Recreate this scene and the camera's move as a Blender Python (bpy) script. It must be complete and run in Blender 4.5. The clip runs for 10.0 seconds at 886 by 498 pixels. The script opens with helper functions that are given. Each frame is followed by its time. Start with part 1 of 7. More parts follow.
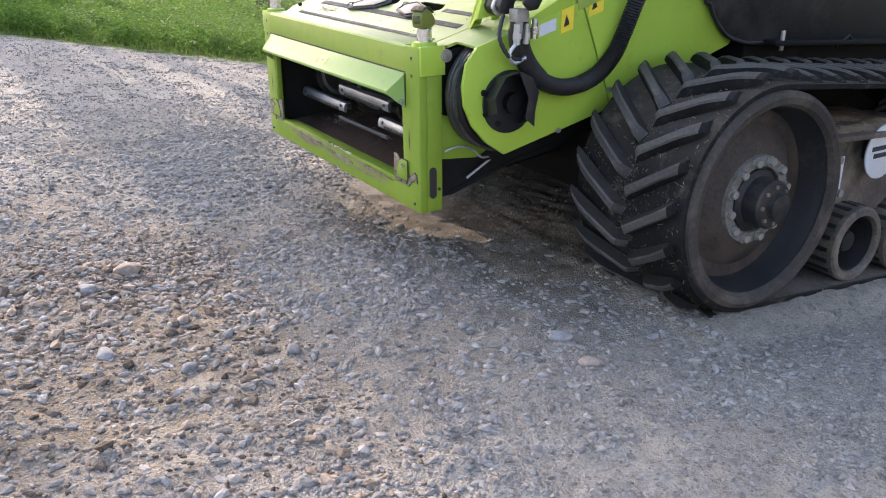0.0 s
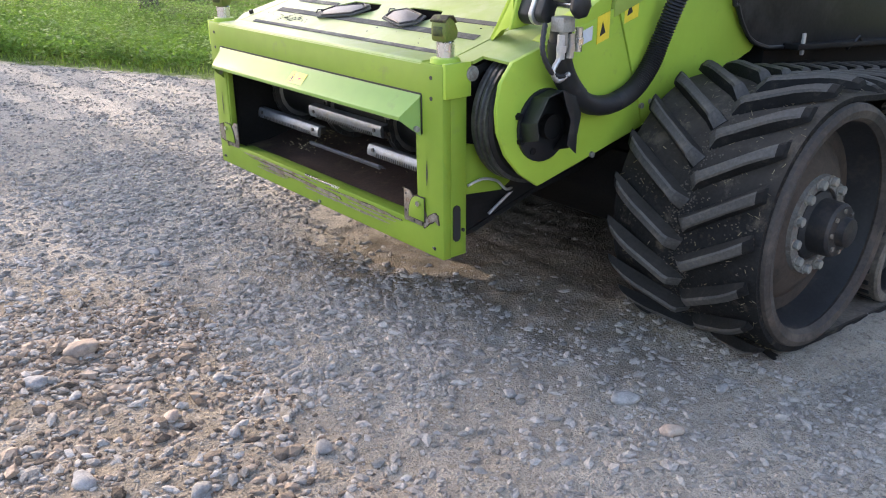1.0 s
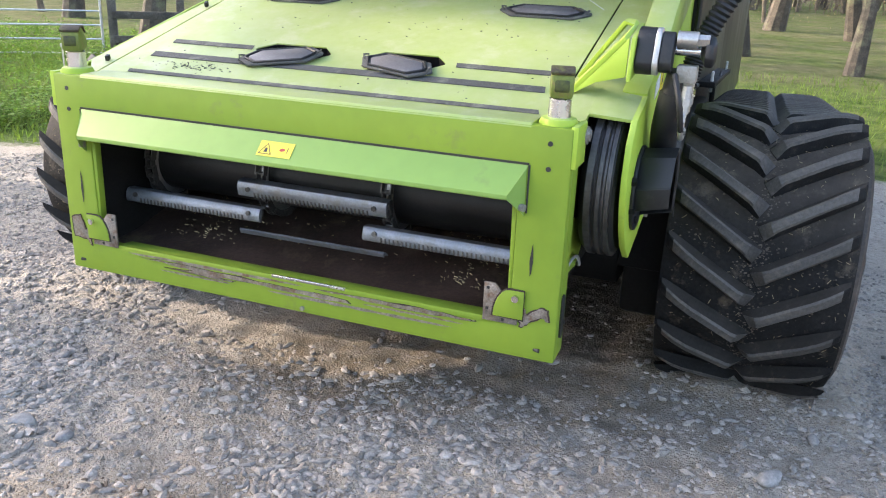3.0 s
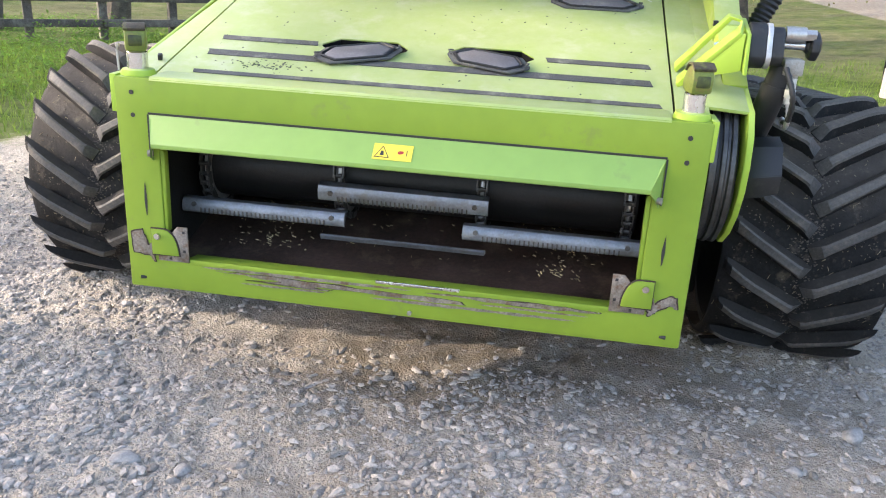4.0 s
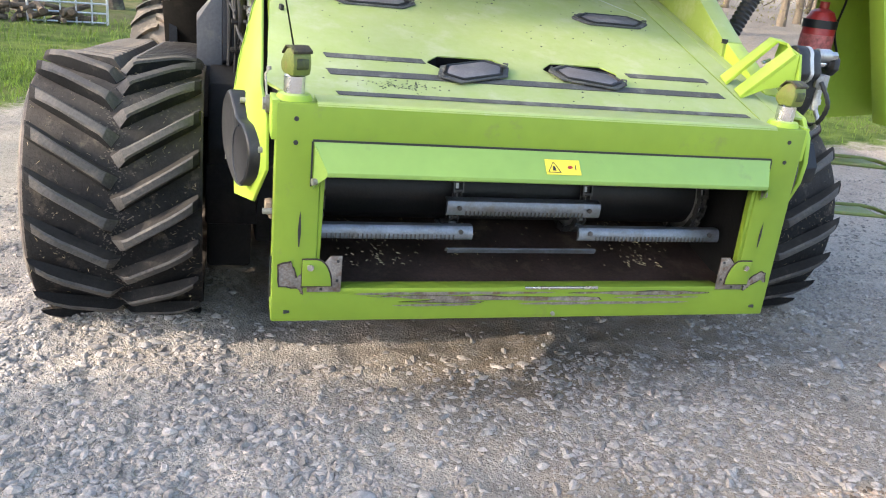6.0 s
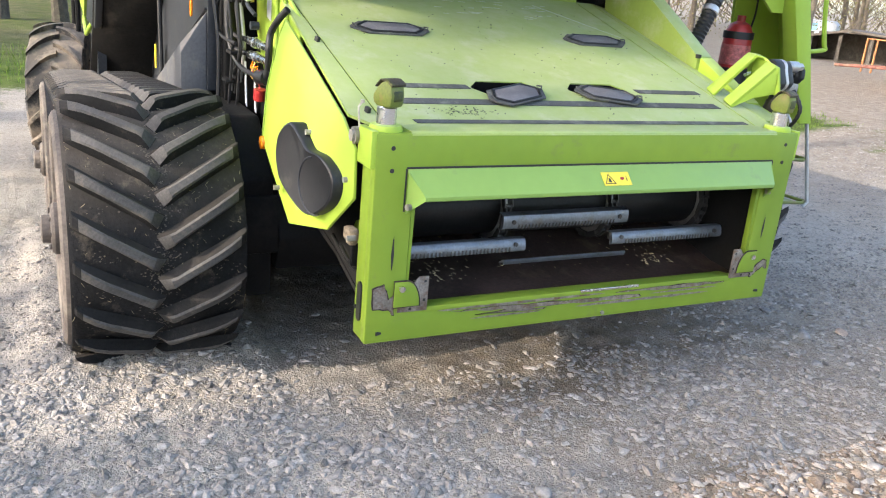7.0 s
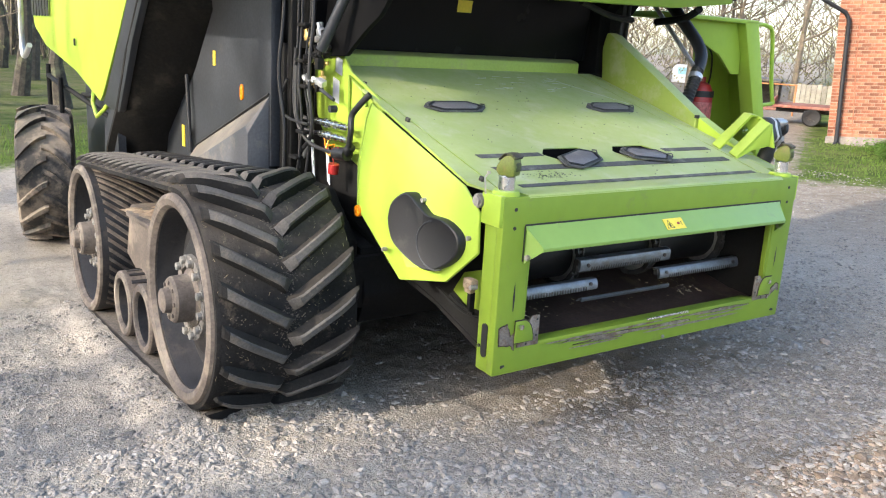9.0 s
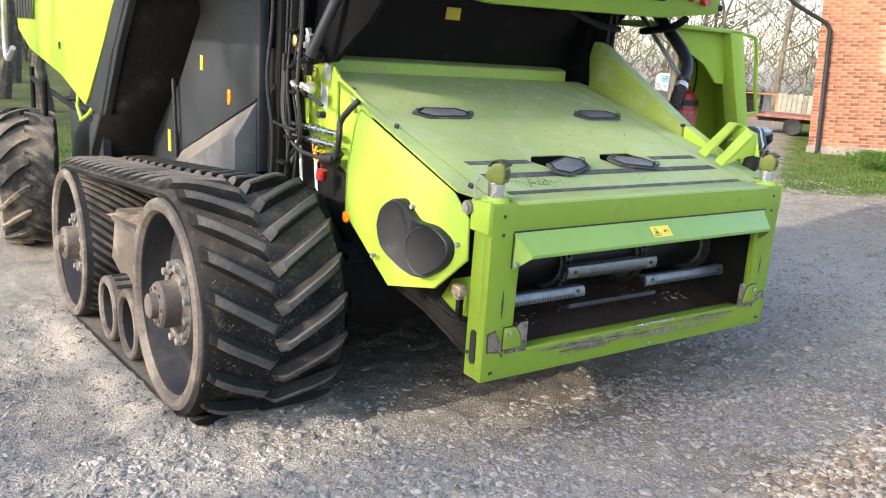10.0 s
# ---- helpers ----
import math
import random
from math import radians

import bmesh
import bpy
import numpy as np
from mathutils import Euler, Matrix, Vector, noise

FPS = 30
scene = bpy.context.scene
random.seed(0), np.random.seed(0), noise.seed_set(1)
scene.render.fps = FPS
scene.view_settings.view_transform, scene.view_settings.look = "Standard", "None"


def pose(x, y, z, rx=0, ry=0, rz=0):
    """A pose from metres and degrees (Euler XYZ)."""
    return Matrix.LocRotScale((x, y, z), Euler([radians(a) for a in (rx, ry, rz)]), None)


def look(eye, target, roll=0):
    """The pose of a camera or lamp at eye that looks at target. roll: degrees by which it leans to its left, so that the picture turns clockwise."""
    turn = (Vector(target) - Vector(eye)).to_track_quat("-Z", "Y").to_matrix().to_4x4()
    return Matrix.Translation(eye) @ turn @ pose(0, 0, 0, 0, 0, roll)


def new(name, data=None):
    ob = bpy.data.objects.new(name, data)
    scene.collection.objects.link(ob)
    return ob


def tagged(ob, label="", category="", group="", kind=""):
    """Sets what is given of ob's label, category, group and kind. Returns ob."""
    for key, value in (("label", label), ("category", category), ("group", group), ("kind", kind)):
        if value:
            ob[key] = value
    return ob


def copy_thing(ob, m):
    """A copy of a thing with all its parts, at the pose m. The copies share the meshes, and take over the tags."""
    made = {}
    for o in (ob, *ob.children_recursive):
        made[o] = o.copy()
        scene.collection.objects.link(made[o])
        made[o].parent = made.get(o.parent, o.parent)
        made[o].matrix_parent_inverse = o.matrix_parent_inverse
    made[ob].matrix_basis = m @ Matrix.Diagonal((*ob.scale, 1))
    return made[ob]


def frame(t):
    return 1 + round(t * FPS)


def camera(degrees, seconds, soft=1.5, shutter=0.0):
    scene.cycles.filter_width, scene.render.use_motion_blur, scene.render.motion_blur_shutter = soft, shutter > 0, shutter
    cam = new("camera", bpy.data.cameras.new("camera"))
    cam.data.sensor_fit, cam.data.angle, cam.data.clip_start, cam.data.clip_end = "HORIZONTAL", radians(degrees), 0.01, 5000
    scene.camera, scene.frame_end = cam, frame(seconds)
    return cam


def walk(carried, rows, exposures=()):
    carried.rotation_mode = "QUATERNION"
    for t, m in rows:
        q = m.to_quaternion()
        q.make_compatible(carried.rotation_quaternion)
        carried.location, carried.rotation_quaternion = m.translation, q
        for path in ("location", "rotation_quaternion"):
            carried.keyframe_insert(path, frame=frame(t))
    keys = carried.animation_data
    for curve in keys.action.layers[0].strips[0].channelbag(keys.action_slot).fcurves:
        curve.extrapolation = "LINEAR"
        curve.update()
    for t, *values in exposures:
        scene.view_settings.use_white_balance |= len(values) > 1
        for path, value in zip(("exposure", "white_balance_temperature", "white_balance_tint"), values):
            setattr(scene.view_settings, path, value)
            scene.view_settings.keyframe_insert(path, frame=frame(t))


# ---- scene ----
cam = camera(56.5, 10.0, soft=1.1)
METRES, EYE, TILT, LEAN, TURN = 7.692, 1.5, 0.0, 0.0, -31.2
ROWS = [
    (0.0, 0.0, 0.0, 0.0, -0.11, -21.59, 0.28),
    (0.5, -0.0402, 0.0388, 0.0037, -3.97, -22.04, 0.34),
    (1.0, -0.0729, 0.0916, -0.0026, -8.35, -21.72, 0.36),
    (1.5, -0.1182, 0.1417, -0.0067, -16.12, -21.96, -1.77),
    (2.0, -0.161, 0.1879, -0.0044, -24.77, -21.01, -1.77),
    (3.5, -0.3005, 0.3195, -0.0079, -42.89, -19.76, -2.68),
    (4.0, -0.3435, 0.3659, -0.0042, -49.07, -20.53, -2.8),
    (4.5, -0.3817, 0.4085, -0.0003, -55.78, -20.18, -2.38),
    (5.0, -0.4104, 0.4587, -0.0024, -60.89, -20.17, -2.37),
    (5.5, -0.4432, 0.5093, -0.0016, -66.56, -20.25, -4.33),
    (7.0, -0.515, 0.6711, -0.0001, -84.8, -18.35, -5.09),
    (7.5, -0.5371, 0.7176, 0.0009, -88.57, -16.64, -3.65),
    (8.0, -0.5615, 0.7571, 0.0052, -91.33, -15.09, -3.41),
    (8.5, -0.5838, 0.782, 0.0108, -92.0, -14.65, -2.72),
    (9.0, -0.5892, 0.7857, 0.0112, -92.62, -14.18, -3.25),
    (9.5, -0.59, 0.7884, 0.0115, -93.43, -13.64, -3.83),
    (10.0, -0.5898, 0.7889, 0.0114, -93.67, -13.69, -3.8),
]
EXPOSURES = [(0, 2.15, 6900, 19), (2, 2.36, 6850, 16), (4.5, 2.50, 6850, 15), (7, 2.18, 6550, 12), (10, 2.0, 6450, 10.5)]
walk(cam, [(t, pose(0, 0, EYE, TILT, LEAN, TURN) @ pose(METRES * x, METRES * y, METRES * z, 90 + pitch, roll, yaw)) for t, x, y, z, yaw, pitch, roll in ROWS], EXPOSURES)

# ---- world and sun ----
SUN_ELEVATION, SUN_DRIFT = 25.0, 0.04
SUN_STRENGTH, SKY_STRENGTH = 1.5, 0.163
world = bpy.data.worlds.new("sky")
scene.world = world
world.use_nodes = True
sky = world.node_tree.nodes.new("ShaderNodeTexSky")
sky.sky_type = "NISHITA"
sky.sun_disc = False
sky.sun_elevation = radians(SUN_ELEVATION)
sky.sun_rotation = math.atan2(-SUN_DRIFT, 1.0)
sky.dust_density = 2.0
world.node_tree.links.new(sky.outputs[0], world.node_tree.nodes["Background"].inputs[0])
world.node_tree.nodes["Background"].inputs[1].default_value = SKY_STRENGTH
sun_data = bpy.data.lights.new("sun", "SUN")
sun_data.energy, sun_data.angle, sun_data.color = SUN_STRENGTH, radians(0.6), (1.0, 0.93, 0.82)
sun = new("sun", sun_data)
sun.matrix_world = look((0, 0, 30), Vector((0, 0, 30)) + Vector((SUN_DRIFT, -1.0, -math.tan(radians(SUN_ELEVATION)))))


# ---- materials ----
def material(name, base, rough=0.6, metal=0.0, vary=0.12, scale=6.0, fine=90.0, bump=0.15, dirt=None, dirt_amount=0.0, dirt_scale=3.0,
             coat=0.0, island=0.0, piece=0.0, spec=0.5, detail_bump=None, dust_up=0.0, dust=(0.36, 0.33, 0.26)):
    """A procedural surface: base colour varied at two scales, with dirt or wear of its own shape and fine relief."""
    m = bpy.data.materials.new(name)
    m.use_nodes = True
    nt = m.node_tree
    n, link = nt.nodes, nt.links
    bsdf = n["Principled BSDF"]
    co = n.new("ShaderNodeTexCoord").outputs["Object"]

    def noise_at(s, detail=4.0, rough_=0.6):
        t = n.new("ShaderNodeTexNoise")
        t.inputs["Scale"].default_value, t.inputs["Detail"].default_value, t.inputs["Roughness"].default_value = s, detail, rough_
        link.new(co, t.inputs["Vector"])
        return t.outputs["Fac"]

    def ramp(value, lo, hi, a, b):
        r = n.new("ShaderNodeMapRange")
        r.inputs[1].default_value, r.inputs[2].default_value, r.inputs[3].default_value, r.inputs[4].default_value = lo, hi, a, b
        link.new(value, r.inputs[0])
        return r.outputs[0]

    def mix(a, b, fac, mode="MIX"):
        x = n.new("ShaderNodeMix")
        x.data_type, x.blend_type = "RGBA", mode
        for sock, val in ((x.inputs[6], a), (x.inputs[7], b), (x.inputs[0], fac)):
            if isinstance(val, (tuple, float, int)):
                sock.default_value = (*val, 1.0) if isinstance(val, tuple) else val
            else:
                link.new(val, sock)
        return x.outputs[2]

    large, small = noise_at(scale), noise_at(fine)
    dark = tuple(c * max(0.1, 1 - 1.6 * vary) for c in base)
    light = tuple(min(1.0, c * (1 + 1.2 * vary)) for c in base)
    colour = mix(dark, light, ramp(large, 0.3, 0.7, 0.0, 1.0))
    grain = ramp(small, 0.3, 0.7, 1 - vary, 1 + vary)
    scaled = n.new("ShaderNodeVectorMath")
    scaled.operation = "SCALE"
    link.new(colour, scaled.inputs[0])
    link.new(grain, scaled.inputs[3])
    colour = scaled.outputs[0]
    if island or piece:
        src = n.new("ShaderNodeNewGeometry").outputs["Random Per Island"] if island else n.new("ShaderNodeObjectInfo").outputs["Random"]
        amount = island or piece
        s2 = n.new("ShaderNodeVectorMath")
        s2.operation = "SCALE"
        link.new(colour, s2.inputs[0])
        link.new(ramp(src, 0, 1, 1 - amount, 1 + amount), s2.inputs[3])
        colour = s2.outputs[0]
    rough_out = ramp(large, 0.2, 0.8, max(0.0, rough - 0.08), min(1.0, rough + 0.1))
    if dirt:
        mask = ramp(noise_at(dirt_scale, 8.0, 0.7), 0.62 - 0.3 * dirt_amount, 0.72 - 0.2 * dirt_amount, 0.0, 1.0)
        mask2 = n.new("ShaderNodeMath")
        mask2.operation = "MULTIPLY"
        link.new(mask, mask2.inputs[0])
        mask2.inputs[1].default_value = min(1.0, 0.35 + dirt_amount)
        colour = mix(colour, dirt, mask2.outputs[0])
    if dust_up:
        sep = n.new("ShaderNodeSeparateXYZ")
        link.new(n.new("ShaderNodeNewGeometry").outputs["Normal"], sep.inputs[0])
        up = ramp(sep.outputs[2], 0.25, 0.95, 0.0, dust_up)
        thin = n.new("ShaderNodeMath")
        thin.operation = "MULTIPLY"
        link.new(up, thin.inputs[0])
        link.new(ramp(noise_at(9.0, 6.0, 0.7), 0.25, 0.7, 0.35, 1.0), thin.inputs[1])
        colour = mix(colour, dust, thin.outputs[0])
    link.new(colour, bsdf.inputs["Base Color"])
    link.new(rough_out, bsdf.inputs["Roughness"])
    bsdf.inputs["Metallic"].default_value = metal
    bsdf.inputs["Coat Weight"].default_value = coat
    bsdf.inputs["Coat Roughness"].default_value = 0.25
    bsdf.inputs["Specular IOR Level"].default_value = spec
    if bump:
        b = n.new("ShaderNodeBump")
        b.inputs["Strength"].default_value, b.inputs["Distance"].default_value = bump, 0.01
        link.new(noise_at(detail_bump or fine, 5.0), b.inputs["Height"])
        link.new(b.outputs[0], bsdf.inputs["Normal"])
    return m


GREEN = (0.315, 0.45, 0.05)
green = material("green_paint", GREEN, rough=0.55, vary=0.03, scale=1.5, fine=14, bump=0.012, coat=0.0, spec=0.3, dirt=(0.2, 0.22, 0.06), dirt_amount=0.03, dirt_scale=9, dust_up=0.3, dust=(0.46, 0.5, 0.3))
# Same green darkened for the machine's shaded front, with specks of dirt.
green_worn_shaded = material("worn_shaded_green_paint", (0.19, 0.285, 0.028), rough=0.55, vary=0.035, scale=1.6, fine=16, bump=0.015, spec=0.3, dirt=(0.15, 0.14, 0.07), dirt_amount=0.06, dirt_scale=7)
green_deck = material("dusty_green_paint", (0.27, 0.36, 0.068), rough=0.5, vary=0.045, scale=1.6, fine=22, bump=0.015, dirt=(0.42, 0.45, 0.27), dirt_amount=0.3, dirt_scale=4, dust_up=0.5, dust=(0.46, 0.48, 0.33))
# Hood copy of the green, dimmer and bluer for shade and sky reflection.
hood_green = material("shaded_hood_paint", (0.215, 0.345, 0.075), rough=0.42, vary=0.03, scale=1.5, fine=14, bump=0.012, coat=0.0, spec=0.4, dirt=(0.16, 0.19, 0.07), dirt_amount=0.03, dirt_scale=7)
green_head = material("faded_green_paint", (0.13, 0.165, 0.025), rough=0.55, vary=0.12, scale=15, fine=120, bump=0.1, dirt=(0.2, 0.13, 0.05), dirt_amount=0.3, dirt_scale=20)
steel = material("bare_steel", (0.46, 0.45, 0.43), rough=0.38, metal=0.85, vary=0.12, scale=8, fine=160, bump=0.08, dirt=(0.2, 0.14, 0.09), dirt_amount=0.15)
scraped = material("scraped_steel", (0.24, 0.21, 0.18), rough=0.5, metal=0.5, vary=0.3, scale=18, fine=140, bump=0.2, dirt=(0.14, 0.07, 0.035), dirt_amount=0.4, dirt_scale=25)
slat_steel = material("polished_slat_steel", (0.21, 0.225, 0.25), rough=0.42, metal=0.7, vary=0.14, scale=12, fine=120, bump=0.1, dirt=(0.16, 0.14, 0.12), dirt_amount=0.25, dirt_scale=10)
chrome = material("chromed_steel", (0.66, 0.66, 0.66), rough=0.24, metal=1.0, vary=0.04, scale=10, fine=200, bump=0.02)
rusty = material("rusty_floor_steel", (0.062, 0.04, 0.032), rough=0.5, metal=0.35, vary=0.3, scale=5, fine=60, bump=0.15, dirt=(0.19, 0.14, 0.09), dirt_amount=0.25, dirt_scale=6)
black = material("black_plastic", (0.009, 0.0095, 0.011), rough=0.5, vary=0.12, scale=6, fine=150, bump=0.05, dirt=(0.045, 0.042, 0.036), dirt_amount=0.15, dirt_scale=8)
black_gloss = material("glossy_black_panel", (0.005, 0.005, 0.006), rough=0.22, vary=0.1, scale=3, fine=60, bump=0.01, spec=0.1)
# Dark steel and drum steel blackened further for shade inside and under the machine.
dark_steel = material("dark_shaded_steel", (0.008, 0.0077, 0.0074), rough=0.7, metal=0.1, vary=0.25, scale=5, fine=70, bump=0.15, spec=0.25, dirt=(0.022, 0.018, 0.015), dirt_amount=0.18)
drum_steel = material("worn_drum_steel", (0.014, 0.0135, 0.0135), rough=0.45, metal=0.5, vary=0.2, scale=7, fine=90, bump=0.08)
body_grey = material("dark_grey_panel", (0.034, 0.037, 0.043), rough=0.5, vary=0.2, scale=2.5, fine=60, bump=0.06, spec=0.3, dirt=(0.09, 0.082, 0.07), dirt_amount=0.08, dirt_scale=3)
fender_grey = material("dirty_fender_plastic", (0.013, 0.0115, 0.010), rough=0.8, vary=0.25, scale=3, fine=40, bump=0.2, spec=0.2, dirt=(0.04, 0.033, 0.025), dirt_amount=0.3, dirt_scale=3)
rim_grey = material("grey_rim_trim", (0.03, 0.033, 0.04), rough=0.4, vary=0.1, scale=4, fine=90, bump=0.03)
rubber = material("track_rubber", (0.014, 0.013, 0.0125), spec=0.2, rough=0.8, vary=0.3, scale=7, fine=70, bump=0.35, dirt=(0.13, 0.105, 0.075), dirt_amount=0.2, dirt_scale=9, dust_up=0.42, dust=(0.19, 0.155, 0.118))
lug_rubber = material("lug_rubber", (0.011, 0.0105, 0.0105), spec=0.2, rough=0.8, vary=0.25, scale=9, fine=80, bump=0.25, piece=0.15, dirt=(0.07, 0.06, 0.046), dirt_amount=0.12, dirt_scale=9, dust_up=0.25, dust=(0.17, 0.14, 0.108))
lug_top = material("rubbed_lug_top", (0.060, 0.055, 0.050), rough=0.75, vary=0.25, scale=12, fine=90, bump=0.2, piece=0.25, dirt=(0.15, 0.125, 0.095), dirt_amount=0.25, dirt_scale=10, dust_up=0.3, dust=(0.2, 0.165, 0.128))
tyre_rubber = material("tyre_rubber", (0.030, 0.027, 0.025), rough=0.75, vary=0.2, scale=6, fine=60, bump=0.25, dirt=(0.24, 0.19, 0.14), dirt_amount=0.55, dirt_scale=4, dust_up=0.5, dust=(0.34, 0.275, 0.205))
wheel_rust = material("dusty_rusty_wheel", (0.115, 0.093, 0.077), rough=0.75, metal=0.05, vary=0.25, scale=5, fine=60, bump=0.2, dirt=(0.25, 0.205, 0.158), dirt_amount=0.45, dirt_scale=4)
wheel_dark = material("dark_wheel_disc", (0.019, 0.018, 0.019), rough=0.6, metal=0.1, vary=0.25, scale=5, fine=60, bump=0.15, dirt=(0.085, 0.062, 0.047), dirt_amount=0.25, dirt_scale=4)
mud = material("dried_mud", (0.30, 0.22, 0.145), rough=0.95, vary=0.25, scale=12, fine=60, bump=0.7, dirt=(0.42, 0.34, 0.22), dirt_amount=0.4, dirt_scale=10)
straw = material("straw", (0.27, 0.22, 0.13), rough=0.8, vary=0.2, scale=20, fine=80, bump=0.1, island=0.35)
bolt_grey = material("painted_bolt_steel", (0.30, 0.285, 0.255), rough=0.55, metal=0.3, vary=0.15, scale=20, fine=120, bump=0.15, dirt=(0.16, 0.12, 0.09), dirt_amount=0.4, dirt_scale=18)
strip_dark = material("anti_slip_strip", (0.07, 0.072, 0.07), rough=0.85, vary=0.15, scale=9, fine=220, bump=0.4, dirt=(0.22, 0.22, 0.18), dirt_amount=0.3, dirt_scale=8)
lid_grey = material("grey_hatch_lid", (0.155, 0.147, 0.15), rough=0.5, vary=0.12, scale=10, fine=120, bump=0.1, dirt=(0.24, 0.23, 0.2), dirt_amount=0.35, dirt_scale=10)
yellow = material("yellow_sticker", (0.80, 0.62, 0.05), rough=0.4, vary=0.05, scale=10, fine=80, bump=0.02)
white_label = material("white_label", (0.62, 0.64, 0.66), rough=0.4, vary=0.05, scale=10, fine=80, bump=0.02)
ink = material("black_print", (0.02, 0.02, 0.02), rough=0.5, vary=0.1, scale=10, fine=80, bump=0.0)
orange = material("orange_reflector", (0.85, 0.25, 0.01), rough=0.25, vary=0.1, scale=60, fine=200, bump=0.1, coat=0.5)
red = material("red_lacquer", (0.36, 0.022, 0.02), rough=0.4, vary=0.12, scale=8, fine=80, bump=0.05, coat=0.2, dirt=(0.2, 0.12, 0.1), dirt_amount=0.15)
alu = material("cast_aluminium", (0.55, 0.55, 0.55), rough=0.45, metal=0.7, vary=0.1, scale=14, fine=150, bump=0.15, dirt=(0.25, 0.22, 0.18), dirt_amount=0.25)
brass = material("dull_brass", (0.45, 0.32, 0.12), rough=0.45, metal=0.8, vary=0.15, scale=15, fine=120, bump=0.1)
rubber_hose = material("hose_rubber", (0.013, 0.013, 0.014), rough=0.55, vary=0.15, scale=12, fine=140, bump=0.1, dirt=(0.07, 0.065, 0.057), dirt_amount=0.12, dirt_scale=12)


# ---- geometry helpers ----
from mathutils.geometry import tessellate_polygon


class G:
    """A mesh in the making: vertices and faces."""

    def __init__(self):
        self.v, self.f = [], []

    def add(self, verts, faces):
        o = len(self.v)
        self.v += [tuple(p) for p in verts]
        self.f += [tuple(i + o for i in f) for f in faces]
        return self

    def box(self, x0, x1, y0, y1, z0, z1, m=None):
        pts = [Vector((x, y, z)) for z in (z0, z1) for y in (y0, y1) for x in (x0, x1)]
        if m is not None:
            pts = [m @ p for p in pts]
        return self.add(pts, [(0, 2, 3, 1), (4, 5, 7, 6), (0, 1, 5, 4), (2, 6, 7, 3), (0, 4, 6, 2), (1, 3, 7, 5)])

    def prism(self, poly, axis, a, b, m=None):
        """A polygon of two coordinates drawn out along the axis ("x": (y, z), "y": (x, z), "z": (x, y)) from a to b."""
        def at(p, c):
            q = {"x": (c, p[0], p[1]), "y": (p[0], c, p[1]), "z": (p[0], p[1], c)}[axis]
            return m @ Vector(q) if m is not None else q
        k = len(poly)
        return self.add([at(p, a) for p in poly] + [at(p, b) for p in poly],
                        [tuple(range(k))[::-1], tuple(range(k, 2 * k))] + [(i, (i + 1) % k, k + (i + 1) % k, k + i) for i in range(k)])

    def tube(self, pts, r, n=8, caps=True):
        pts = [Vector(p) for p in pts]
        rs = r if isinstance(r, (list, tuple)) else [r] * len(pts)
        o = len(self.v)
        side = None
        for i, p in enumerate(pts):
            d = (pts[min(i + 1, len(pts) - 1)] - pts[max(i - 1, 0)]).normalized()
            if side is None:
                side = d.orthogonal().normalized()
            side = (side - d * side.dot(d)).normalized()
            up = d.cross(side)
            self.v += [tuple(p + rs[i] * (math.cos(a) * side + math.sin(a) * up)) for a in (2 * math.pi * j / n for j in range(n))]
        for i in range(len(pts) - 1):
            self.f += [(o + i * n + j, o + i * n + (j + 1) % n, o + (i + 1) * n + (j + 1) % n, o + (i + 1) * n + j) for j in range(n)]
        if caps:
            self.f += [tuple(o + j for j in range(n))[::-1], tuple(o + (len(pts) - 1) * n + j for j in range(n))]
        return self

    def lathe(self, profile, centre, axis, n=48, closed=True):
        """A profile of (radius, height along the axis), turned about the axis through centre."""
        axis = Vector(axis).normalized()
        s = axis.orthogonal().normalized()
        t = axis.cross(s)
        o, k, c = len(self.v), len(profile), Vector(centre)
        for j in range(n):
            a = 2 * math.pi * j / n
            e = math.cos(a) * s + math.sin(a) * t
            self.v += [tuple(c + r * e + h * axis) for r, h in profile]
        for j in range(n):
            p, q = o + j * k, o + (j + 1) % n * k
            for i in range(k if closed else k - 1):
                i2 = (i + 1) % k
                self.f.append((p + i, q + i, q + i2, p + i2))
        return self

    def cyl(self, p, q, r, n=16, r2=None):
        return self.tube([p, q], [r, r if r2 is None else r2], n)


def spline(pts, k=8):
    """A smooth line through the points (Catmull-Rom)."""
    pts = [Vector(p) for p in pts]
    out = []
    for i in range(len(pts) - 1):
        a, b, c, d = pts[max(i - 1, 0)], pts[i], pts[i + 1], pts[min(i + 2, len(pts) - 1)]
        for j in range(k):
            t = j / k
            out.append(0.5 * (2 * b + (c - a) * t + (2 * a - 5 * b + 4 * c - d) * t * t + (3 * b - a - 3 * c + d) * t ** 3))
    return out + [pts[-1]]


def mesh_of(name, g, mat, bevel=0.0, smooth=True, sharp=32):
    me = bpy.data.meshes.new(name)
    me.from_pydata(g.v, [], g.f)
    bm = bmesh.new()
    bm.from_mesh(me)
    bmesh.ops.recalc_face_normals(bm, faces=bm.faces)
    if bevel:
        edges = [e for e in bm.edges if len(e.link_faces) == 2 and e.calc_face_angle(0) > radians(35)]
        bmesh.ops.bevel(bm, geom=edges, offset=bevel, segments=2, profile=0.5, affect="EDGES", clamp_overlap=True)
    bm.to_mesh(me)
    bm.free()
    me.materials.append(mat)
    if smooth:
        me.polygons.foreach_set("use_smooth", [True] * len(me.polygons))
        me.set_sharp_from_angle(angle=radians(sharp))
    return me


BASES = {}


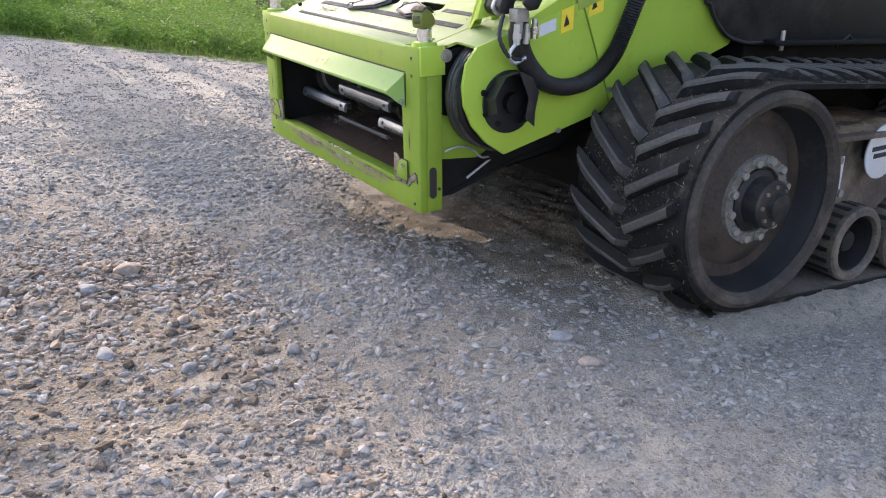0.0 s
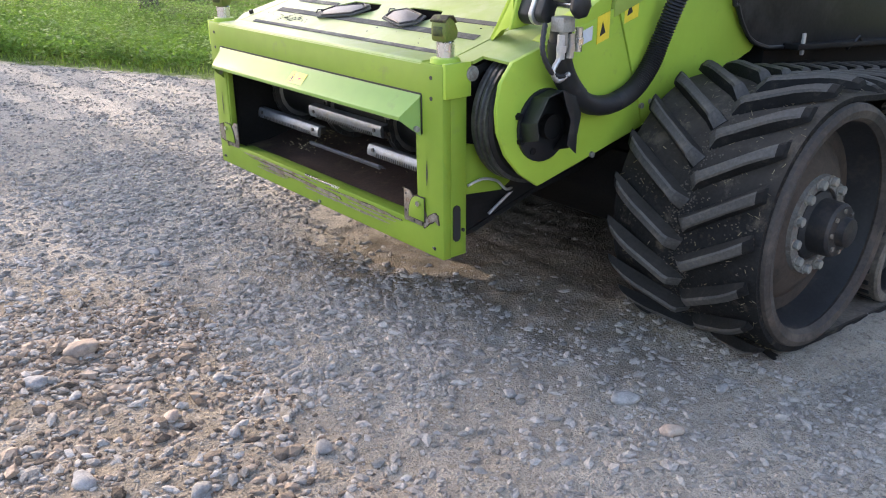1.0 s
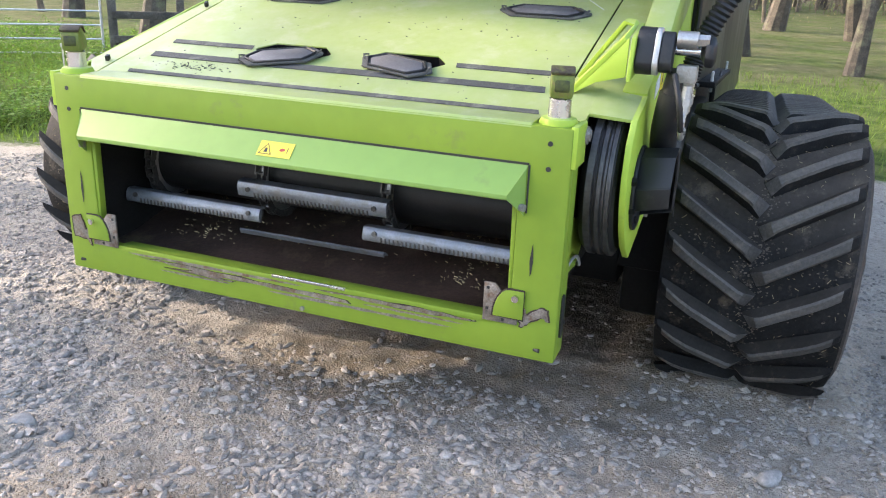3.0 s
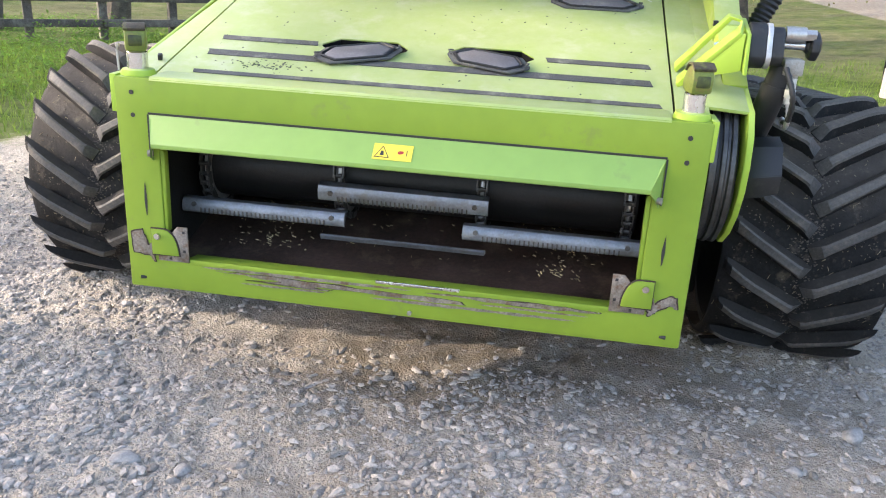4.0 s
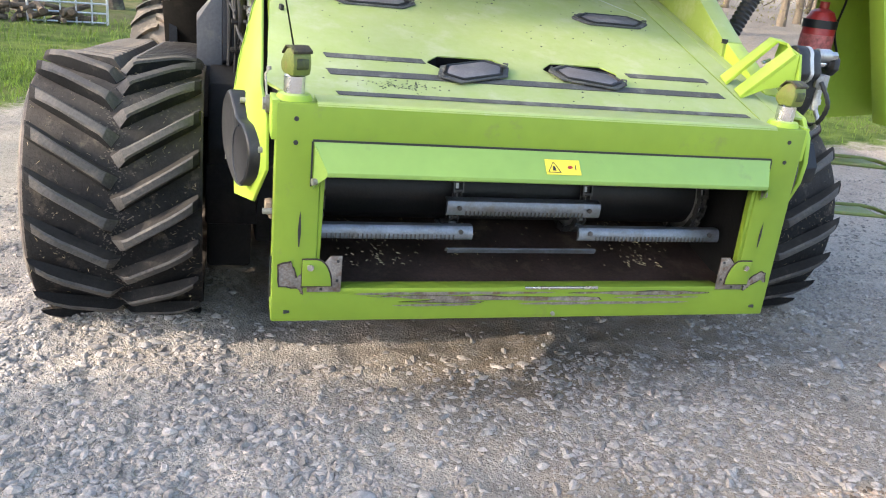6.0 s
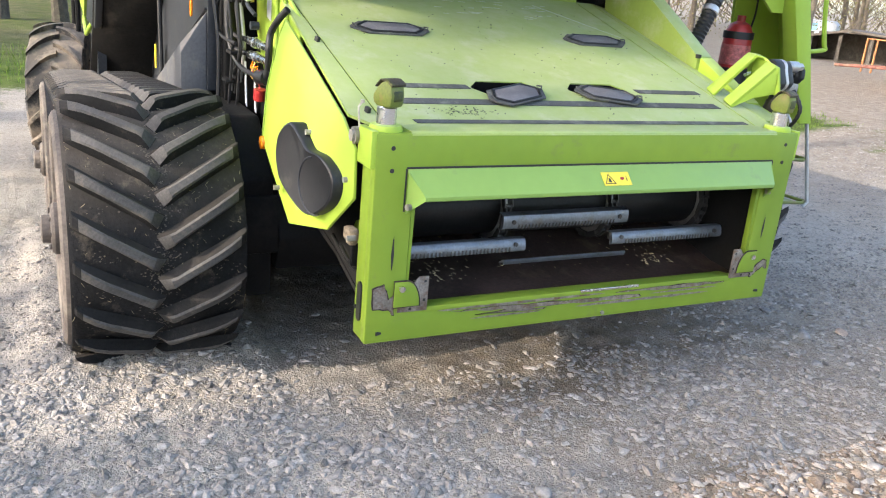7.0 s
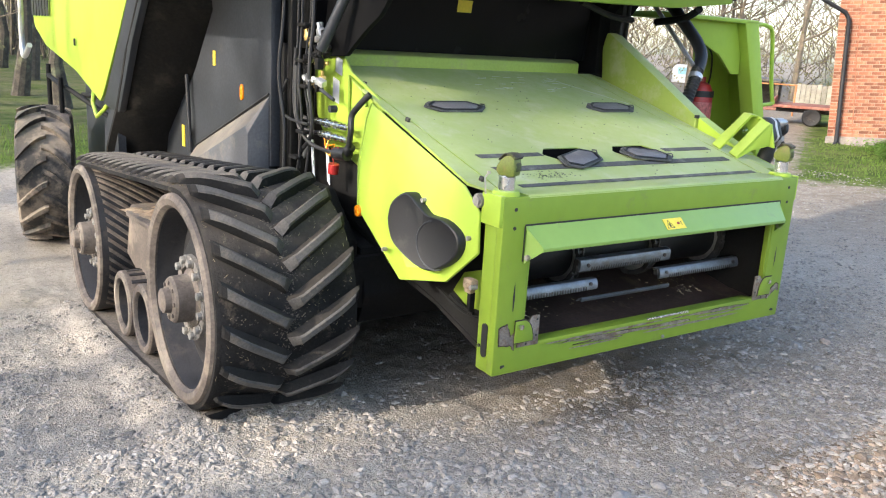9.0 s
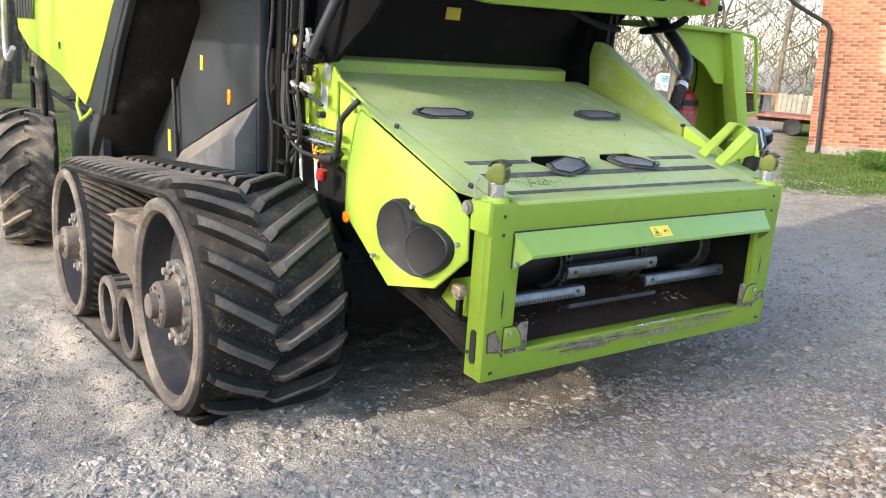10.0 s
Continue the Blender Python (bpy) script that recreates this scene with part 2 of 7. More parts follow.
def base_of(name, x, y, z, label, category, group=""):
    """An empty at the base of a thing, whose parts are given in the world's coordinates."""
    ob = new(name)
    ob.matrix_basis = pose(x, y, z)
    BASES[ob.name] = pose(-x, -y, -z)
    return tagged(ob, label, category, group)


def part(name, g, mat, parent, label="", bevel=0.0, smooth=True):
    ob = new(name, mesh_of(name, g, mat, bevel, smooth))
    ob.parent = parent
    if parent.name in BASES:
        ob.matrix_parent_inverse = BASES[parent.name]
    return tagged(ob, label)


def thing(name, g, mat, label, category, group="", kind="", bevel=0.0, smooth=True):
    return tagged(new(name, mesh_of(name, g, mat, bevel, smooth)), label, category, group, kind)


def share(name, me, parent, m=None, label=""):
    """One more object on a mesh that alike pieces share."""
    ob = new(name, me)
    ob.parent = parent
    if parent.name in BASES:
        ob.matrix_parent_inverse = BASES[parent.name]
    if m is not None:
        ob.matrix_basis = m
    return tagged(ob, label)


def slab(us, vs, skip, place, depth):
    """A plate of a grid of cells, some left open, with its thickness: place(u, v) is a point of the face, depth the way through."""
    g, depth = G(), Vector(depth)
    nu, nv = len(us), len(vs)
    top = [Vector(place(u, v)) for v in vs for u in us]
    g.v = [tuple(p) for p in top] + [tuple(p + depth) for p in top]
    k = nu * nv
    solid = lambda i, j: 0 <= i < nu - 1 and 0 <= j < nv - 1 and (i, j) not in skip
    for j in range(nv - 1):
        for i in range(nu - 1):
            if not solid(i, j):
                continue
            a, b, c, d = j * nu + i, j * nu + i + 1, (j + 1) * nu + i + 1, (j + 1) * nu + i
            g.f += [(a, b, c, d), (a + k, d + k, c + k, b + k)]
            for (p, q), (di, dj) in (((a, b), (0, -1)), ((b, c), (1, 0)), ((c, d), (0, 1)), ((d, a), (-1, 0))):
                if not solid(i + di, j + dj):
                    g.f.append((p, p + k, q + k, q))
    return g


def shell(verts, faces, depth):
    """A sheet of faces given a thickness along depth."""
    g, depth, k = G(), Vector(depth), len(verts)
    g.v = [tuple(v) for v in verts] + [tuple(Vector(v) + depth) for v in verts]
    used = {}
    for f in faces:
        g.f += [tuple(f), tuple(i + k for i in f[::-1])]
        for a, b in zip(f, f[1:] + f[:1]):
            used[frozenset((a, b))] = used.get(frozenset((a, b)), 0) + 1
    for e, count in used.items():
        if count == 1:
            a, b = tuple(e)
            g.f.append((a, b, b + k, a + k))
    return g


def smoothstep(a, b, x):
    t = min(1.0, max(0.0, (x - a) / (b - a)))
    return t * t * (3 - 2 * t)


def ground_z(x, y):
    """The yard falls gently towards the machine's rear and levels off towards the building."""
    base = -0.075 - 0.0912 * (x if x > -3 else -3 + 0.4 * (x + 3))
    base = base if x < 6 else -0.622 - 0.09 * (1 - math.exp(-(x - 6)))
    base = max(base, -0.075 + 0.35 * (1 - math.exp(min(0, x + 3) / 8)) + 0.27) if x < -3 else base
    w = smoothstep(-8.0, -0.5, y)
    return base * w + (-0.14) * (1 - w)


def grass_at(x, y):
    """How far a place lies inside the grass (positive) or out on the gravel."""
    if y > 2.5:
        edge = 16.4 - 1.06 * x if x < 6.5 else 9.5 - 0.55 * (x - 6.5) if x < 11 else 7.0
        far = min(y - edge, 9) if x < 13 else max(y - edge, x - 13.5)
        return far * 0.72
    right = min((x - 9.2) * 0.9, y + 6.0) - 0.12 * y if y > -6 else -1.0
    ahead, across = (x - 6.8) * 0.53 - (y + 5.0) * 0.85, x * 0.85 + y * 0.53
    strip = min(ahead * 0.5, 3.5 - across)
    return max(right, strip)


def dirt_shade_at(x, y):
    """Bare brown soil: scattered patches in the yard and the trodden ground beyond it, and shade painted by the
    machine.
    """
    # Patches at (2.85, 3.4), (3.7, 4.3) and (2.9, 2.2) paint in the machine's shade.
    patches = ((0.75, 4.3, 0.6, 1.1), (0.3, 3.2, 0.85, 1.4), (2.25, 4.35, 0.5, 1.0), (0.2, 5.4, 0.6, 0.6), (-0.6, 4.2, 1.3, 0.8), (1.6, 8.0, 1.0, 0.3), (2.2, 2.9, 0.7, 0.45), (2.85, 3.4, 0.55, 0.8), (3.7, 4.3, 1.1, 1.4), (1.3, 2.4, 0.6, 0.25), (2.9, 2.2, 0.7, 0.4), (0.9, 6.9, 0.5, 0.5))
    v = sum(k * math.exp(-((x - a) ** 2 + (y - b) ** 2) / (r * r)) for a, b, r, k in patches)
    return min(1.0, v + 0.8 * smoothstep(0.0, -5.0, y))


# ---- ground ----
def ground_material():
    m = bpy.data.materials.new("gravel_and_grass")
    m.use_nodes = True
    nt = m.node_tree
    n, link = nt.nodes, nt.links
    bsdf = n["Principled BSDF"]
    co = n.new("ShaderNodeTexCoord").outputs["Object"]

    def noise_at(s, detail=5.0, rough=0.6):
        t = n.new("ShaderNodeTexNoise")
        t.inputs["Scale"].default_value, t.inputs["Detail"].default_value, t.inputs["Roughness"].default_value = s, detail, rough
        link.new(co, t.inputs["Vector"])
        return t.outputs["Fac"]

    def ramp(v, lo, hi, a=0.0, b=1.0):
        r = n.new("ShaderNodeMapRange")
        for i, val in enumerate((lo, hi, a, b)):
            r.inputs[i + 1].default_value = val
        link.new(v, r.inputs[0])
        return r.outputs[0]

    def mix(a, b, fac, mode="MIX"):
        x = n.new("ShaderNodeMix")
        x.data_type, x.blend_type = "RGBA", mode
        for sock, val in ((x.inputs[6], a), (x.inputs[7], b), (x.inputs[0], fac)):
            if isinstance(val, (tuple, float, int)):
                sock.default_value = (*val, 1.0) if isinstance(val, tuple) else val
            else:
                link.new(val, sock)
        return x.outputs[2]

    def math_(op, a, b):
        x = n.new("ShaderNodeMath")
        x.operation = op
        for sock, val in zip(x.inputs, (a, b)):
            if isinstance(val, (float, int)):
                sock.default_value = val
            else:
                link.new(val, sock)
        return x.outputs[0]

    def pebbles(scale):
        t = n.new("ShaderNodeTexVoronoi")
        t.inputs["Scale"].default_value, t.inputs["Randomness"].default_value = scale, 1.0
        link.new(co, t.inputs["Vector"])
        return t.outputs["Distance"], t.outputs["Color"]

    cover = n.new("ShaderNodeVertexColor")
    cover.layer_name = "cover"
    sep = n.new("ShaderNodeSeparateColor")
    link.new(cover.outputs[0], sep.inputs[0])
    d1, c1 = pebbles(62.0)
    d2, c2 = pebbles(150.0)
    d3, c3 = pebbles(28.0)
    g1 = n.new("ShaderNodeSeparateColor")
    link.new(c1, g1.inputs[0])
    g2 = n.new("ShaderNodeSeparateColor")
    link.new(c2, g2.inputs[0])
    soil = mix((0.316, 0.282, 0.239), (0.469, 0.416, 0.346), ramp(noise_at(2.2, 8.0, 0.7), 0.3, 0.7))
    soil = mix(soil, (0.438, 0.371, 0.288), ramp(noise_at(0.9, 6.0, 0.65), 0.5, 0.66, 0.0, 0.55))
    soil = mix(soil, (0.408, 0.356, 0.284), ramp(noise_at(45.0, 4.0), 0.5, 0.8, 0.0, 0.5))
    soil = mix(soil, (0.087, 0.071, 0.054), ramp(noise_at(26.0, 6.0, 0.75), 0.5, 0.66, 0.0, 0.62))
    soil = mix(soil, (0.147, 0.124, 0.098), ramp(noise_at(9.0, 8.0, 0.8), 0.54, 0.66, 0.0, 0.5))
    stones = mix((0.153, 0.139, 0.118), (0.550, 0.495, 0.419), g1.outputs[0])
    fines = mix((0.133, 0.119, 0.098), (0.509, 0.455, 0.381), g2.outputs[1])
    gravel = mix(soil, fines, ramp(d2, 0.25, 0.55, 0.6, 0.0))
    gravel = mix(gravel, stones, math_("MULTIPLY", ramp(d1, 0.22, 0.42, 0.75, 0.0), ramp(noise_at(5.0, 5.0), 0.45, 0.62, 0.05, 0.9)))
    earth = mix((0.085, 0.066, 0.048), (0.27, 0.218, 0.158), ramp(noise_at(14.0, 6.0, 0.7), 0.3, 0.7))
    # Earth colour serves brown soil and the painted shade of the machine.
    dirt_shade_mask = math_("MULTIPLY", sep.outputs[1], ramp(noise_at(7.0, 7.0, 0.7), 0.34, 0.6, 0.25, 0.97))
    gravel = mix(gravel, earth, dirt_shade_mask)
    grass = mix((0.035, 0.062, 0.014), (0.12, 0.165, 0.035), ramp(noise_at(3.0, 8.0, 0.7), 0.3, 0.7))
    grass = mix(grass, (0.22, 0.20, 0.09), ramp(noise_at(0.9, 6.0, 0.7), 0.5, 0.75, 0.0, 0.6))
    litter = mix((0.075, 0.075, 0.035), (0.17, 0.16, 0.08), ramp(noise_at(2.0, 8.0, 0.75), 0.35, 0.65))
    grass = mix(grass, litter, math_("MULTIPLY", sep.outputs[2], ramp(noise_at(0.5, 6.0, 0.7), 0.35, 0.6, 0.1, 0.95)))
    edge = math_("ADD", sep.outputs[0], math_("MULTIPLY", math_("SUBTRACT", noise_at(2.5, 8.0, 0.75), 0.5), 0.9))
    mask = ramp(edge, 0.42, 0.6)
    link.new(mix(gravel, grass, mask), bsdf.inputs["Base Color"])
    bsdf.inputs["Roughness"].default_value = 0.95
    bsdf.inputs["Specular IOR Level"].default_value = 0.08
    h = math_("MULTIPLY", ramp(d1, 0.0, 0.5, 1.0, 0.0), 0.28)
    h = math_("ADD", h, math_("MULTIPLY", ramp(d2, 0.0, 0.5, 1.0, 0.0), 0.22))
    h = math_("ADD", h, math_("MULTIPLY", ramp(d3, 0.0, 0.35, 1.0, 0.0), math_("MULTIPLY", ramp(noise_at(6.0), 0.5, 0.65), 0.35)))
    h = math_("ADD", h, math_("MULTIPLY", noise_at(34.0, 8.0, 0.7), 0.35))
    b = n.new("ShaderNodeBump")
    b.inputs["Strength"].default_value, b.inputs["Distance"].default_value = 1.0, 0.023
    link.new(h, b.inputs["Height"])
    link.new(b.outputs[0], bsdf.inputs["Normal"])
    return m


def roughness_z(x, y):
    """Small hollows and ridges of the yard's surface."""
    heap = smoothstep(2.62, 3.0, x) * smoothstep(6.2, 5.8, x) * max(smoothstep(0.62, 0.42, abs(y - 6.0)), smoothstep(0.62, 0.42, abs(y - 2.74)))
    near = math.exp(-((x - 2) ** 2 + (y - 5) ** 2) / 160)
    return 0.068 * heap + near * (0.018 * noise.noise((x * 1.3, y * 1.3, 0.3)) + 0.016 * noise.noise((x * 4.3, y * 4.3, 2.3)) + 0.017 * noise.noise((x * 9, y * 9, 5.1)) + 0.007 * noise.noise((x * 19, y * 19, 1.7)))


def build_ground():
    def axis(mid, near, step, count, far):
        a = [mid - near + step * i for i in range(int(2 * near / step) + 1)]
        lo, hi = a[0], a[-1]
        grow = [(far / near) ** ((i + 1) / count) for i in range(count)]
        return [mid - near * k for k in grow[::-1]] + a + [mid + near * k for k in grow]
    xs, ys = axis(2.6, 4.2, 0.028, 70, 900.0), axis(4.8, 4.4, 0.028, 70, 900.0)
    verts = [(x, y, ground_z(x, y) + roughness_z(x, y)) for y in ys for x in xs]
    k = len(xs)
    faces = [(j * k + i, j * k + i + 1, (j + 1) * k + i + 1, (j + 1) * k + i) for j in range(len(ys) - 1) for i in range(k - 1)]
    me = bpy.data.meshes.new("ground")
    me.from_pydata(verts, [], faces)
    layer = me.color_attributes.new("cover", "FLOAT_COLOR", "POINT")
    cover = []
    for y in ys:
        for x in xs:
            g = 0.5 + 0.55 * grass_at(x, y)
            cover += [min(1.0, max(0.0, g)), dirt_shade_at(x, y), smoothstep(16.2, 18.6, x), 1.0]
    layer.data.foreach_set("color", cover)
    me.materials.append(ground_material())
    me.polygons.foreach_set("use_smooth", [True] * len(me.polygons))
    return tagged(new("ground", me), "pale grey gravel yard with brown soil patches and grassy edges", "ground", kind="structure")


ground = build_ground()

stone_mat = material("yard_stone", (0.285, 0.258, 0.228), rough=0.9, vary=0.2, scale=25, fine=160, bump=0.3, island=0.36, spec=0.1, dirt=(0.36, 0.32, 0.27), dirt_amount=0.35, dirt_scale=20)
brown_stone = material("soiled_stone", (0.222, 0.172, 0.132), rough=0.9, vary=0.25, scale=25, fine=160, bump=0.3, island=0.7, spec=0.1, dirt=(0.19, 0.145, 0.105), dirt_amount=0.4, dirt_scale=20)
big_grey = material("grey_stone", (0.27, 0.255, 0.24), rough=0.8, vary=0.18, scale=20, fine=140, bump=0.3, piece=0.2, spec=0.15, dirt=(0.3, 0.26, 0.2), dirt_amount=0.25, dirt_scale=15)
big_tan = material("tan_stone", (0.34, 0.265, 0.21), rough=0.85, vary=0.18, scale=20, fine=140, bump=0.3, piece=0.2, spec=0.15, dirt=(0.38, 0.33, 0.26), dirt_amount=0.3, dirt_scale=15)


def pebble_shape(rng, k):
    """A small broken stone: an octahedron or icosahedron pulled out of shape."""
    bm = bmesh.new()
    if k:
        bmesh.ops.create_icosphere(bm, subdivisions=k, radius=1.0)
    else:
        for p in ((1, 0, 0), (-1, 0, 0), (0, 1, 0), (0, -1, 0), (0, 0, 1), (0, 0, -1)):
            bm.verts.new(p)
        bmesh.ops.convex_hull(bm, input=bm.verts)
        bm.verts.index_update()
    sx, sy, sz = rng.uniform(0.85, 1.5), rng.uniform(0.6, 1.0), rng.uniform(0.35, 0.65)
    seed = rng.uniform(0, 50)
    turn = Euler((rng.uniform(-0.5, 0.5), rng.uniform(-0.5, 0.5), rng.uniform(0, 6))).to_matrix()
    vs = []
    for v in bm.verts:
        r = 1 + 0.5 * noise.noise(v.co * 1.3 + Vector((seed, 0, 0)))
        p = turn @ (v.co * r)
        vs.append((p.x * sx, p.y * sy, p.z * sz))
    fs = [tuple(v.index for v in f.verts) for f in bm.faces]
    bm.free()
    return np.array(vs), np.array(fs)


def scatter(rng, shapes, count, lo, hi, area, tail, near_width, thin=0.15, bare=0.0):
    """Stones of size lo to hi strewn over an area, thicker in drifts and near the middle of the yard."""
    verts, faces, o = [], [], 0
    x0, x1, y0, y1 = area
    for _ in range(count):
        x, y = rng.uniform(x0, x1), rng.uniform(y0, y1)
        drift = smoothstep(-0.12, 0.38, 0.55 * noise.noise((x * 0.9, y * 0.9, 8.0)) + 0.5 * noise.noise((x * 3.1, y * 3.1, 4.0)))
        near = math.exp(-((x - 1.5) ** 2 + (y - 4.6) ** 2) / near_width)
        if rng.random() > (thin + (1 - thin) * drift) * (0.25 + 0.9 * near):
            continue
        if x > 2.45 and 3.2 < y < 5.5 and rng.random() < 0.85:
            continue
        if bare and rng.random() < bare * dirt_shade_at(x, y):
            continue
        if y > 7 and grass_at(x, y) > -0.05 + 0.1 * noise.noise((x * 2, y * 2, 1.0)):
            continue
        s = lo + (hi - lo) * rng.random() ** tail
        vs, fs = shapes[rng.randrange(len(shapes))]
        a = rng.uniform(0, 6.283)
        c, d = math.cos(a) * s, math.sin(a) * s
        rot = np.array([[c, -d, 0], [d, c, 0], [0, 0, s]])
        verts.append(vs @ rot.T + (x, y, ground_z(x, y) + roughness_z(x, y) + s * 0.1))
        faces.append(fs + o)
        o += len(vs)
    return np.concatenate(verts), np.concatenate(faces)


def build_gravel():
    rng = random.Random(7)
    tiny = [pebble_shape(rng, 0) for _ in range(12)]
    mid = [pebble_shape(rng, 1) for _ in range(14)]
    va, fa = scatter(rng, tiny, 36000, 0.004, 0.009, (-0.3, 3.6, 1.2, 7.6), 1.4, 40.0, 0.4, 0.75)
    vg, fg = scatter(rng, mid, 42000, 0.006, 0.0135, (-0.6, 4.4, 0.8, 8.4), 1.8, 50.0, 0.22, 0.5)
    va, fa = np.concatenate([va, vg]), np.concatenate([fa, fg + len(va)])
    vb, fb = scatter(rng, mid, 42000, 0.009, 0.024, (-1.2, 6.0, 0.8, 9.6), 3.4, 34.0, 0.2, 0.45)
    vh, fh = scatter(rng, mid, 16000, 0.010, 0.028, (-0.2, 3.0, 1.8, 7.2), 2.0, 20.0, 0.4, 0.3)
    vb, fb = np.concatenate([vb, vh]), np.concatenate([fb, fh + len(vb)])
    vd, fd = scatter(rng, tiny, 60000, 0.009, 0.024, (-5.0, 5.5, 7.0, 15.5), 2.0, 120.0, 0.35)
    ve, fe = scatter(rng, mid, 26000, 0.005, 0.017, (-1.2, 1.15, 1.4, 4.7), 2.2, 7.0, 0.3)
    vf, ff = scatter(rng, tiny, 45000, 0.010, 0.024, (0.0, 8.5, -6.0, 1.6), 2.2, 90.0, 0.35)
    vd, fd = np.concatenate([vd, vf]), np.concatenate([fd, ff + len(vd)])
    va, fa = np.concatenate([va, vd]), np.concatenate([fa, fd + len(va)])
    vc, fc = scatter(rng, mid, 4200, 0.012, 0.038, (-1.0, 1.0, 1.6, 4.3), 2.4, 3.0, 0.35)
    for name, v, f, label, mat in (("gravel", np.concatenate([va, vb]), np.concatenate([fa, fb + len(va)]), "loose grey and brown gravel stones on the yard", stone_mat), ("brown_gravel", ve, fe, "soil-stained brown gravel on the bare patch", brown_stone), ("rubble", vc, fc, "scattered larger stones on the yard", brown_stone)):
        me = bpy.data.meshes.new(name)
        me.from_pydata(v.tolist(), [], f.tolist())
        me.materials.append(mat)
        me.polygons.foreach_set("use_smooth", [False] * len(me.polygons))
        tagged(new(name, me), label, "gravel", kind="stuff")


build_gravel()


def stone(x, y, size, mat, label, seed, flat=0.55):
    rng = random.Random(seed)
    bm = bmesh.new()
    bmesh.ops.create_icosphere(bm, subdivisions=3, radius=1.0)
    sx, sy = rng.uniform(1.0, 1.3), rng.uniform(0.65, 0.9)
    for v in bm.verts:
        r = 1 + 0.35 * noise.noise(v.co * 0.9 + Vector((seed * 3.1, 0, 0))) + 0.12 * noise.noise(v.co * 2.6 + Vector((0, seed, 0)))
        v.co = Vector((v.co.x * r * sx, v.co.y * r * sy, v.co.z * r * flat)) * size
    me = bpy.data.meshes.new("stone")
    bm.to_mesh(me)
    bm.free()
    me.materials.append(mat)
    me.polygons.foreach_set("use_smooth", [True] * len(me.polygons))
    ob = new("stone", me)
    ob.matrix_world = pose(x, y, ground_z(x, y) + roughness_z(x, y) + size * flat * 0.35, 0, 0, rng.uniform(0, 360))
    return tagged(ob, label, "stone", "loose stones on the yard")


for i, (x, y, s, kind) in enumerate(((0.63, 4.09, 0.055, 1), (0.40, 3.91, 0.045, 0), (2.185, 2.587, 0.05, 0), (1.32, 5.13, 0.04, 0), (1.30, 4.92, 0.03, 0), (0.49, 3.72, 0.03, 0),
                                     (1.05, 2.95, 0.035, 0), (0.85, 3.2, 0.03, 0), (1.55, 3.35, 0.026, 0), (2.14, 2.33, 0.04, 1), (0.72, 3.42, 0.032, 1), (0.98, 3.6, 0.028, 0),
                                     (1.85, 2.88, 0.03, 0), (0.55, 4.9, 0.03, 0), (0.85, 4.75, 0.026, 1), (1.85, 3.92, 0.024, 0), (1.2, 6.2, 0.035, 0), (1.84, 5.46, 0.03, 0), (0.35, 3.2, 0.04, 0), (0.62, 2.95, 0.035, 0), (2.61, 2.42, 0.03, 0))):
    stone(x, y, s, big_tan if kind else big_grey, "flat tan stone lying on the gravel" if kind else "rounded grey stone lying on the gravel", i + 2)


# ---- the combine harvester ----
MID = 4.37
combine = base_of("combine_harvester", 3.3, MID, ground_z(3.3, MID), "lime green combine harvester on rubber tracks, header removed", "combine harvester")
deck_z = lambda x: 0.955 + 0.285 * (x - 2.0)


def on_deck(x, y, lift=0.0):
    return (x - 0.274 * lift, y, deck_z(x) + 0.962 * lift)


def rounded(cx, cy, r, a0, a1, n=6):
    return [(cx + r * math.cos(radians(a0 + (a1 - a0) * i / n)), cy + r * math.sin(radians(a0 + (a1 - a0) * i / n))) for i in range(n + 1)]


# front frame of the feeder house
fr_y, fr_z = [3.335, 3.50, 5.24, 5.395], [0.165, 0.292, 0.835, 0.966]
front_frame = part("front_frame", slab(fr_y, fr_z, {(1, 1)}, lambda u, v: (1.895, u, v), (0.045, 0, 0)), green_worn_shaded, combine, "green front frame with scraped lower beam", bevel=0.008)
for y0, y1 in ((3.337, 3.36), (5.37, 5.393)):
    part("post_return", G().box(1.938, 2.02, y0, y1, 0.168, 0.962), green_worn_shaded, front_frame, bevel=0.004)
part("top_return", G().box(1.938, 2.02, 3.36, 5.37, 0.90, 0.955), green_worn_shaded, front_frame)
part("bottom_return", G().box(1.938, 2.02, 3.36, 5.37, 0.168, 0.19), green_worn_shaded, front_frame)
for y0, y1 in ((3.322, 3.345), (5.386, 5.412)):
    part("ear_plate", G().prism([(1.899, 0.838), (2.03, 0.838), (2.03, 0.972), (1.899, 0.972)], "y", y0, y1), green, front_frame, bevel=0.003)
part("top_lip", G().prism([(1.893, 0.958), (1.905, 0.972), (2.03, 0.974), (2.03, 0.950), (1.91, 0.950)], "y", 3.47, 5.262), green_deck, front_frame, bevel=0.003)
part("sill_lip", G().prism([(1.893, 0.276), (1.893, 0.297), (1.985, 0.285), (1.985, 0.27)], "y", 3.56, 5.16), green_worn_shaded, front_frame, bevel=0.002)
part("sill_edge", G().box(1.891, 1.9, 4.12, 4.43, 0.288, 0.299), chrome, front_frame, "rubbed bare steel edge", bevel=0.002)
for y in (3.406, 5.33):
    for z in (0.913, 0.832):
        part("hole", G().cyl((1.893, y, z), (1.9, y, z), 0.0085, 12), ink, front_frame)
    part("hole", G().cyl((1.893, y + (0.02 if y > 4 else -0.02), 0.205), (1.9, y, 0.205), 0.007, 12), ink, front_frame)
part("bolt", G().cyl((1.886, 4.30, 0.185), (1.9, 4.30, 0.185), 0.009, 6), bolt_grey, front_frame)
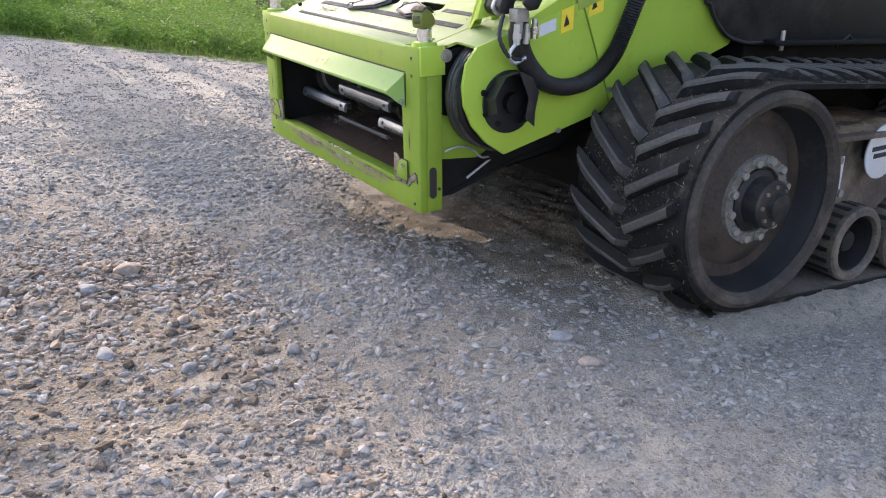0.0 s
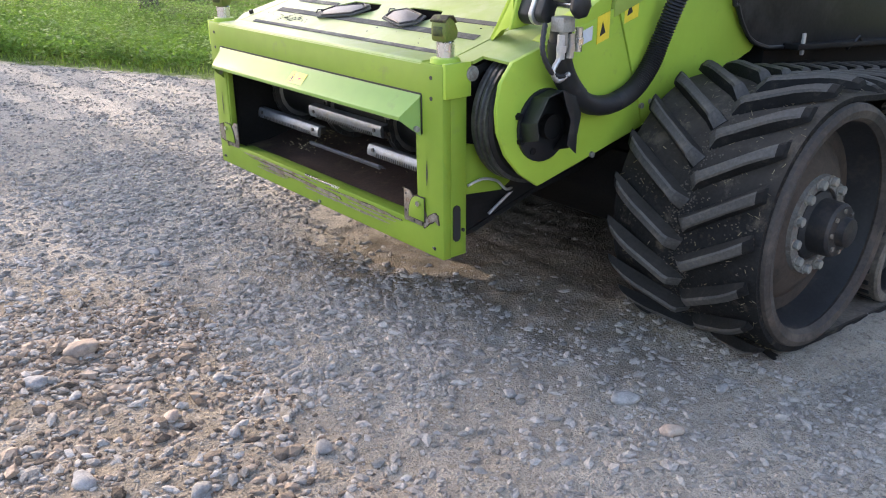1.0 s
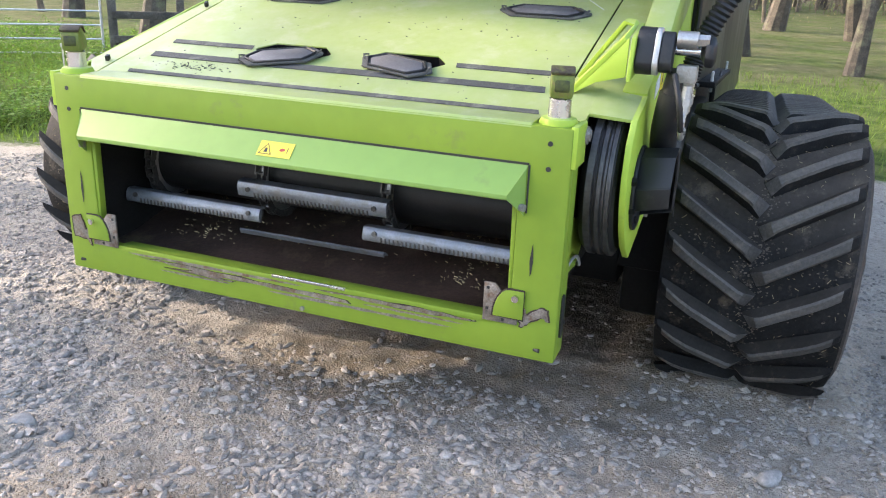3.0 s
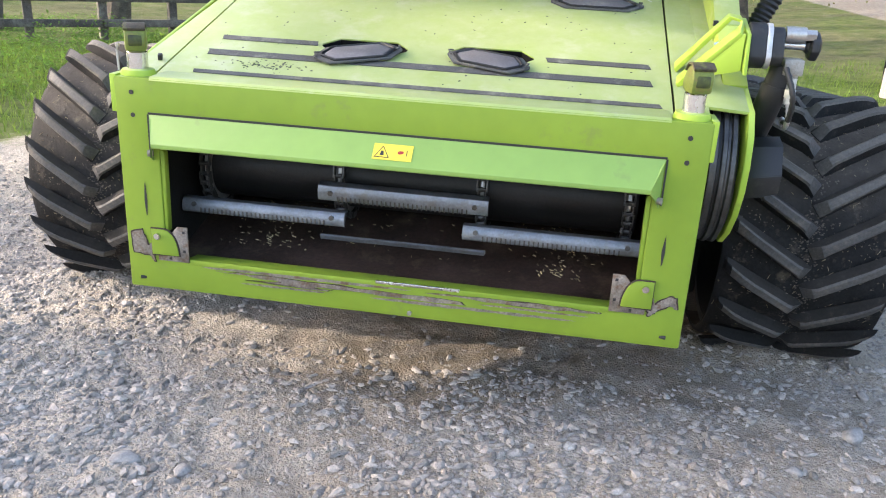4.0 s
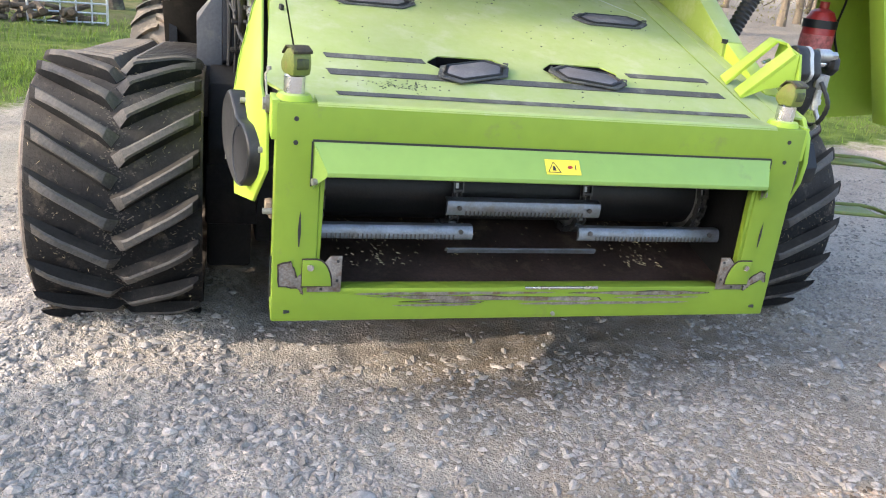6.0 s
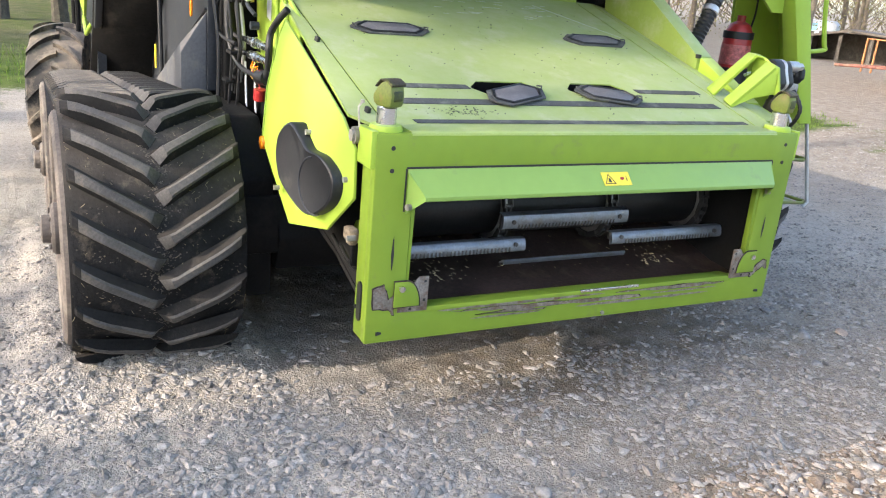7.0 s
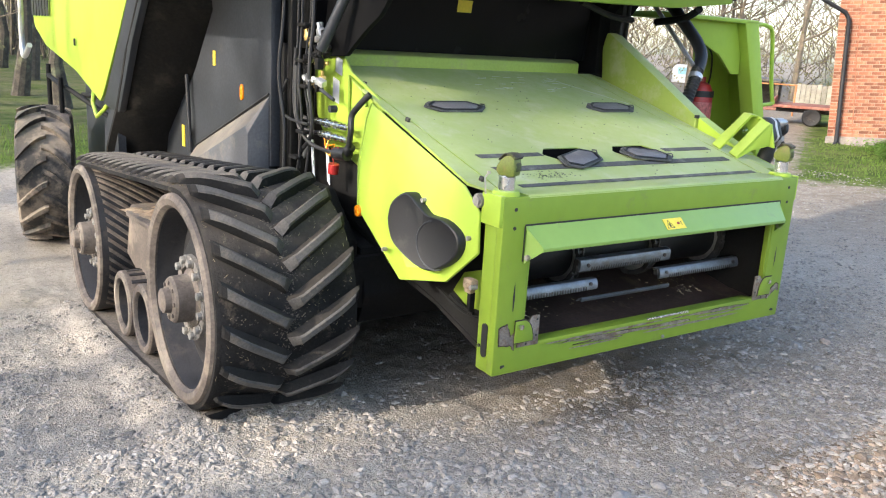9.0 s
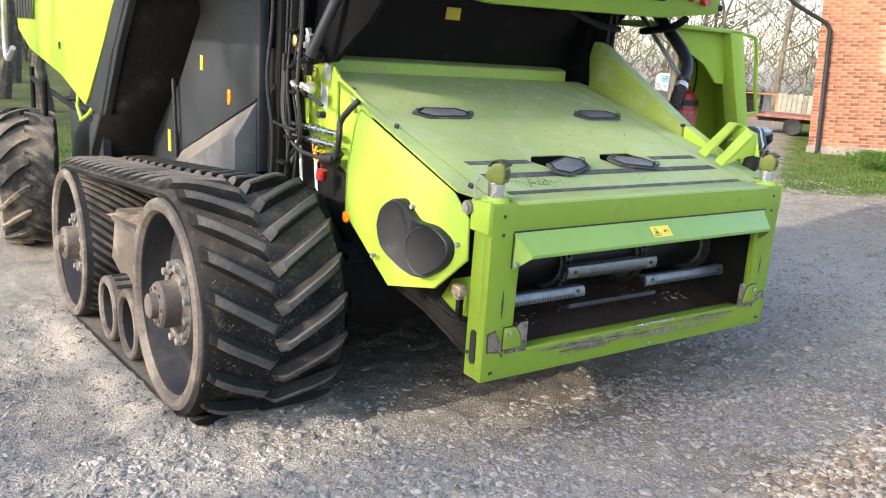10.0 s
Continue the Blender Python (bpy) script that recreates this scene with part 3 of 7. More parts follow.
for y0, y1 in ((3.331, 3.337), (5.393, 5.399)):
    slot = rounded(1.965, 0.375, 0.019, 0, 180) + rounded(1.965, 0.255, 0.019, 180, 360)
    part("slot", G().prism(slot, "y", y0, y1), ink, front_frame, "dark oblong slot in the post")
    part("hole", G().cyl((2.0, y0 - 0.001 if y0 < 4 else y0, 0.28), (2.0, y1 if y0 < 4 else y1 + 0.001, 0.28), 0.008, 10), ink, front_frame)


def scrape(y0, y1, z0, z1, seed, teeth=26, x=1.8925):
    """A ragged strip where the paint is rubbed off, a hair proud of the face."""
    rng = random.Random(seed)
    up, low = [], []
    for i in range(teeth + 1):
        t = i / teeth
        y = y0 + (y1 - y0) * t
        swell = math.sin(math.pi * t) ** 0.35
        mid = (z0 + z1) / 2 + 0.1 * (z1 - z0) * noise.noise((y * 9, seed, 0))
        half = (z1 - z0) / 2 * swell
        up.append((y, mid + half * (0.5 + 0.5 * rng.random())))
        low.append((y, mid - half * (0.5 + 0.5 * rng.random()) - 0.0008))
    g = G()
    for i in range(teeth):
        quad = [low[i], low[i + 1], up[i + 1], up[i]]
        g.add([(x, *p) for p in quad], [(0, 1, 2, 3)])
    return g


for y0, y1, z0, z1, s in ((3.70, 4.45, 0.222, 0.236, 2), (4.3, 5.10, 0.268, 0.282, 3), (4.62, 4.95, 0.222, 0.232, 5), (3.66, 4.05, 0.246, 0.256, 9)):
    part("scrape", scrape(y0, y1, z0, z1, s), scraped, front_frame, "bare scraped steel where paint has worn off")
rust_edge = material("dark_rust_edge", (0.045, 0.03, 0.022), rough=0.8, vary=0.3, scale=25, fine=120, bump=0.2)


def blotch(points, seed):
    """A patch of bare steel with a ragged outline and a dark rusted rim where the paint has chipped away."""
    rng = random.Random(seed)
    outline = []
    for i, (y, z) in enumerate(points):
        y1, z1 = points[(i + 1) % len(points)]
        for k in range(4):
            t = k / 4
            outline.append((y + (y1 - y) * t + rng.gauss(0, 0.0022), z + (z1 - z) * t + rng.gauss(0, 0.0022)))
    cy, cz = sum(p[0] for p in outline) / len(outline), sum(p[1] for p in outline) / len(outline)
    rim = []
    for y, z in outline:
        d = Vector((y - cy, z - cz))
        rim.append((y + d.normalized().x * 0.006, z + d.normalized().y * 0.006))
    part("rust_rim", G().prism(rim, "x", 1.8915, 1.894), rust_edge, front_frame, "dark rusted paint edge")
    part("scrape", G().prism(outline, "x", 1.8905, 1.8935), scraped, front_frame, "bare scraped steel where paint has worn off")


blotch([(5.372, 0.389), (5.331, 0.396), (5.316, 0.363), (5.309, 0.337), (5.29, 0.359), (5.286, 0.281), (5.309, 0.304), (5.368, 0.307)], 6)
blotch([(3.462, 0.334), (3.451, 0.356), (3.44, 0.33), (3.396, 0.358), (3.37, 0.356), (3.365, 0.316), (3.389, 0.329), (3.425, 0.305), (3.455, 0.283), (3.463, 0.308)], 7)
blotch([(5.04, 0.262), (4.86, 0.268), (4.62, 0.262), (4.38, 0.258), (4.12, 0.252), (4.10, 0.243), (4.3, 0.241), (4.52, 0.246), (4.74, 0.248), (4.9, 0.255)], 21)
blotch([(4.24, 0.272), (4.05, 0.279), (3.84, 0.281), (3.64, 0.274), (3.62, 0.266), (3.82, 0.262), (4.02, 0.264)], 22)
blotch([(4.92, 0.243), (4.78, 0.247), (4.6, 0.240), (4.62, 0.235), (4.8, 0.237)], 23)
blotch([(3.557, 0.335), (3.47, 0.332), (3.47, 0.307), (3.572, 0.303)], 8)
for y, s in ((5.305, 11), (3.437, 12)):
    part("scrape", scrape(y - 0.006, y + 0.006, 0.44, 0.60, s, 3), ink, front_frame)

# corner plates at the foot of the opening
for side in (1, -1):
    edge = 5.24 if side > 0 else 3.50
    f = lambda d: edge - side * d
    part("corner_plate", G().prism([(f(-0.03), 0.285), (f(0.092), 0.285), (f(0.092), 0.425), (f(0.052), 0.425), (f(0.03), 0.40), (f(-0.03), 0.40)], "x", 1.888, 1.896), scraped, front_frame, "bare steel corner plate", bevel=0.002)
    for d, z in ((0.077, 0.405), (0.077, 0.33), (0.02, 0.297)):
        part("hole", G().box(1.8868, 1.889, f(d) - 0.005, f(d) + 0.005, z - 0.005, z + 0.005), ink, front_frame)
    part("rust_rim", G().prism([(f(-0.052), 0.304)] + [(f(0.061 * math.cos(a)), 0.308 + 0.108 * math.sin(a)) for a in (i * math.pi / 12 for i in range(7))] + [(f(-0.052), 0.415)], "x", 1.8855, 1.8885), rust_edge, front_frame, "dark rusted paint edge")
    part("corner_gusset", G().prism([(f(-0.05), 0.31)] + [(f(0.055 * math.cos(a) - 0.0), 0.31 + 0.1 * math.sin(a)) for a in (i * math.pi / 12 for i in range(7))] + [(f(-0.05), 0.41)], "x", 1.882, 1.889), green_worn_shaded, front_frame, bevel=0.002)
    part("bolt", G().cyl((1.87, f(-0.022), 0.385), (1.89, f(-0.022), 0.385), 0.012, 12), chrome, front_frame)
    part("side_strip", G().prism([(f(0.0), 0.40), (f(0.012), 0.40), (f(0.016), 0.70), (f(0.0), 0.72)], "x", 1.9, 1.93), green_worn_shaded, front_frame, bevel=0.002)

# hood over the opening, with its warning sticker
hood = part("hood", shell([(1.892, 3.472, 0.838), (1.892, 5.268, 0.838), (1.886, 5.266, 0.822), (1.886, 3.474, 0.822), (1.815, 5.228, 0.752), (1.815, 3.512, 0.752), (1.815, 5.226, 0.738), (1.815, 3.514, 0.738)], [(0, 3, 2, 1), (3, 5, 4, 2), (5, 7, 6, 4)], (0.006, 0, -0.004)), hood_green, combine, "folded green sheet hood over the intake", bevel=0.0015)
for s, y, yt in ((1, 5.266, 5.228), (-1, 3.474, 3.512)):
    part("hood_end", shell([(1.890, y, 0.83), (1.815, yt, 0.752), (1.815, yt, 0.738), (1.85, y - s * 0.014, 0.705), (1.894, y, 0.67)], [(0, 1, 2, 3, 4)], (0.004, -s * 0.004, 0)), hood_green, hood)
    part("bolt", G().cyl((1.872, y + s * 0.006, 0.702), (1.878, y - s * 0.012, 0.702), 0.012, 12), bolt_grey, hood)


def on_hood(d, y, lift):
    """d metres down the hood's slope."""
    return (1.886 - 0.712 * d - 0.702 * lift, y, 0.822 - 0.702 * d + 0.712 * lift)


def hood_plate(poly, lift, thick=0.0012):
    a = [on_hood(d, y, lift) for d, y in poly]
    b = [on_hood(d, y, lift + thick) for d, y in poly]
    k = len(poly)
    return G().add(a + b, [tuple(range(k))[::-1], tuple(range(k, 2 * k))] + [(i, (i + 1) % k, k + (i + 1) % k, k + i) for i in range(k)])


part("hood_gap", G().box(1.8925, 1.8965, 3.468, 5.272, 0.838, 0.8455).box(1.8925, 1.8965, 5.270, 5.276, 0.68, 0.838).box(1.8925, 1.8965, 3.464, 3.470, 0.68, 0.838), ink, hood, "dark gap round the hood")
sticker = part("warning_sticker", hood_plate([(0.016, 4.437), (0.016, 4.302), (0.078, 4.302), (0.078, 4.437)], 0.002), yellow, hood, "yellow warning sticker with black pictograms")
for a, b, c in (((0.026, 4.405), (0.070, 4.430), 0.0028), ((0.026, 4.405), (0.070, 4.380), 0.0028), ((0.069, 4.430), (0.069, 4.380), 0.0028)):
    d = Vector((b[0] - a[0], b[1] - a[1]))
    nrm = Vector((-d.y, d.x)).normalized() * c / 2
    part("pictogram", hood_plate([(a[0] + nrm.x, a[1] + nrm.y), (b[0] + nrm.x, b[1] + nrm.y), (b[0] - nrm.x, b[1] - nrm.y), (a[0] - nrm.x, a[1] - nrm.y)], 0.0036, 0.0006), ink, sticker)
part("pictogram", hood_plate([(0.044, 4.409), (0.044, 4.401), (0.062, 4.398), (0.062, 4.412)], 0.0036, 0.0006), ink, sticker)
part("pictogram", hood_plate([(0.044, 4.352), (0.040, 4.344), (0.041, 4.332), (0.050, 4.332), (0.054, 4.344), (0.051, 4.352)], 0.0036, 0.0006), red, sticker)
part("pictogram", hood_plate([(0.036, 4.322), (0.036, 4.319), (0.058, 4.319), (0.058, 4.322)], 0.0036, 0.0006), ink, sticker)

# feeder house: shell, floor, drum, chains and slats
straw_mat = material("chopped_straw", (0.36, 0.30, 0.17), rough=0.9, vary=0.3, scale=30, fine=120, bump=0.1, island=0.4)
chain_steel = material("oily_chain_steel", (0.09, 0.085, 0.08), rough=0.4, metal=0.6, vary=0.25, scale=15, fine=90, bump=0.1)
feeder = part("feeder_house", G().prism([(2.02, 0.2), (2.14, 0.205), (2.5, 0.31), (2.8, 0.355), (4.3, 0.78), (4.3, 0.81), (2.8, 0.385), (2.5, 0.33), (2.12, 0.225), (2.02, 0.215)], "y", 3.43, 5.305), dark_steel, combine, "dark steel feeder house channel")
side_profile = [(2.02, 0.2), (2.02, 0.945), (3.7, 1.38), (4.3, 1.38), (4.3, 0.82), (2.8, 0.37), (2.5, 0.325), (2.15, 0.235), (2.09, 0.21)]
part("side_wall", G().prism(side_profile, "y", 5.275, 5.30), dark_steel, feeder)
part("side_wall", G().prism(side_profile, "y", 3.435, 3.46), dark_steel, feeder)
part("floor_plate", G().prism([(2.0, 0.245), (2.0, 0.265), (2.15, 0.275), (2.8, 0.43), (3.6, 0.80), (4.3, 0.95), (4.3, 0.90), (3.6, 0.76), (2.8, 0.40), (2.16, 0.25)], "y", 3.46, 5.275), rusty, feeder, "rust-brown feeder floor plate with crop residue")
# Added strips that stop light leaking in between frame and feeder house.
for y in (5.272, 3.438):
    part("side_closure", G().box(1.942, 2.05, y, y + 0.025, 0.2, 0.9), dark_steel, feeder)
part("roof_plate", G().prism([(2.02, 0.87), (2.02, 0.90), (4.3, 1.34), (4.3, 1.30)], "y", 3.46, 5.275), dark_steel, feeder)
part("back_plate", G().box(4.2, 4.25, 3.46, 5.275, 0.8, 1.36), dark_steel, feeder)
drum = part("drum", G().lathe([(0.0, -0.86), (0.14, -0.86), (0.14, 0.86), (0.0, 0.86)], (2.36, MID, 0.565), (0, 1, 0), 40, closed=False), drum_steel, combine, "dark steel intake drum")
for y in (5.205, 4.655, 4.095, 3.545):
    part("drum_ring", G().lathe([(0.14, -0.012), (0.166, -0.006), (0.166, 0.006), (0.14, 0.012)], (2.36, y, 0.565), (0, 1, 0), 40), steel, drum, "rubbed steel guide disc")
    links = G()
    path = [(2.36 + 0.178 * math.cos(radians(a)), 0.565 + 0.178 * math.sin(radians(a))) for a in range(80, 281, 13)] + [(2.36 + 0.04 * i, 0.387 + 0.012 * i) for i in range(1, 20)]
    for i in range(len(path) - 1):
        (x0, z0), (x1, z1) = path[i], path[i + 1]
        a = math.degrees(math.atan2(z1 - z0, x1 - x0))
        m = pose((x0 + x1) / 2, y, (z0 + z1) / 2, 0, -a, 0)
        for s in (-1, 1):
            off = 0.013 if i % 2 else 0.019
            links.box(-0.026, 0.026, s * off - 0.0025, s * off + 0.0025, -0.013, 0.013, m)
        links.cyl(m @ Vector((0.02, -0.022, 0)), m @ Vector((0.02, 0.022, 0)), 0.009, 8)
    part("chain", links, chain_steel, drum, "oily roller chain")


def slat(y0, y1, x, z, lean, h=0.055):
    """A toothed angle bar: a rounded face with a turned-back top and notches cut along its foot."""
    g = G()
    m = pose(x, 0, z, 0, lean, 0)
    face = [(0.0, -h / 2), (-0.011, -h / 2 + 0.006), (-0.015, -h * 0.15), (-0.013, h * 0.22), (-0.006, h / 2 - 0.004), (0.004, h / 2), (0.032, h / 2), (0.032, h / 2 - 0.005), (0.006, h / 2 - 0.007), (0.004, -h / 2)]
    k = len(face)
    g.add([m @ Vector((a, y, b)) for y in (y0, y1) for a, b in face], [tuple(range(k)), tuple(range(2 * k - 1, k - 1, -1))] + [(i, i + k, (i + 1) % k + k, (i + 1) % k) for i in range(k)])
    return g


def slat_teeth(y0, y1, x, z, lean, h):
    g = G()
    m = pose(x, 0, z, 0, lean, 0)
    n = int((y1 - y0 - 0.14) / 0.017)
    for i in range(n):
        y = y0 + 0.07 + (i + 0.5) * (y1 - y0 - 0.14) / n
        g.box(-0.0165, -0.010, y - 0.0028, y + 0.0028, -h / 2 + 0.003, -h * 0.12, m)
    return g


for y0, y1, x, z, lean, h in ((4.605, 5.262, 2.10, 0.447, 8, 0.06), (4.06, 4.715, 2.12, 0.543, -6, 0.066), (3.49, 4.148, 2.10, 0.447, 8, 0.06), (4.06, 4.70, 2.10, 0.372, 40, 0.022)):
    bar = part("slat", slat(y0, y1, x, z, lean, h), slat_steel, drum, "worn steel conveyor slat")
    if h > 0.03:
        part("teeth", slat_teeth(y0, y1, x, z, lean, h), chain_steel, bar, "dark notches along the slat", smooth=False)
        m = pose(x, 0, z, 0, lean, 0)
        for y in (y0 + 0.05, y1 - 0.05):
            part("slat_bolt", G().cyl(m @ Vector((-0.021, y, 0.004)), m @ Vector((-0.008, y, 0.004)), 0.010, 8), chain_steel, bar)
            part("end_block", G().box(-0.004, 0.05, y - 0.03, y + 0.03, -0.014, 0.016, m), chain_steel, bar, "dark block that holds the slat on its chain", bevel=0.003)

# chopped straw lying on the feeder floor
rng = random.Random(51)
residue = G()
for cy, sp, count in ((4.95, 0.10, 110), (3.78, 0.08, 100), (4.4, 0.5, 50)):
    for _ in range(count):
        y, x = rng.gauss(cy, sp), rng.uniform(2.16, 2.6)
        if not 3.5 < y < 5.24:
            continue
        m = pose(x, y, 0.277 + (x - 2.15) * 0.2385, 0, -13.4, rng.uniform(0, 180))
        l = rng.uniform(0.003, 0.009)
        residue.box(-l, l, -0.0011, 0.0011, -0.001, 0.0015, m)
thing("crop_residue", residue, straw_mat, "pale chopped straw lying on the feeder floor", "straw", kind="stuff", smooth=False)

# deck over the feeder house
def hexagon(cx, cy, turn, wide, deep):
    """An oblong outline with pointed ends: (x, y) corners round a middle."""
    w, d = wide / 2, deep / 2
    pts = [(-d, -w * 0.68), (-d * 0.12, -w), (d * 0.12, -w), (d, -w * 0.68), (d, w * 0.68), (d * 0.12, w), (-d * 0.12, w), (-d, w * 0.68)]
    c, k = math.cos(radians(turn)), math.sin(radians(turn))
    return [(cx + c * p - k * q, cy + k * p + c * q) for p, q in pts]


def holed_plate(outline, holes, place, depth):
    """A flat plate with openings through it; place(x, y) is a point of its face."""
    loops = [[Vector((x, y, 0)) for x, y in loop] for loop in (outline, *holes)]
    flat = [p for loop in loops for p in loop]
    return shell([place(p.x, p.y) for p in flat], [list(f) for f in tessellate_polygon(loops)], depth)


WELLS = (hexagon(2.38, 4.611, 0, 0.342, 0.134), hexagon(2.385, 4.119, 0, 0.332, 0.134))
deck = part("deck", holed_plate([(2.0, 3.455), (2.0, 5.298), (3.62, 5.298), (3.62, 3.455)], WELLS, lambda x, y: (x, y, deck_z(x)), (0.0015, 0, -0.005)), green_deck, combine, "dusty sloping green deck with inspection hatches")
part("deck_side", shell([(2.0, 5.306, deck_z(2.0)), (2.13, 5.418, deck_z(2.13)), (3.25, 5.352, deck_z(3.25)), (3.62, 5.306, deck_z(3.62))], [(0, 1, 2, 3)], (0.004, 0, -0.012)), green_deck, deck)
part("deck_side", shell([(2.0, 3.447, deck_z(2.0)), (2.05, 3.335, deck_z(2.05)), (3.62, 3.335, deck_z(3.62)), (3.62, 3.447, deck_z(3.62))], [(0, 3, 2, 1)], (0.004, 0, -0.012)), green_deck, deck)
# Added below the deck to keep light out of the feeder house.
part("deck_bed", G().prism([(2.02, 0.90), (2.02, 0.93), (2.29, 1.012), (2.29, 0.97)], "y", 3.34, 5.30).prism([(2.47, 1.02), (2.47, 1.063), (3.62, 1.386), (3.62, 1.35)], "y", 3.34, 5.30), dark_steel, deck)


def deck_plate(poly, lift, thick, tilt=0.0):
    k = len(poly)
    a = [on_deck(x, y, lift + tilt * (x - poly[0][0])) for x, y in poly]
    b = [on_deck(x, y, lift + thick + tilt * (x - poly[0][0])) for x, y in poly]
    return G().add(a + b, [tuple(range(k)), tuple(range(k, 2 * k))[::-1]] + [(i, k + i, k + (i + 1) % k, (i + 1) % k) for i in range(k)])


for x0, x1, y0, y1 in ((2.055, 2.082, 3.49, 5.18), (2.215, 2.262, 3.517, 5.195), (2.36, 2.398, 4.793, 5.195), (2.36, 2.398, 3.52, 3.91)):
    part("grip_strip", deck_plate([(x0, y0), (x1, y0 + 0.01), (x1, y1), (x0, y1 - 0.01)], 0.0015, 0.002), strip_dark, deck, "dark anti-slip strip")


def hatch(cx, cy, turn, lift, wide=0.30, deep=0.135, tilt=0.0):
    """An oblong lid with pointed ends, a raised rim and two latches."""
    outline = lambda k: hexagon(cx, cy, turn, wide * k, deep * k)
    lid = part("hatch_lid", deck_plate(outline(1.0), lift, 0.008, tilt), strip_dark, deck, "grey hatch lid with a dark rubber rim", bevel=0.002)
    part("lid_panel", deck_plate(outline(0.74), lift + 0.007, 0.006, tilt), lid_grey, lid, bevel=0.002)
    rim = outline(0.82)
    pts = [on_deck(x, y, lift + 0.011 + tilt * (x - outline(1.0)[0][0])) for x, y in rim]
    part("lid_rim", G().tube(pts + pts[:1], 0.0055, 6, caps=False), black, lid)
    for k in (1, -1):
        c, s = math.cos(radians(turn)), math.sin(radians(turn))
        x, y = cx - s * k * wide * 0.45, cy + c * k * wide * 0.45
        part("latch", G().tube([on_deck(x - 0.02, y, lift + 0.013), on_deck(x, y + 0.012 * k, lift + 0.02), on_deck(x + 0.02, y, lift + 0.013)], 0.0035, 6), strip_dark, lid)


hatch(2.985, 4.915, 0, 0.002, 0.40)
hatch(2.985, 3.735, 0, 0.002, 0.40)
hatch(2.292, 4.612, 21, 0.010, 0.335, 0.146)
hatch(2.308, 4.118, -15, 0.010, 0.327, 0.138)
# Well walls painted near black to stand in for the unlit inside.
well_shade = material("shade_black_hatch_well", (0.006, 0.006, 0.006), rough=0.9, vary=0.2, scale=8, fine=60, bump=0.05, spec=0.1)
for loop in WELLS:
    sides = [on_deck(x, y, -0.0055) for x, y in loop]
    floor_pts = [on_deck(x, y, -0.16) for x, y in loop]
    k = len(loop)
    part("hatch_well", G().add(sides + floor_pts, [(i, (i + 1) % k, k + (i + 1) % k, k + i) for i in range(k)] + [tuple(range(k, 2 * k))]), well_shade, deck, "opening under the hatch, blackened for the shade inside")
for x, y in ((2.14, 5.34), (2.80, 5.33), (3.3, 5.31)):
    part("clip", G().box(-0.012, 0.012, -0.008, 0.008, 0, 0.022, pose(*on_deck(x, y), 0, -16, 20)), black, deck, bevel=0.003)
rng = random.Random(3)
crumbs = G()
for _ in range(240):
    x, y = rng.gauss(2.155, 0.02), rng.gauss(4.93, 0.07)
    if rng.random() < 0.55:
        x, y = rng.uniform(2.05, 3.4), rng.uniform(3.5, 5.25)
    s = rng.uniform(0.0008, 0.0024)
    crumbs.box(-s, s, -s * 1.6, s * 1.6, 0, s, pose(*on_deck(x, y, 0.001), rng.uniform(-20, 20), rng.uniform(-20, 20), rng.uniform(0, 180)))
tagged(part("chaff", crumbs, strip_dark, deck, "crumbs of chaff and soil lying on the paint", smooth=False), kind="stuff")
chips = G()
for _ in range(26):
    x, y, w = rng.uniform(3.25, 3.5), rng.uniform(3.75, 4.5), rng.uniform(0.02, 0.07)
    chips.add([on_deck(x, y, 0.002), on_deck(x + 0.006, y, 0.002), on_deck(x + 0.007, y + w, 0.002), on_deck(x + 0.001, y + w, 0.002)], [(0, 1, 2, 3)])
chips.add([on_deck(3.06, 3.50, 0.002), on_deck(3.068, 3.50, 0.002), on_deck(3.50, 3.83, 0.002), on_deck(3.49, 3.835, 0.002)], [(0, 1, 2, 3)])
tagged(part("scratch", chips, white_label, deck, "pale scratches in the paint", smooth=False), kind="stuff")
beam_green = material("soiled_green_paint", (0.30, 0.40, 0.07), rough=0.55, vary=0.08, scale=2, fine=60, bump=0.08, dirt=(0.25, 0.24, 0.13), dirt_amount=0.2, dirt_scale=4, dust_up=0.95, dust=(0.17, 0.15, 0.095))
part("rear_beam", G().prism([(3.62, 1.39), (3.62, 1.482), (3.64, 1.495), (3.95, 1.555), (3.95, 1.39)], "y", 3.44, 5.27), beam_green, combine, "folded green cross beam behind the deck", bevel=0.006)

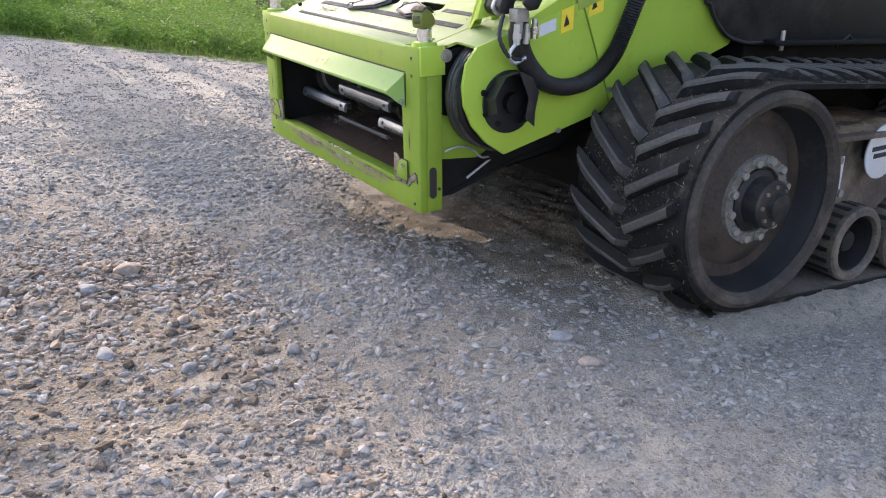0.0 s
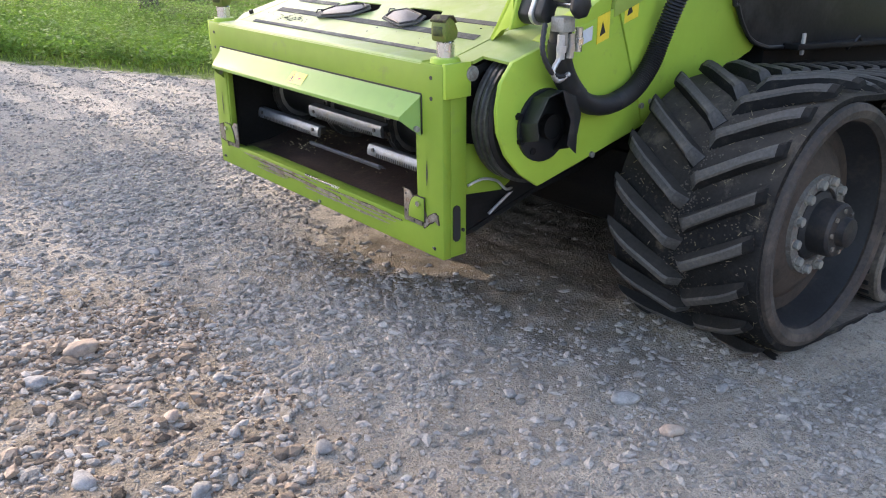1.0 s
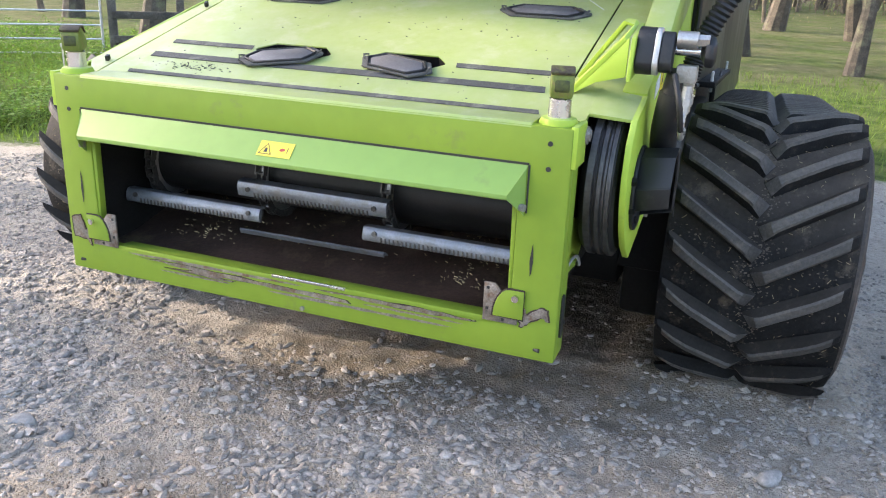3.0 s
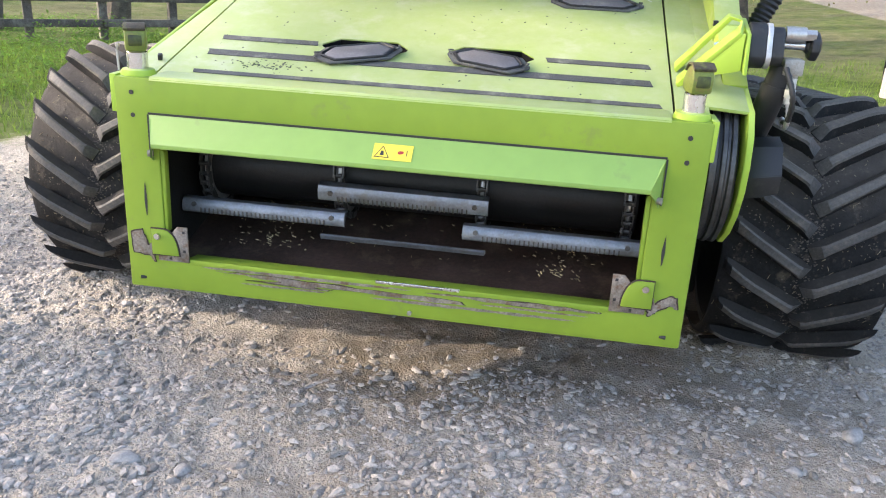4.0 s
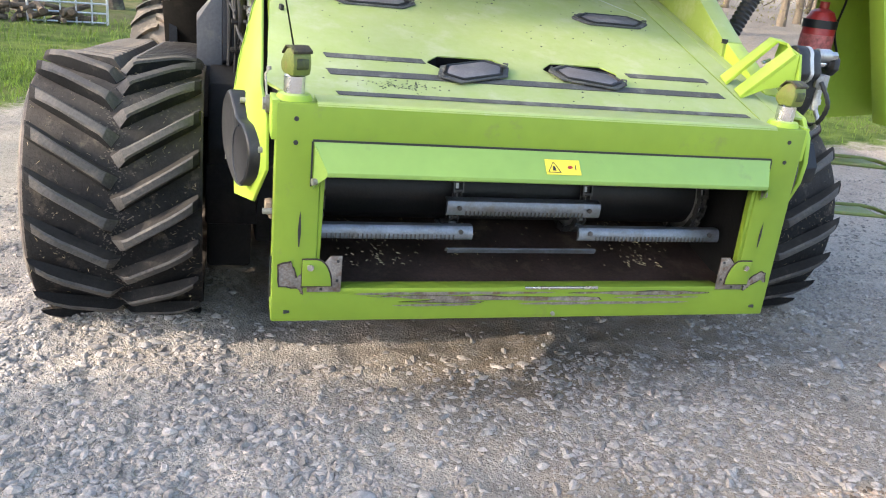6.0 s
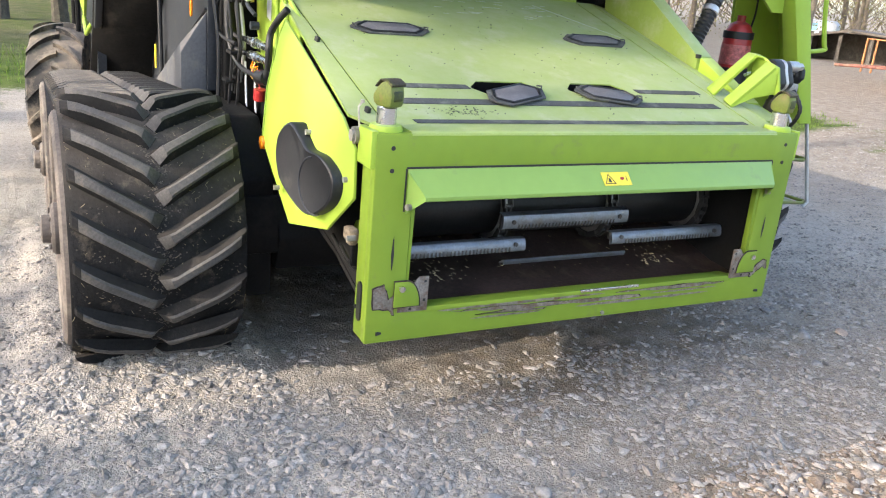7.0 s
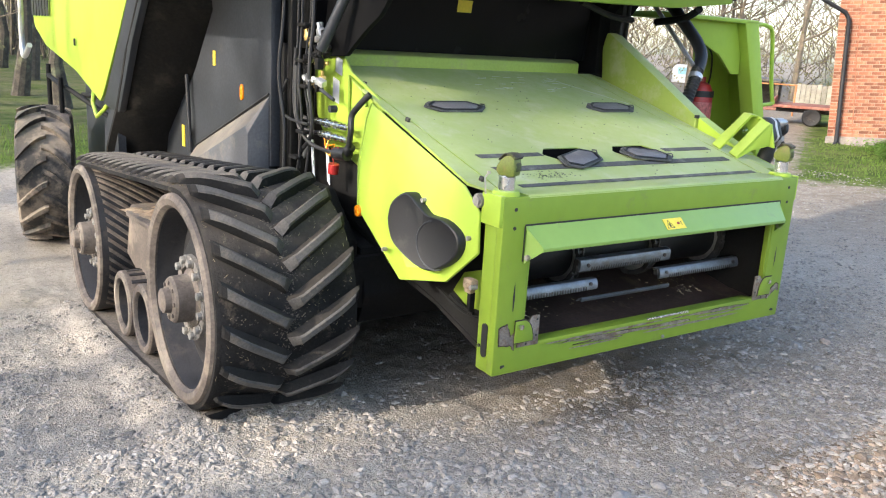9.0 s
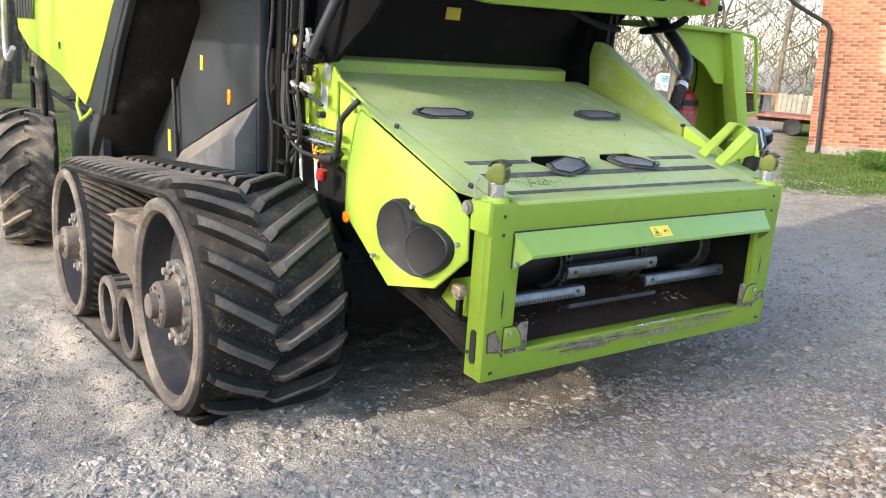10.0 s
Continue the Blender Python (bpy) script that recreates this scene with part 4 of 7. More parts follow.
# swivel latches on the frame's corners
# Solid piece in darker olive stands in for the shaded mouth opening.
mouth_shade_green = material("olive_shaded_latch_mouth", (0.06, 0.075, 0.012), rough=0.6, vary=0.3, scale=25, fine=120, bump=0.1, dirt=(0.02, 0.02, 0.012), dirt_amount=0.5, dirt_scale=30)
mouth_rust = material("brown_latch_cap", (0.055, 0.042, 0.024), rough=0.7, vary=0.3, scale=20, fine=120, bump=0.15, dirt=(0.12, 0.14, 0.03), dirt_amount=0.4, dirt_scale=22)
for y, turn in ((5.335, 25), (3.402, 15)):
    base = part("latch_socket", G().lathe([(0.0, 0.93), (0.058, 0.93), (0.062, 0.97), (0.055, 0.985), (0.036, 0.988), (0.0, 0.988)], (1.965, y, 0), (0, 0, 1), 24, closed=False), green, combine, "green latch socket on the frame corner")
    part("latch_pin", G().lathe([(0.0, 0.98), (0.036, 0.98), (0.036, 1.045), (0.03, 1.052), (0.0, 1.052)], (1.965, y, 0), (0, 0, 1), 24, closed=False), chrome, base, "shiny steel latch pin")
    m = pose(1.965, y, 1.048, 0, 0, turn) @ Matrix.Diagonal((0.82, 0.86, 0.88, 1))
    head = [(-0.055, 0.0), (0.03, 0.0), (0.05, 0.02), (0.05, 0.045), (0.03, 0.075), (0.005, 0.1), (-0.03, 0.104), (-0.055, 0.088), (-0.062, 0.05)]
    part("latch_head", G().prism(head, "y", -0.042, 0.042, m), green_head, base, "faded green latch hook", bevel=0.02)
    part("latch_mouth", G().prism([(-0.0645, 0.028), (-0.05, 0.02), (-0.05, 0.07), (-0.0645, 0.066)], "y", -0.028, 0.028, m), mouth_shade_green, base, bevel=0.006)
    part("latch_cap", G().prism([(-0.058, 0.082), (-0.03, 0.1), (0.006, 0.103), (0.032, 0.074), (0.04, 0.078), (0.01, 0.11), (-0.03, 0.112), (-0.064, 0.094)], "y", -0.043, 0.043, m), mouth_rust, base, bevel=0.007)
part("spring_rod", G().tube([(1.99, 5.425, 0.97), (1.995, 5.43, 1.04), (1.985, 5.42, 1.06)], 0.004, 6).cyl((1.985, 5.42, 1.055), (1.985, 5.42, 1.067), 0.008, 8), steel, combine, "thin locking rod with a ball end")
part("pivot_bolt", G().cyl((2.035, 3.31, 0.925), (2.035, 3.345, 0.925), 0.022, 6).cyl((2.035, 3.318, 0.925), (2.035, 3.345, 0.925), 0.03, 16), bolt_grey, combine, "large pivot bolt")
part("pivot_bolt", G().cyl((2.045, 5.385, 0.93), (2.045, 5.435, 0.93), 0.024, 6).cyl((2.045, 5.385, 0.93), (2.045, 5.425, 0.93), 0.032, 16), bolt_grey, combine, "large pivot bolt")

# left side cover with the pear-shaped cap
lv = [(2.022, 5.42, 0.70), (2.203, 5.457, 0.526), (2.507, 5.517, 0.462), (2.93, 5.525, 0.725), (3.0, 5.49, 0.95), (2.315, 5.479, 0.881), (2.03, 5.422, 0.884), (2.124, 5.441, 0.983), (3.04, 5.402, 1.25), (3.03, 5.435, 1.17)]
cover_left = part("side_cover", shell(lv, [(0, 1, 2, 3, 4, 9, 5, 6), (6, 5, 7), (5, 9, 8, 7)], (0, -0.012, -0.004)), green, combine, "bright green side cover over the feeder drive", bevel=0.003)
on_cover = lambda x, lift=0.0: 5.42 + 0.2 * (x - 2.022) + lift
pear = spline([(2.561, 0.756), (2.537, 0.838), (2.446, 0.900), (2.36, 0.858), (2.297, 0.822), (2.196, 0.815), (2.108, 0.768), (2.098, 0.70), (2.14, 0.635), (2.23, 0.578), (2.304, 0.562), (2.40, 0.585), (2.511, 0.642), (2.548, 0.70), (2.561, 0.756)], 4)[:-1]


def pear_ring(k, lift):
    """The cap's outline shrunk to k about its middle, at a height above the cover."""
    cx, cz = 2.325, 0.725
    return [(cx + (p[0] - cx) * k, on_cover(cx + (p[0] - cx) * k, lift), cz + (p[1] - cz) * k) for p in pear]


def pear_cap(steps):
    g = G()
    for k, lift in steps:
        g.v += pear_ring(k, lift)
    n = len(pear)
    for j in range(len(steps) - 1):
        g.f += [(j * n + i, j * n + (i + 1) % n, (j + 1) * n + (i + 1) % n, (j + 1) * n + i) for i in range(n)]
    last = (len(steps) - 1) * n
    g.v.append((2.325, on_cover(2.325, steps[-1][1]), 0.725))
    g.f += [(last + i, last + (i + 1) % n, len(steps) * n) for i in range(n)]
    return g


cap = part("belt_cap", pear_cap([(1.0, -0.02), (1.0, 0.030), (0.985, 0.038), (0.95, 0.042), (0.90, 0.039)]), black, cover_left, "black plastic pear-shaped belt cap")
ring = [(x, on_cover(x, 0.041), z) for x, z in rounded(2.24, 0.69, 0.112, -118, 80, 30)]
part("cap_ridge", G().tube(ring, 0.0035, 6), rim_grey, cap)
for x, z in ((2.616, 0.587), (2.075, 0.757), (2.365, 0.875)):
    part("bolt", G().cyl((x, on_cover(x, -0.01), z), (x, on_cover(x, 0.014), z), 0.011, 10), bolt_grey, cover_left)
part("reflector", G().prism(rounded(2.925, 0.715, 0.030, 0, 360, 14)[:-1], "y", 5.51, 5.535), orange, cover_left, "round orange reflector", bevel=0.003)
part("cover_edge", G().tube([lv[3], lv[4], lv[9], lv[8]], 0.005, 6), green_worn_shaded, cover_left, "rubbed cover edge")
part("hinge_block", G().box(2.06, 2.13, 5.372, 5.415, 0.515, 0.565).box(2.09, 2.14, 5.365, 5.40, 0.49, 0.52), mud, combine, "tan steel hinge block", bevel=0.010)
part("hinge_pin", G().cyl((2.055, 5.425, 0.535), (2.055, 5.39, 0.535), 0.011, 12), bolt_grey, combine)
part("latch_hook", G().box(2.11, 2.135, 5.35, 5.38, 0.40, 0.49), dark_steel, combine, "dark latch hook", bevel=0.005)
for pts, r in (([(2.06, 5.34, 0.375), (2.18, 5.35, 0.37), (2.32, 5.35, 0.395), (2.42, 5.35, 0.43)], 0.008), ([(2.12, 5.35, 0.385), (2.2, 5.36, 0.40), (2.3, 5.355, 0.42)], 0.008)):
    part("latch_bar", G().tube(spline(pts), r, 8), dark_steel, combine, "dark latch bar under the feeder house")
part("lower_skirt", G().prism([(2.03, 0.40), (2.03, 0.92), (2.6, 0.9), (2.9, 0.7), (2.58, 0.372), (2.2, 0.372)], "y", 3.372, 3.39), dark_steel, combine)
part("lower_gusset", G().prism([(2.03, 0.42), (2.03, 0.64), (2.26, 0.58), (2.36, 0.47), (2.24, 0.40)], "y", 3.360, 3.370), green_worn_shaded, combine, "green gusset behind the frame post", bevel=0.003)
part("lower_gusset", G().prism([(2.03, 0.40), (2.03, 0.62), (2.26, 0.54), (2.34, 0.43), (2.22, 0.385)], "y", 5.303, 5.313), green_worn_shaded, combine, "green gusset behind the frame post", bevel=0.003)

# inner side plate behind the left cover, labels and couplings
inner = part("inner_side_plate", shell([(3.30, 5.33, 0.88), (3.40, 5.33, 0.91), (3.68, 5.33, 0.94), (3.84, 5.33, 1.12), (3.88, 5.33, 1.39), (3.715, 5.32, 1.52), (3.53, 5.32, 1.475), (3.42, 5.33, 1.39), (3.22, 5.33, 1.32), (3.05, 5.33, 1.25), (3.02, 5.33, 0.86)], [tuple(range(11))], (0, -0.015, 0)), green, combine, "green plate carrying hydraulic couplings", bevel=0.002)
part("plate_frame", G().tube([(3.40, 5.34, 0.93), (3.41, 5.34, 1.37), (3.25, 5.345, 1.315), (3.2, 5.345, 1.22)], 0.009, 6), green_worn_shaded, inner)
for x0, x1, z0, z1 in ((3.52, 3.60, 1.36, 1.45), (3.55, 3.63, 1.20, 1.33)):
    part("label", G().prism([(x0, z0), (x1, z0 + 0.02), (x1, z1 + 0.02), (x0, z1)], "y", 5.331, 5.3335), white_label, inner, "pale printed label")
for (x0, z0), (x1, z1) in (((3.64, 1.10), (3.27, 1.095)), ((3.60, 1.03), (3.28, 1.03))):
    p, q = Vector((x0, 5.43, z0)), Vector((x1, 5.41, z1))
    g = G().cyl(p, q, 0.014, 12)
    for t0, t1, r in ((0.05, 0.2, 0.02), (0.28, 0.52, 0.025), (0.36, 0.42, 0.029), (0.6, 0.72, 0.022), (0.8, 0.95, 0.019)):
        g.cyl(p.lerp(q, t0), p.lerp(q, t1), r, 12)
    part("hydraulic_coupling", g, chrome, combine, "shiny hydraulic quick coupling")
part("socket_plug", G().cyl((3.38, 5.43, 0.945), (3.26, 5.42, 0.955), 0.036, 14).cyl((3.28, 5.42, 0.955), (3.24, 5.41, 1.0), 0.028, 12), black, combine, "black electric plug")
part("plug_cable", G().tube(spline([(3.25, 5.42, 0.98), (3.21, 5.43, 1.09), (3.22, 5.42, 1.17), (3.16, 5.40, 1.24), (3.12, 5.37, 1.29)]), 0.017, 10), rubber_hose, combine, "black corrugated cable")
part("red_cap", G().cyl((3.45, 5.41, 0.82), (3.44, 5.41, 0.875), 0.031, 14), red, combine, "red plastic dust cap")
part("red_cap_strap", G().tube([(3.44, 5.41, 0.875), (3.45, 5.42, 0.93), (3.43, 5.43, 0.965)], 0.004, 6), red, combine)
for i in range(7):
    a = random.Random(i)
    pts = [(3.52 + a.uniform(-0.05, 0.05), 5.42, 1.0 + a.uniform(-0.03, 0.03)), (3.45 + a.uniform(-0.04, 0.04), 5.45, 0.95 + a.uniform(-0.03, 0.03)), (3.36 + a.uniform(-0.03, 0.03), 5.44, 0.97 + a.uniform(-0.02, 0.03))]
    part("wire", G().tube(spline(pts, 4), 0.0035, 5), (red, yellow, orange)[i % 3], combine, "thin coloured wire")

# right side cover, drive pulley, guard, hose and coupler
rc = [(2.275, 0.45), (2.17, 0.52), (2.09, 0.61), (2.045, 0.71), (2.035, 0.80), (2.055, 0.90), (2.115, 0.975)]
cover_right = part("side_cover", G().prism(rc + [(2.62, 1.115), (2.715, 1.14), (2.905, 0.70), (2.94, 0.602)], "y", 3.178, 3.2), green, combine, "green side cover over the feeder drive", bevel=0.004)
part("rear_cover", G().prism([(2.723, 1.142), (3.62, 1.39), (3.86, 1.39), (3.86, 0.93), (3.78, 0.86), (2.948, 0.604), (2.913, 0.70)], "y", 3.176, 3.2), green, combine, "green rear side cover", bevel=0.004)
part("cover_top", shell([(2.115, 3.19, 0.974), (2.62, 3.19, 1.114), (3.62, 3.19, 1.39), (3.62, 3.34, 1.42), (2.1, 3.34, 0.985)], [(0, 1, 2, 3, 4)], (0, 0, -0.012)), green_deck, combine, "dusty green cover top plate", bevel=0.002)
groove_steel = material("rubbed_pulley_steel", (0.07, 0.068, 0.066), rough=0.4, metal=0.6, vary=0.3, scale=10, fine=60, bump=0.05, dirt=(0.03, 0.025, 0.02), dirt_amount=0.4, dirt_scale=9)
pulley = part("drive_pulley", G().lathe([(0.0, -0.06), (0.25, -0.06), (0.265, -0.05), (0.272, -0.03), (0.262, -0.025), (0.262, -0.012), (0.272, -0.006), (0.272, 0.012), (0.262, 0.016), (0.262, 0.03), (0.272, 0.035), (0.265, 0.05), (0.25, 0.06), (0.0, 0.06)], (2.30, 3.275, 0.735), (0, 1, 0), 56, closed=False), drum_steel, combine, "grooved dark steel drive pulley")
part("pulley_belt", G().lathe([(0.258, -0.046), (0.28, -0.046), (0.28, -0.032), (0.270, -0.027), (0.270, -0.020), (0.28, -0.015), (0.28, -0.002), (0.270, 0.003), (0.270, 0.010), (0.28, 0.015), (0.28, 0.036), (0.258, 0.036)], (2.30, 3.275, 0.735), (0, 1, 0), 64), groove_steel, pulley, "rubbed grooved pulley face")
guard = part("shaft_guard", G().lathe([(0.03, 0.0), (0.15, 0.0), (0.15, -0.012), (0.03, -0.012)], (2.292, 3.178, 0.708), (0, 1, 0), 32), black, combine, "black plastic shaft guard bowl", bevel=0.002)
def guard_ring(cx, cz, r, y):
    return [(cx + r * math.cos(radians(a)), y, cz + r * math.sin(radians(a))) for a in (205, 172, 122, 84, 46, 8, -30, -62)]


near, far_ring = guard_ring(2.25, 0.742, 0.124, 3.05), guard_ring(2.285, 0.712, 0.134, 3.172)
part("guard_shield", shell(far_ring + near, [(i, i + 1, 9 + i, 8 + i) for i in range(7)], (0.002, 0.0, 0.005)), black, guard, "faceted black plastic shield", bevel=0.001)
part("guard_lip", shell([near[3], near[4], near[5], near[6], (2.352, 3.046, 0.604), (2.30, 3.048, 0.648), (2.318, 3.05, 0.742), (2.285, 3.05, 0.81)], [(0, 1, 2, 3, 4, 5, 6, 7)], (0.0, 0.006, 0.0)), black, guard, bevel=0.001)
part("shaft_stub", G().cyl((2.30, 3.17, 0.705), (2.30, 3.13, 0.705), 0.05, 16), dark_steel, guard)
for x, z in ((2.148, 0.763), (2.16, 0.662), (2.224, 0.612)):
    part("bolt", G().cyl((x, 3.16, z), (x, 3.178, z), 0.016, 6), dark_steel, guard)
for x, z in ((2.60, 0.53), (2.92, 0.70), (2.985, 0.71), (2.46, 0.80)):
    part("bolt", G().cyl((x, 3.166, z), (x, 3.179, z), 0.013, 12), bolt_grey, cover_right)
for x0, z0, w, h, mt, nm in ((2.46, 0.995, 0.10, 0.055, white_label, "pale label"), (2.59, 1.0, 0.075, 0.11, yellow, "yellow warning sticker"), (2.76, 1.07, 0.09, 0.07, yellow, "yellow warning sticker")):
    st = part("sticker", G().prism([(x0, z0), (x0 + w, z0 + w * 0.27), (x0 + w, z0 + h + w * 0.27), (x0, z0 + h)], "y", 3.1745, 3.1775), mt, cover_right if x0 < 2.7 else cover_right, nm)
    if mt is yellow:
        part("pictogram", G().prism([(x0 + 0.015, z0 + 0.03), (x0 + 0.05, z0 + 0.045), (x0 + 0.03, z0 + 0.09)], "y", 3.1735, 3.1745), ink, st)
rr = []
loop = spline([(2.275, 3.08, 1.12), (2.285, 3.10, 1.01), (2.345, 3.115, 0.895), (2.46, 3.12, 0.79), (2.61, 3.12, 0.755), (2.77, 3.12, 0.79), (2.885, 3.12, 0.885), (2.95, 3.11, 1.02), (2.985, 3.06, 1.2), (3.02, 2.93, 1.45), (3.12, 2.79, 1.62), (3.4, 2.72, 1.85), (3.7, 2.7, 2.1)], 26)
for i in range(len(loop)):
    rr.append(0.040 + (0.0035 * (1 if i % 2 else -1) if 112 < i < 240 else 0.002))
part("corrugated_hose", G().tube(loop, rr, 16), rubber_hose, combine, "thick black corrugated hose looping down", smooth=True)
part("hose_sleeve", G().tube(loop[18:72], 0.047, 14), rubber_hose, combine, "black protective hose sleeve")
part("hose_band", G().tube(loop[232:236], 0.048, 14), alu, combine, "pale hose clamp band")
part("hose_stay", G().cyl((3.05, 2.93, 1.52), (3.75, 2.75, 2.05), 0.016, 8), alu, combine, "bare metal stay bar")

bracket = part("coupler_bracket", shell([(2.36, 3.43, 1.055), (2.42, 3.425, 1.075), (2.345, 3.27, 1.265), (2.285, 3.275, 1.258), (2.31, 3.235, 1.262), (2.255, 3.235, 1.25), (2.235, 3.43, 1.02), (2.295, 3.425, 1.04), (2.24, 3.245, 1.235), (2.175, 3.25, 1.215)], [(0, 1, 2, 3), (3, 2, 4, 5), (6, 7, 8, 9), (9, 8, 4, 5)], (0.0, 0.01, 0.012)), green, combine, "bent green coupler bracket", bevel=0.002)
part("bracket_gusset", shell([(2.235, 3.43, 1.02), (2.205, 3.345, 1.07), (2.165, 3.242, 1.10), (2.172, 3.242, 1.222), (2.188, 3.275, 1.21)], [(0, 1, 2, 3, 4)], (0.012, 0.0, 0.004)), green, bracket, bevel=0.002)
part("bracket_plate", G().prism([(2.14, 1.09), (2.30, 1.11), (2.345, 1.20), (2.33, 1.265), (2.18, 1.225)], "y", 3.222, 3.236), green, bracket, bevel=0.003)
part("bracket_bolt", G().cyl((2.30, 3.32, 1.17), (2.30, 3.285, 1.185), 0.008, 8), chrome, bracket)
oval = rounded(2.245, 1.212, 0.047, 0, 180, 10) + rounded(2.22, 1.155, 0.047, 180, 360, 10)
small_oval = rounded(2.244, 1.208, 0.040, 0, 180, 10) + rounded(2.222, 1.158, 0.040, 180, 360, 10)
coupler = part("coupler_block", G().prism(oval, "y", 3.165, 3.222), black, combine, "black and silver multi-coupler block", bevel=0.006)
part("coupler_seal", G().prism(oval, "y", 3.147, 3.165), alu, coupler, "silver middle plate", bevel=0.002)
part("coupler_half", G().prism(small_oval, "y", 3.105, 3.147), black, coupler, bevel=0.006)
part("coupler_fitting", G().cyl((2.25, 3.1, 1.225), (2.25, 3.035, 1.225), 0.028, 12).cyl((2.25, 3.06, 1.225), (2.25, 3.0, 1.225), 0.020, 6), steel, coupler)
part("coupler_fitting", G().box(2.22, 2.285, 3.025, 3.09, 1.09, 1.145).cyl((2.25, 3.05, 1.1), (2.25, 3.05, 1.03), 0.018, 10), bolt_grey, coupler, bevel=0.004)
part("coupler_shaft", G().cyl((2.275, 3.12, 1.188), (2.275, 3.0, 1.188), 0.016, 12), chrome, coupler)
part("hand_knob", G().lathe([(0.0, 0.0), (0.024, 0.0), (0.03, -0.012), (0.05, -0.016), (0.052, -0.04), (0.03, -0.05), (0.0, -0.05)], (2.275, 3.025, 1.188), (0, 1, 0), 7, closed=False), black, coupler, "black star knob", bevel=0.006)
for i, (x, z) in enumerate(((2.24, 1.03), (2.29, 1.03), (2.335, 1.05))):
    part("fitting", G().cyl((x, 3.05, z + 0.05), (x, 3.052, z - 0.04), 0.016, 8).cyl((x, 3.05, z + 0.01), (x, 3.05, z - 0.015), 0.021, 6), (alu, steel, chrome)[i], coupler)
for i, pts in enumerate((((2.24, 3.05, 1.0), (2.2, 3.05, 0.95), (2.23, 3.05, 0.91), (2.29, 3.05, 0.93)), ((2.19, 3.09, 1.12), (2.15, 3.06, 1.03), (2.2, 3.05, 0.94), (2.28, 3.05, 0.92)))):
    part("spring_hose", G().tube(spline(pts, 8), [0.009 + 0.002 * (j % 2) for j in range(25)], 8), (steel, rubber_hose)[i], coupler)
part("release_lever", G().tube([(2.20, 3.395, 0.29), (2.36, 3.40, 0.375), (2.40, 3.40, 0.40)], 0.0065, 8), alu, combine, "bare steel release lever")
part("release_loop", G().tube(spline([(2.04, 3.35, 0.46), (2.12, 3.345, 0.475), (2.2, 3.345, 0.45), (2.26, 3.35, 0.40), (2.36, 3.40, 0.385)], 6), 0.006, 8), alu, combine, "bent wire of the release lever")
part("latch_body", G().prism([(2.22, 0.37), (2.25, 0.425), (2.36, 0.43), (2.42, 0.39), (2.36, 0.36)], "y", 3.40, 3.425), dark_steel, combine, "dark latch body", bevel=0.004)
wedge = part("wedge_fairing", G().prism([(2.69, 1.10), (2.69, 1.215), (3.10, 1.458), (3.52, 1.704), (3.545, 1.70), (3.575, 1.60), (3.55, 1.36)], "y", 3.172, 3.275), green_deck, combine, "raised green wedge fairing beside the deck", bevel=0.006)
part("wedge_nose", G().prism([(2.678, 1.09), (2.678, 1.212), (2.44, 1.10), (2.30, 1.035), (2.30, 0.99)], "y", 3.18, 3.268), green, combine, "green nose of the wedge fairing", bevel=0.006)
part("wedge_clip", G().box(2.675, 2.70, 3.262, 3.28, 1.205, 1.225), black, combine)

# dark undercarriage under the machine, with added blocks that keep light out
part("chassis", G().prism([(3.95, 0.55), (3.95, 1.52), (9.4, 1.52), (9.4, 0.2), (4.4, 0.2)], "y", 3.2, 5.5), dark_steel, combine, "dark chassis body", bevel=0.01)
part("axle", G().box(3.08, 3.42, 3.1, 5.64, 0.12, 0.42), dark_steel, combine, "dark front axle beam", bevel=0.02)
# Made-up block behind the axle, darkens the ground under the front.
part("axle_housing", G().prism([(3.12, 0.02), (3.05, 0.2), (3.12, 0.46), (3.7, 0.5), (3.85, 0.2), (3.7, -0.02)], "y", 3.32, 5.4), dark_steel, combine, "dark block added between the tracks to keep light out", bevel=0.02)
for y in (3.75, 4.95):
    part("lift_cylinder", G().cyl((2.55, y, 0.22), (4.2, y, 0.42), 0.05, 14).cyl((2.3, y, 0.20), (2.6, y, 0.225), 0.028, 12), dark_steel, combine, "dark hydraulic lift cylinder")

# Near black, so parts under the cab look shaded even where lit.
shade_black = material("shade_black_panel", (0.004, 0.004, 0.0045), rough=0.8, vary=0.15, scale=5, fine=60, bump=0.05, spec=0.15)
# Unseen sheet above the body panel, added to cast shade on it.
part("side_platform", G().box(3.9, 5.2, 5.58, 6.7, 2.06, 2.1), shade_black, combine, "unseen dark platform added to shade the body panel", bevel=0.004)
# Made-up plate, its edge drawn to cast the shade line across the deck.
part("cab_side", G().prism([(3.70, 1.46), (3.43, 1.475), (3.24, 1.60), (3.07, 1.69), (2.93, 1.82), (2.86, 2.03), (2.92, 2.5), (3.70, 2.5)], "y", 5.33, 5.36), shade_black, combine, "black plate added below the cab to shade the deck", bevel=0.004)
# Made-up solid blocks that keep side light off the ground beneath.
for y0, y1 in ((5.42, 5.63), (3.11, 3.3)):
    part("final_drive", G().prism([(3.1, -0.1), (3.1, 0.5), (3.4, 0.75), (4.4, 0.75), (5.2, 0.4), (5.2, -0.42), (3.6, -0.3)], "y", y0, y1), dark_steel, combine, "dark block added inside the track to keep light out", bevel=0.02)
part("belly_plate", G().prism([(3.6, 0.1), (3.6, 0.5), (9.2, 0.5), (9.2, -0.3), (4.4, -0.25)], "y", 3.35, 5.35), dark_steel, combine, "dark block added under the belly to keep light out", bevel=0.02)

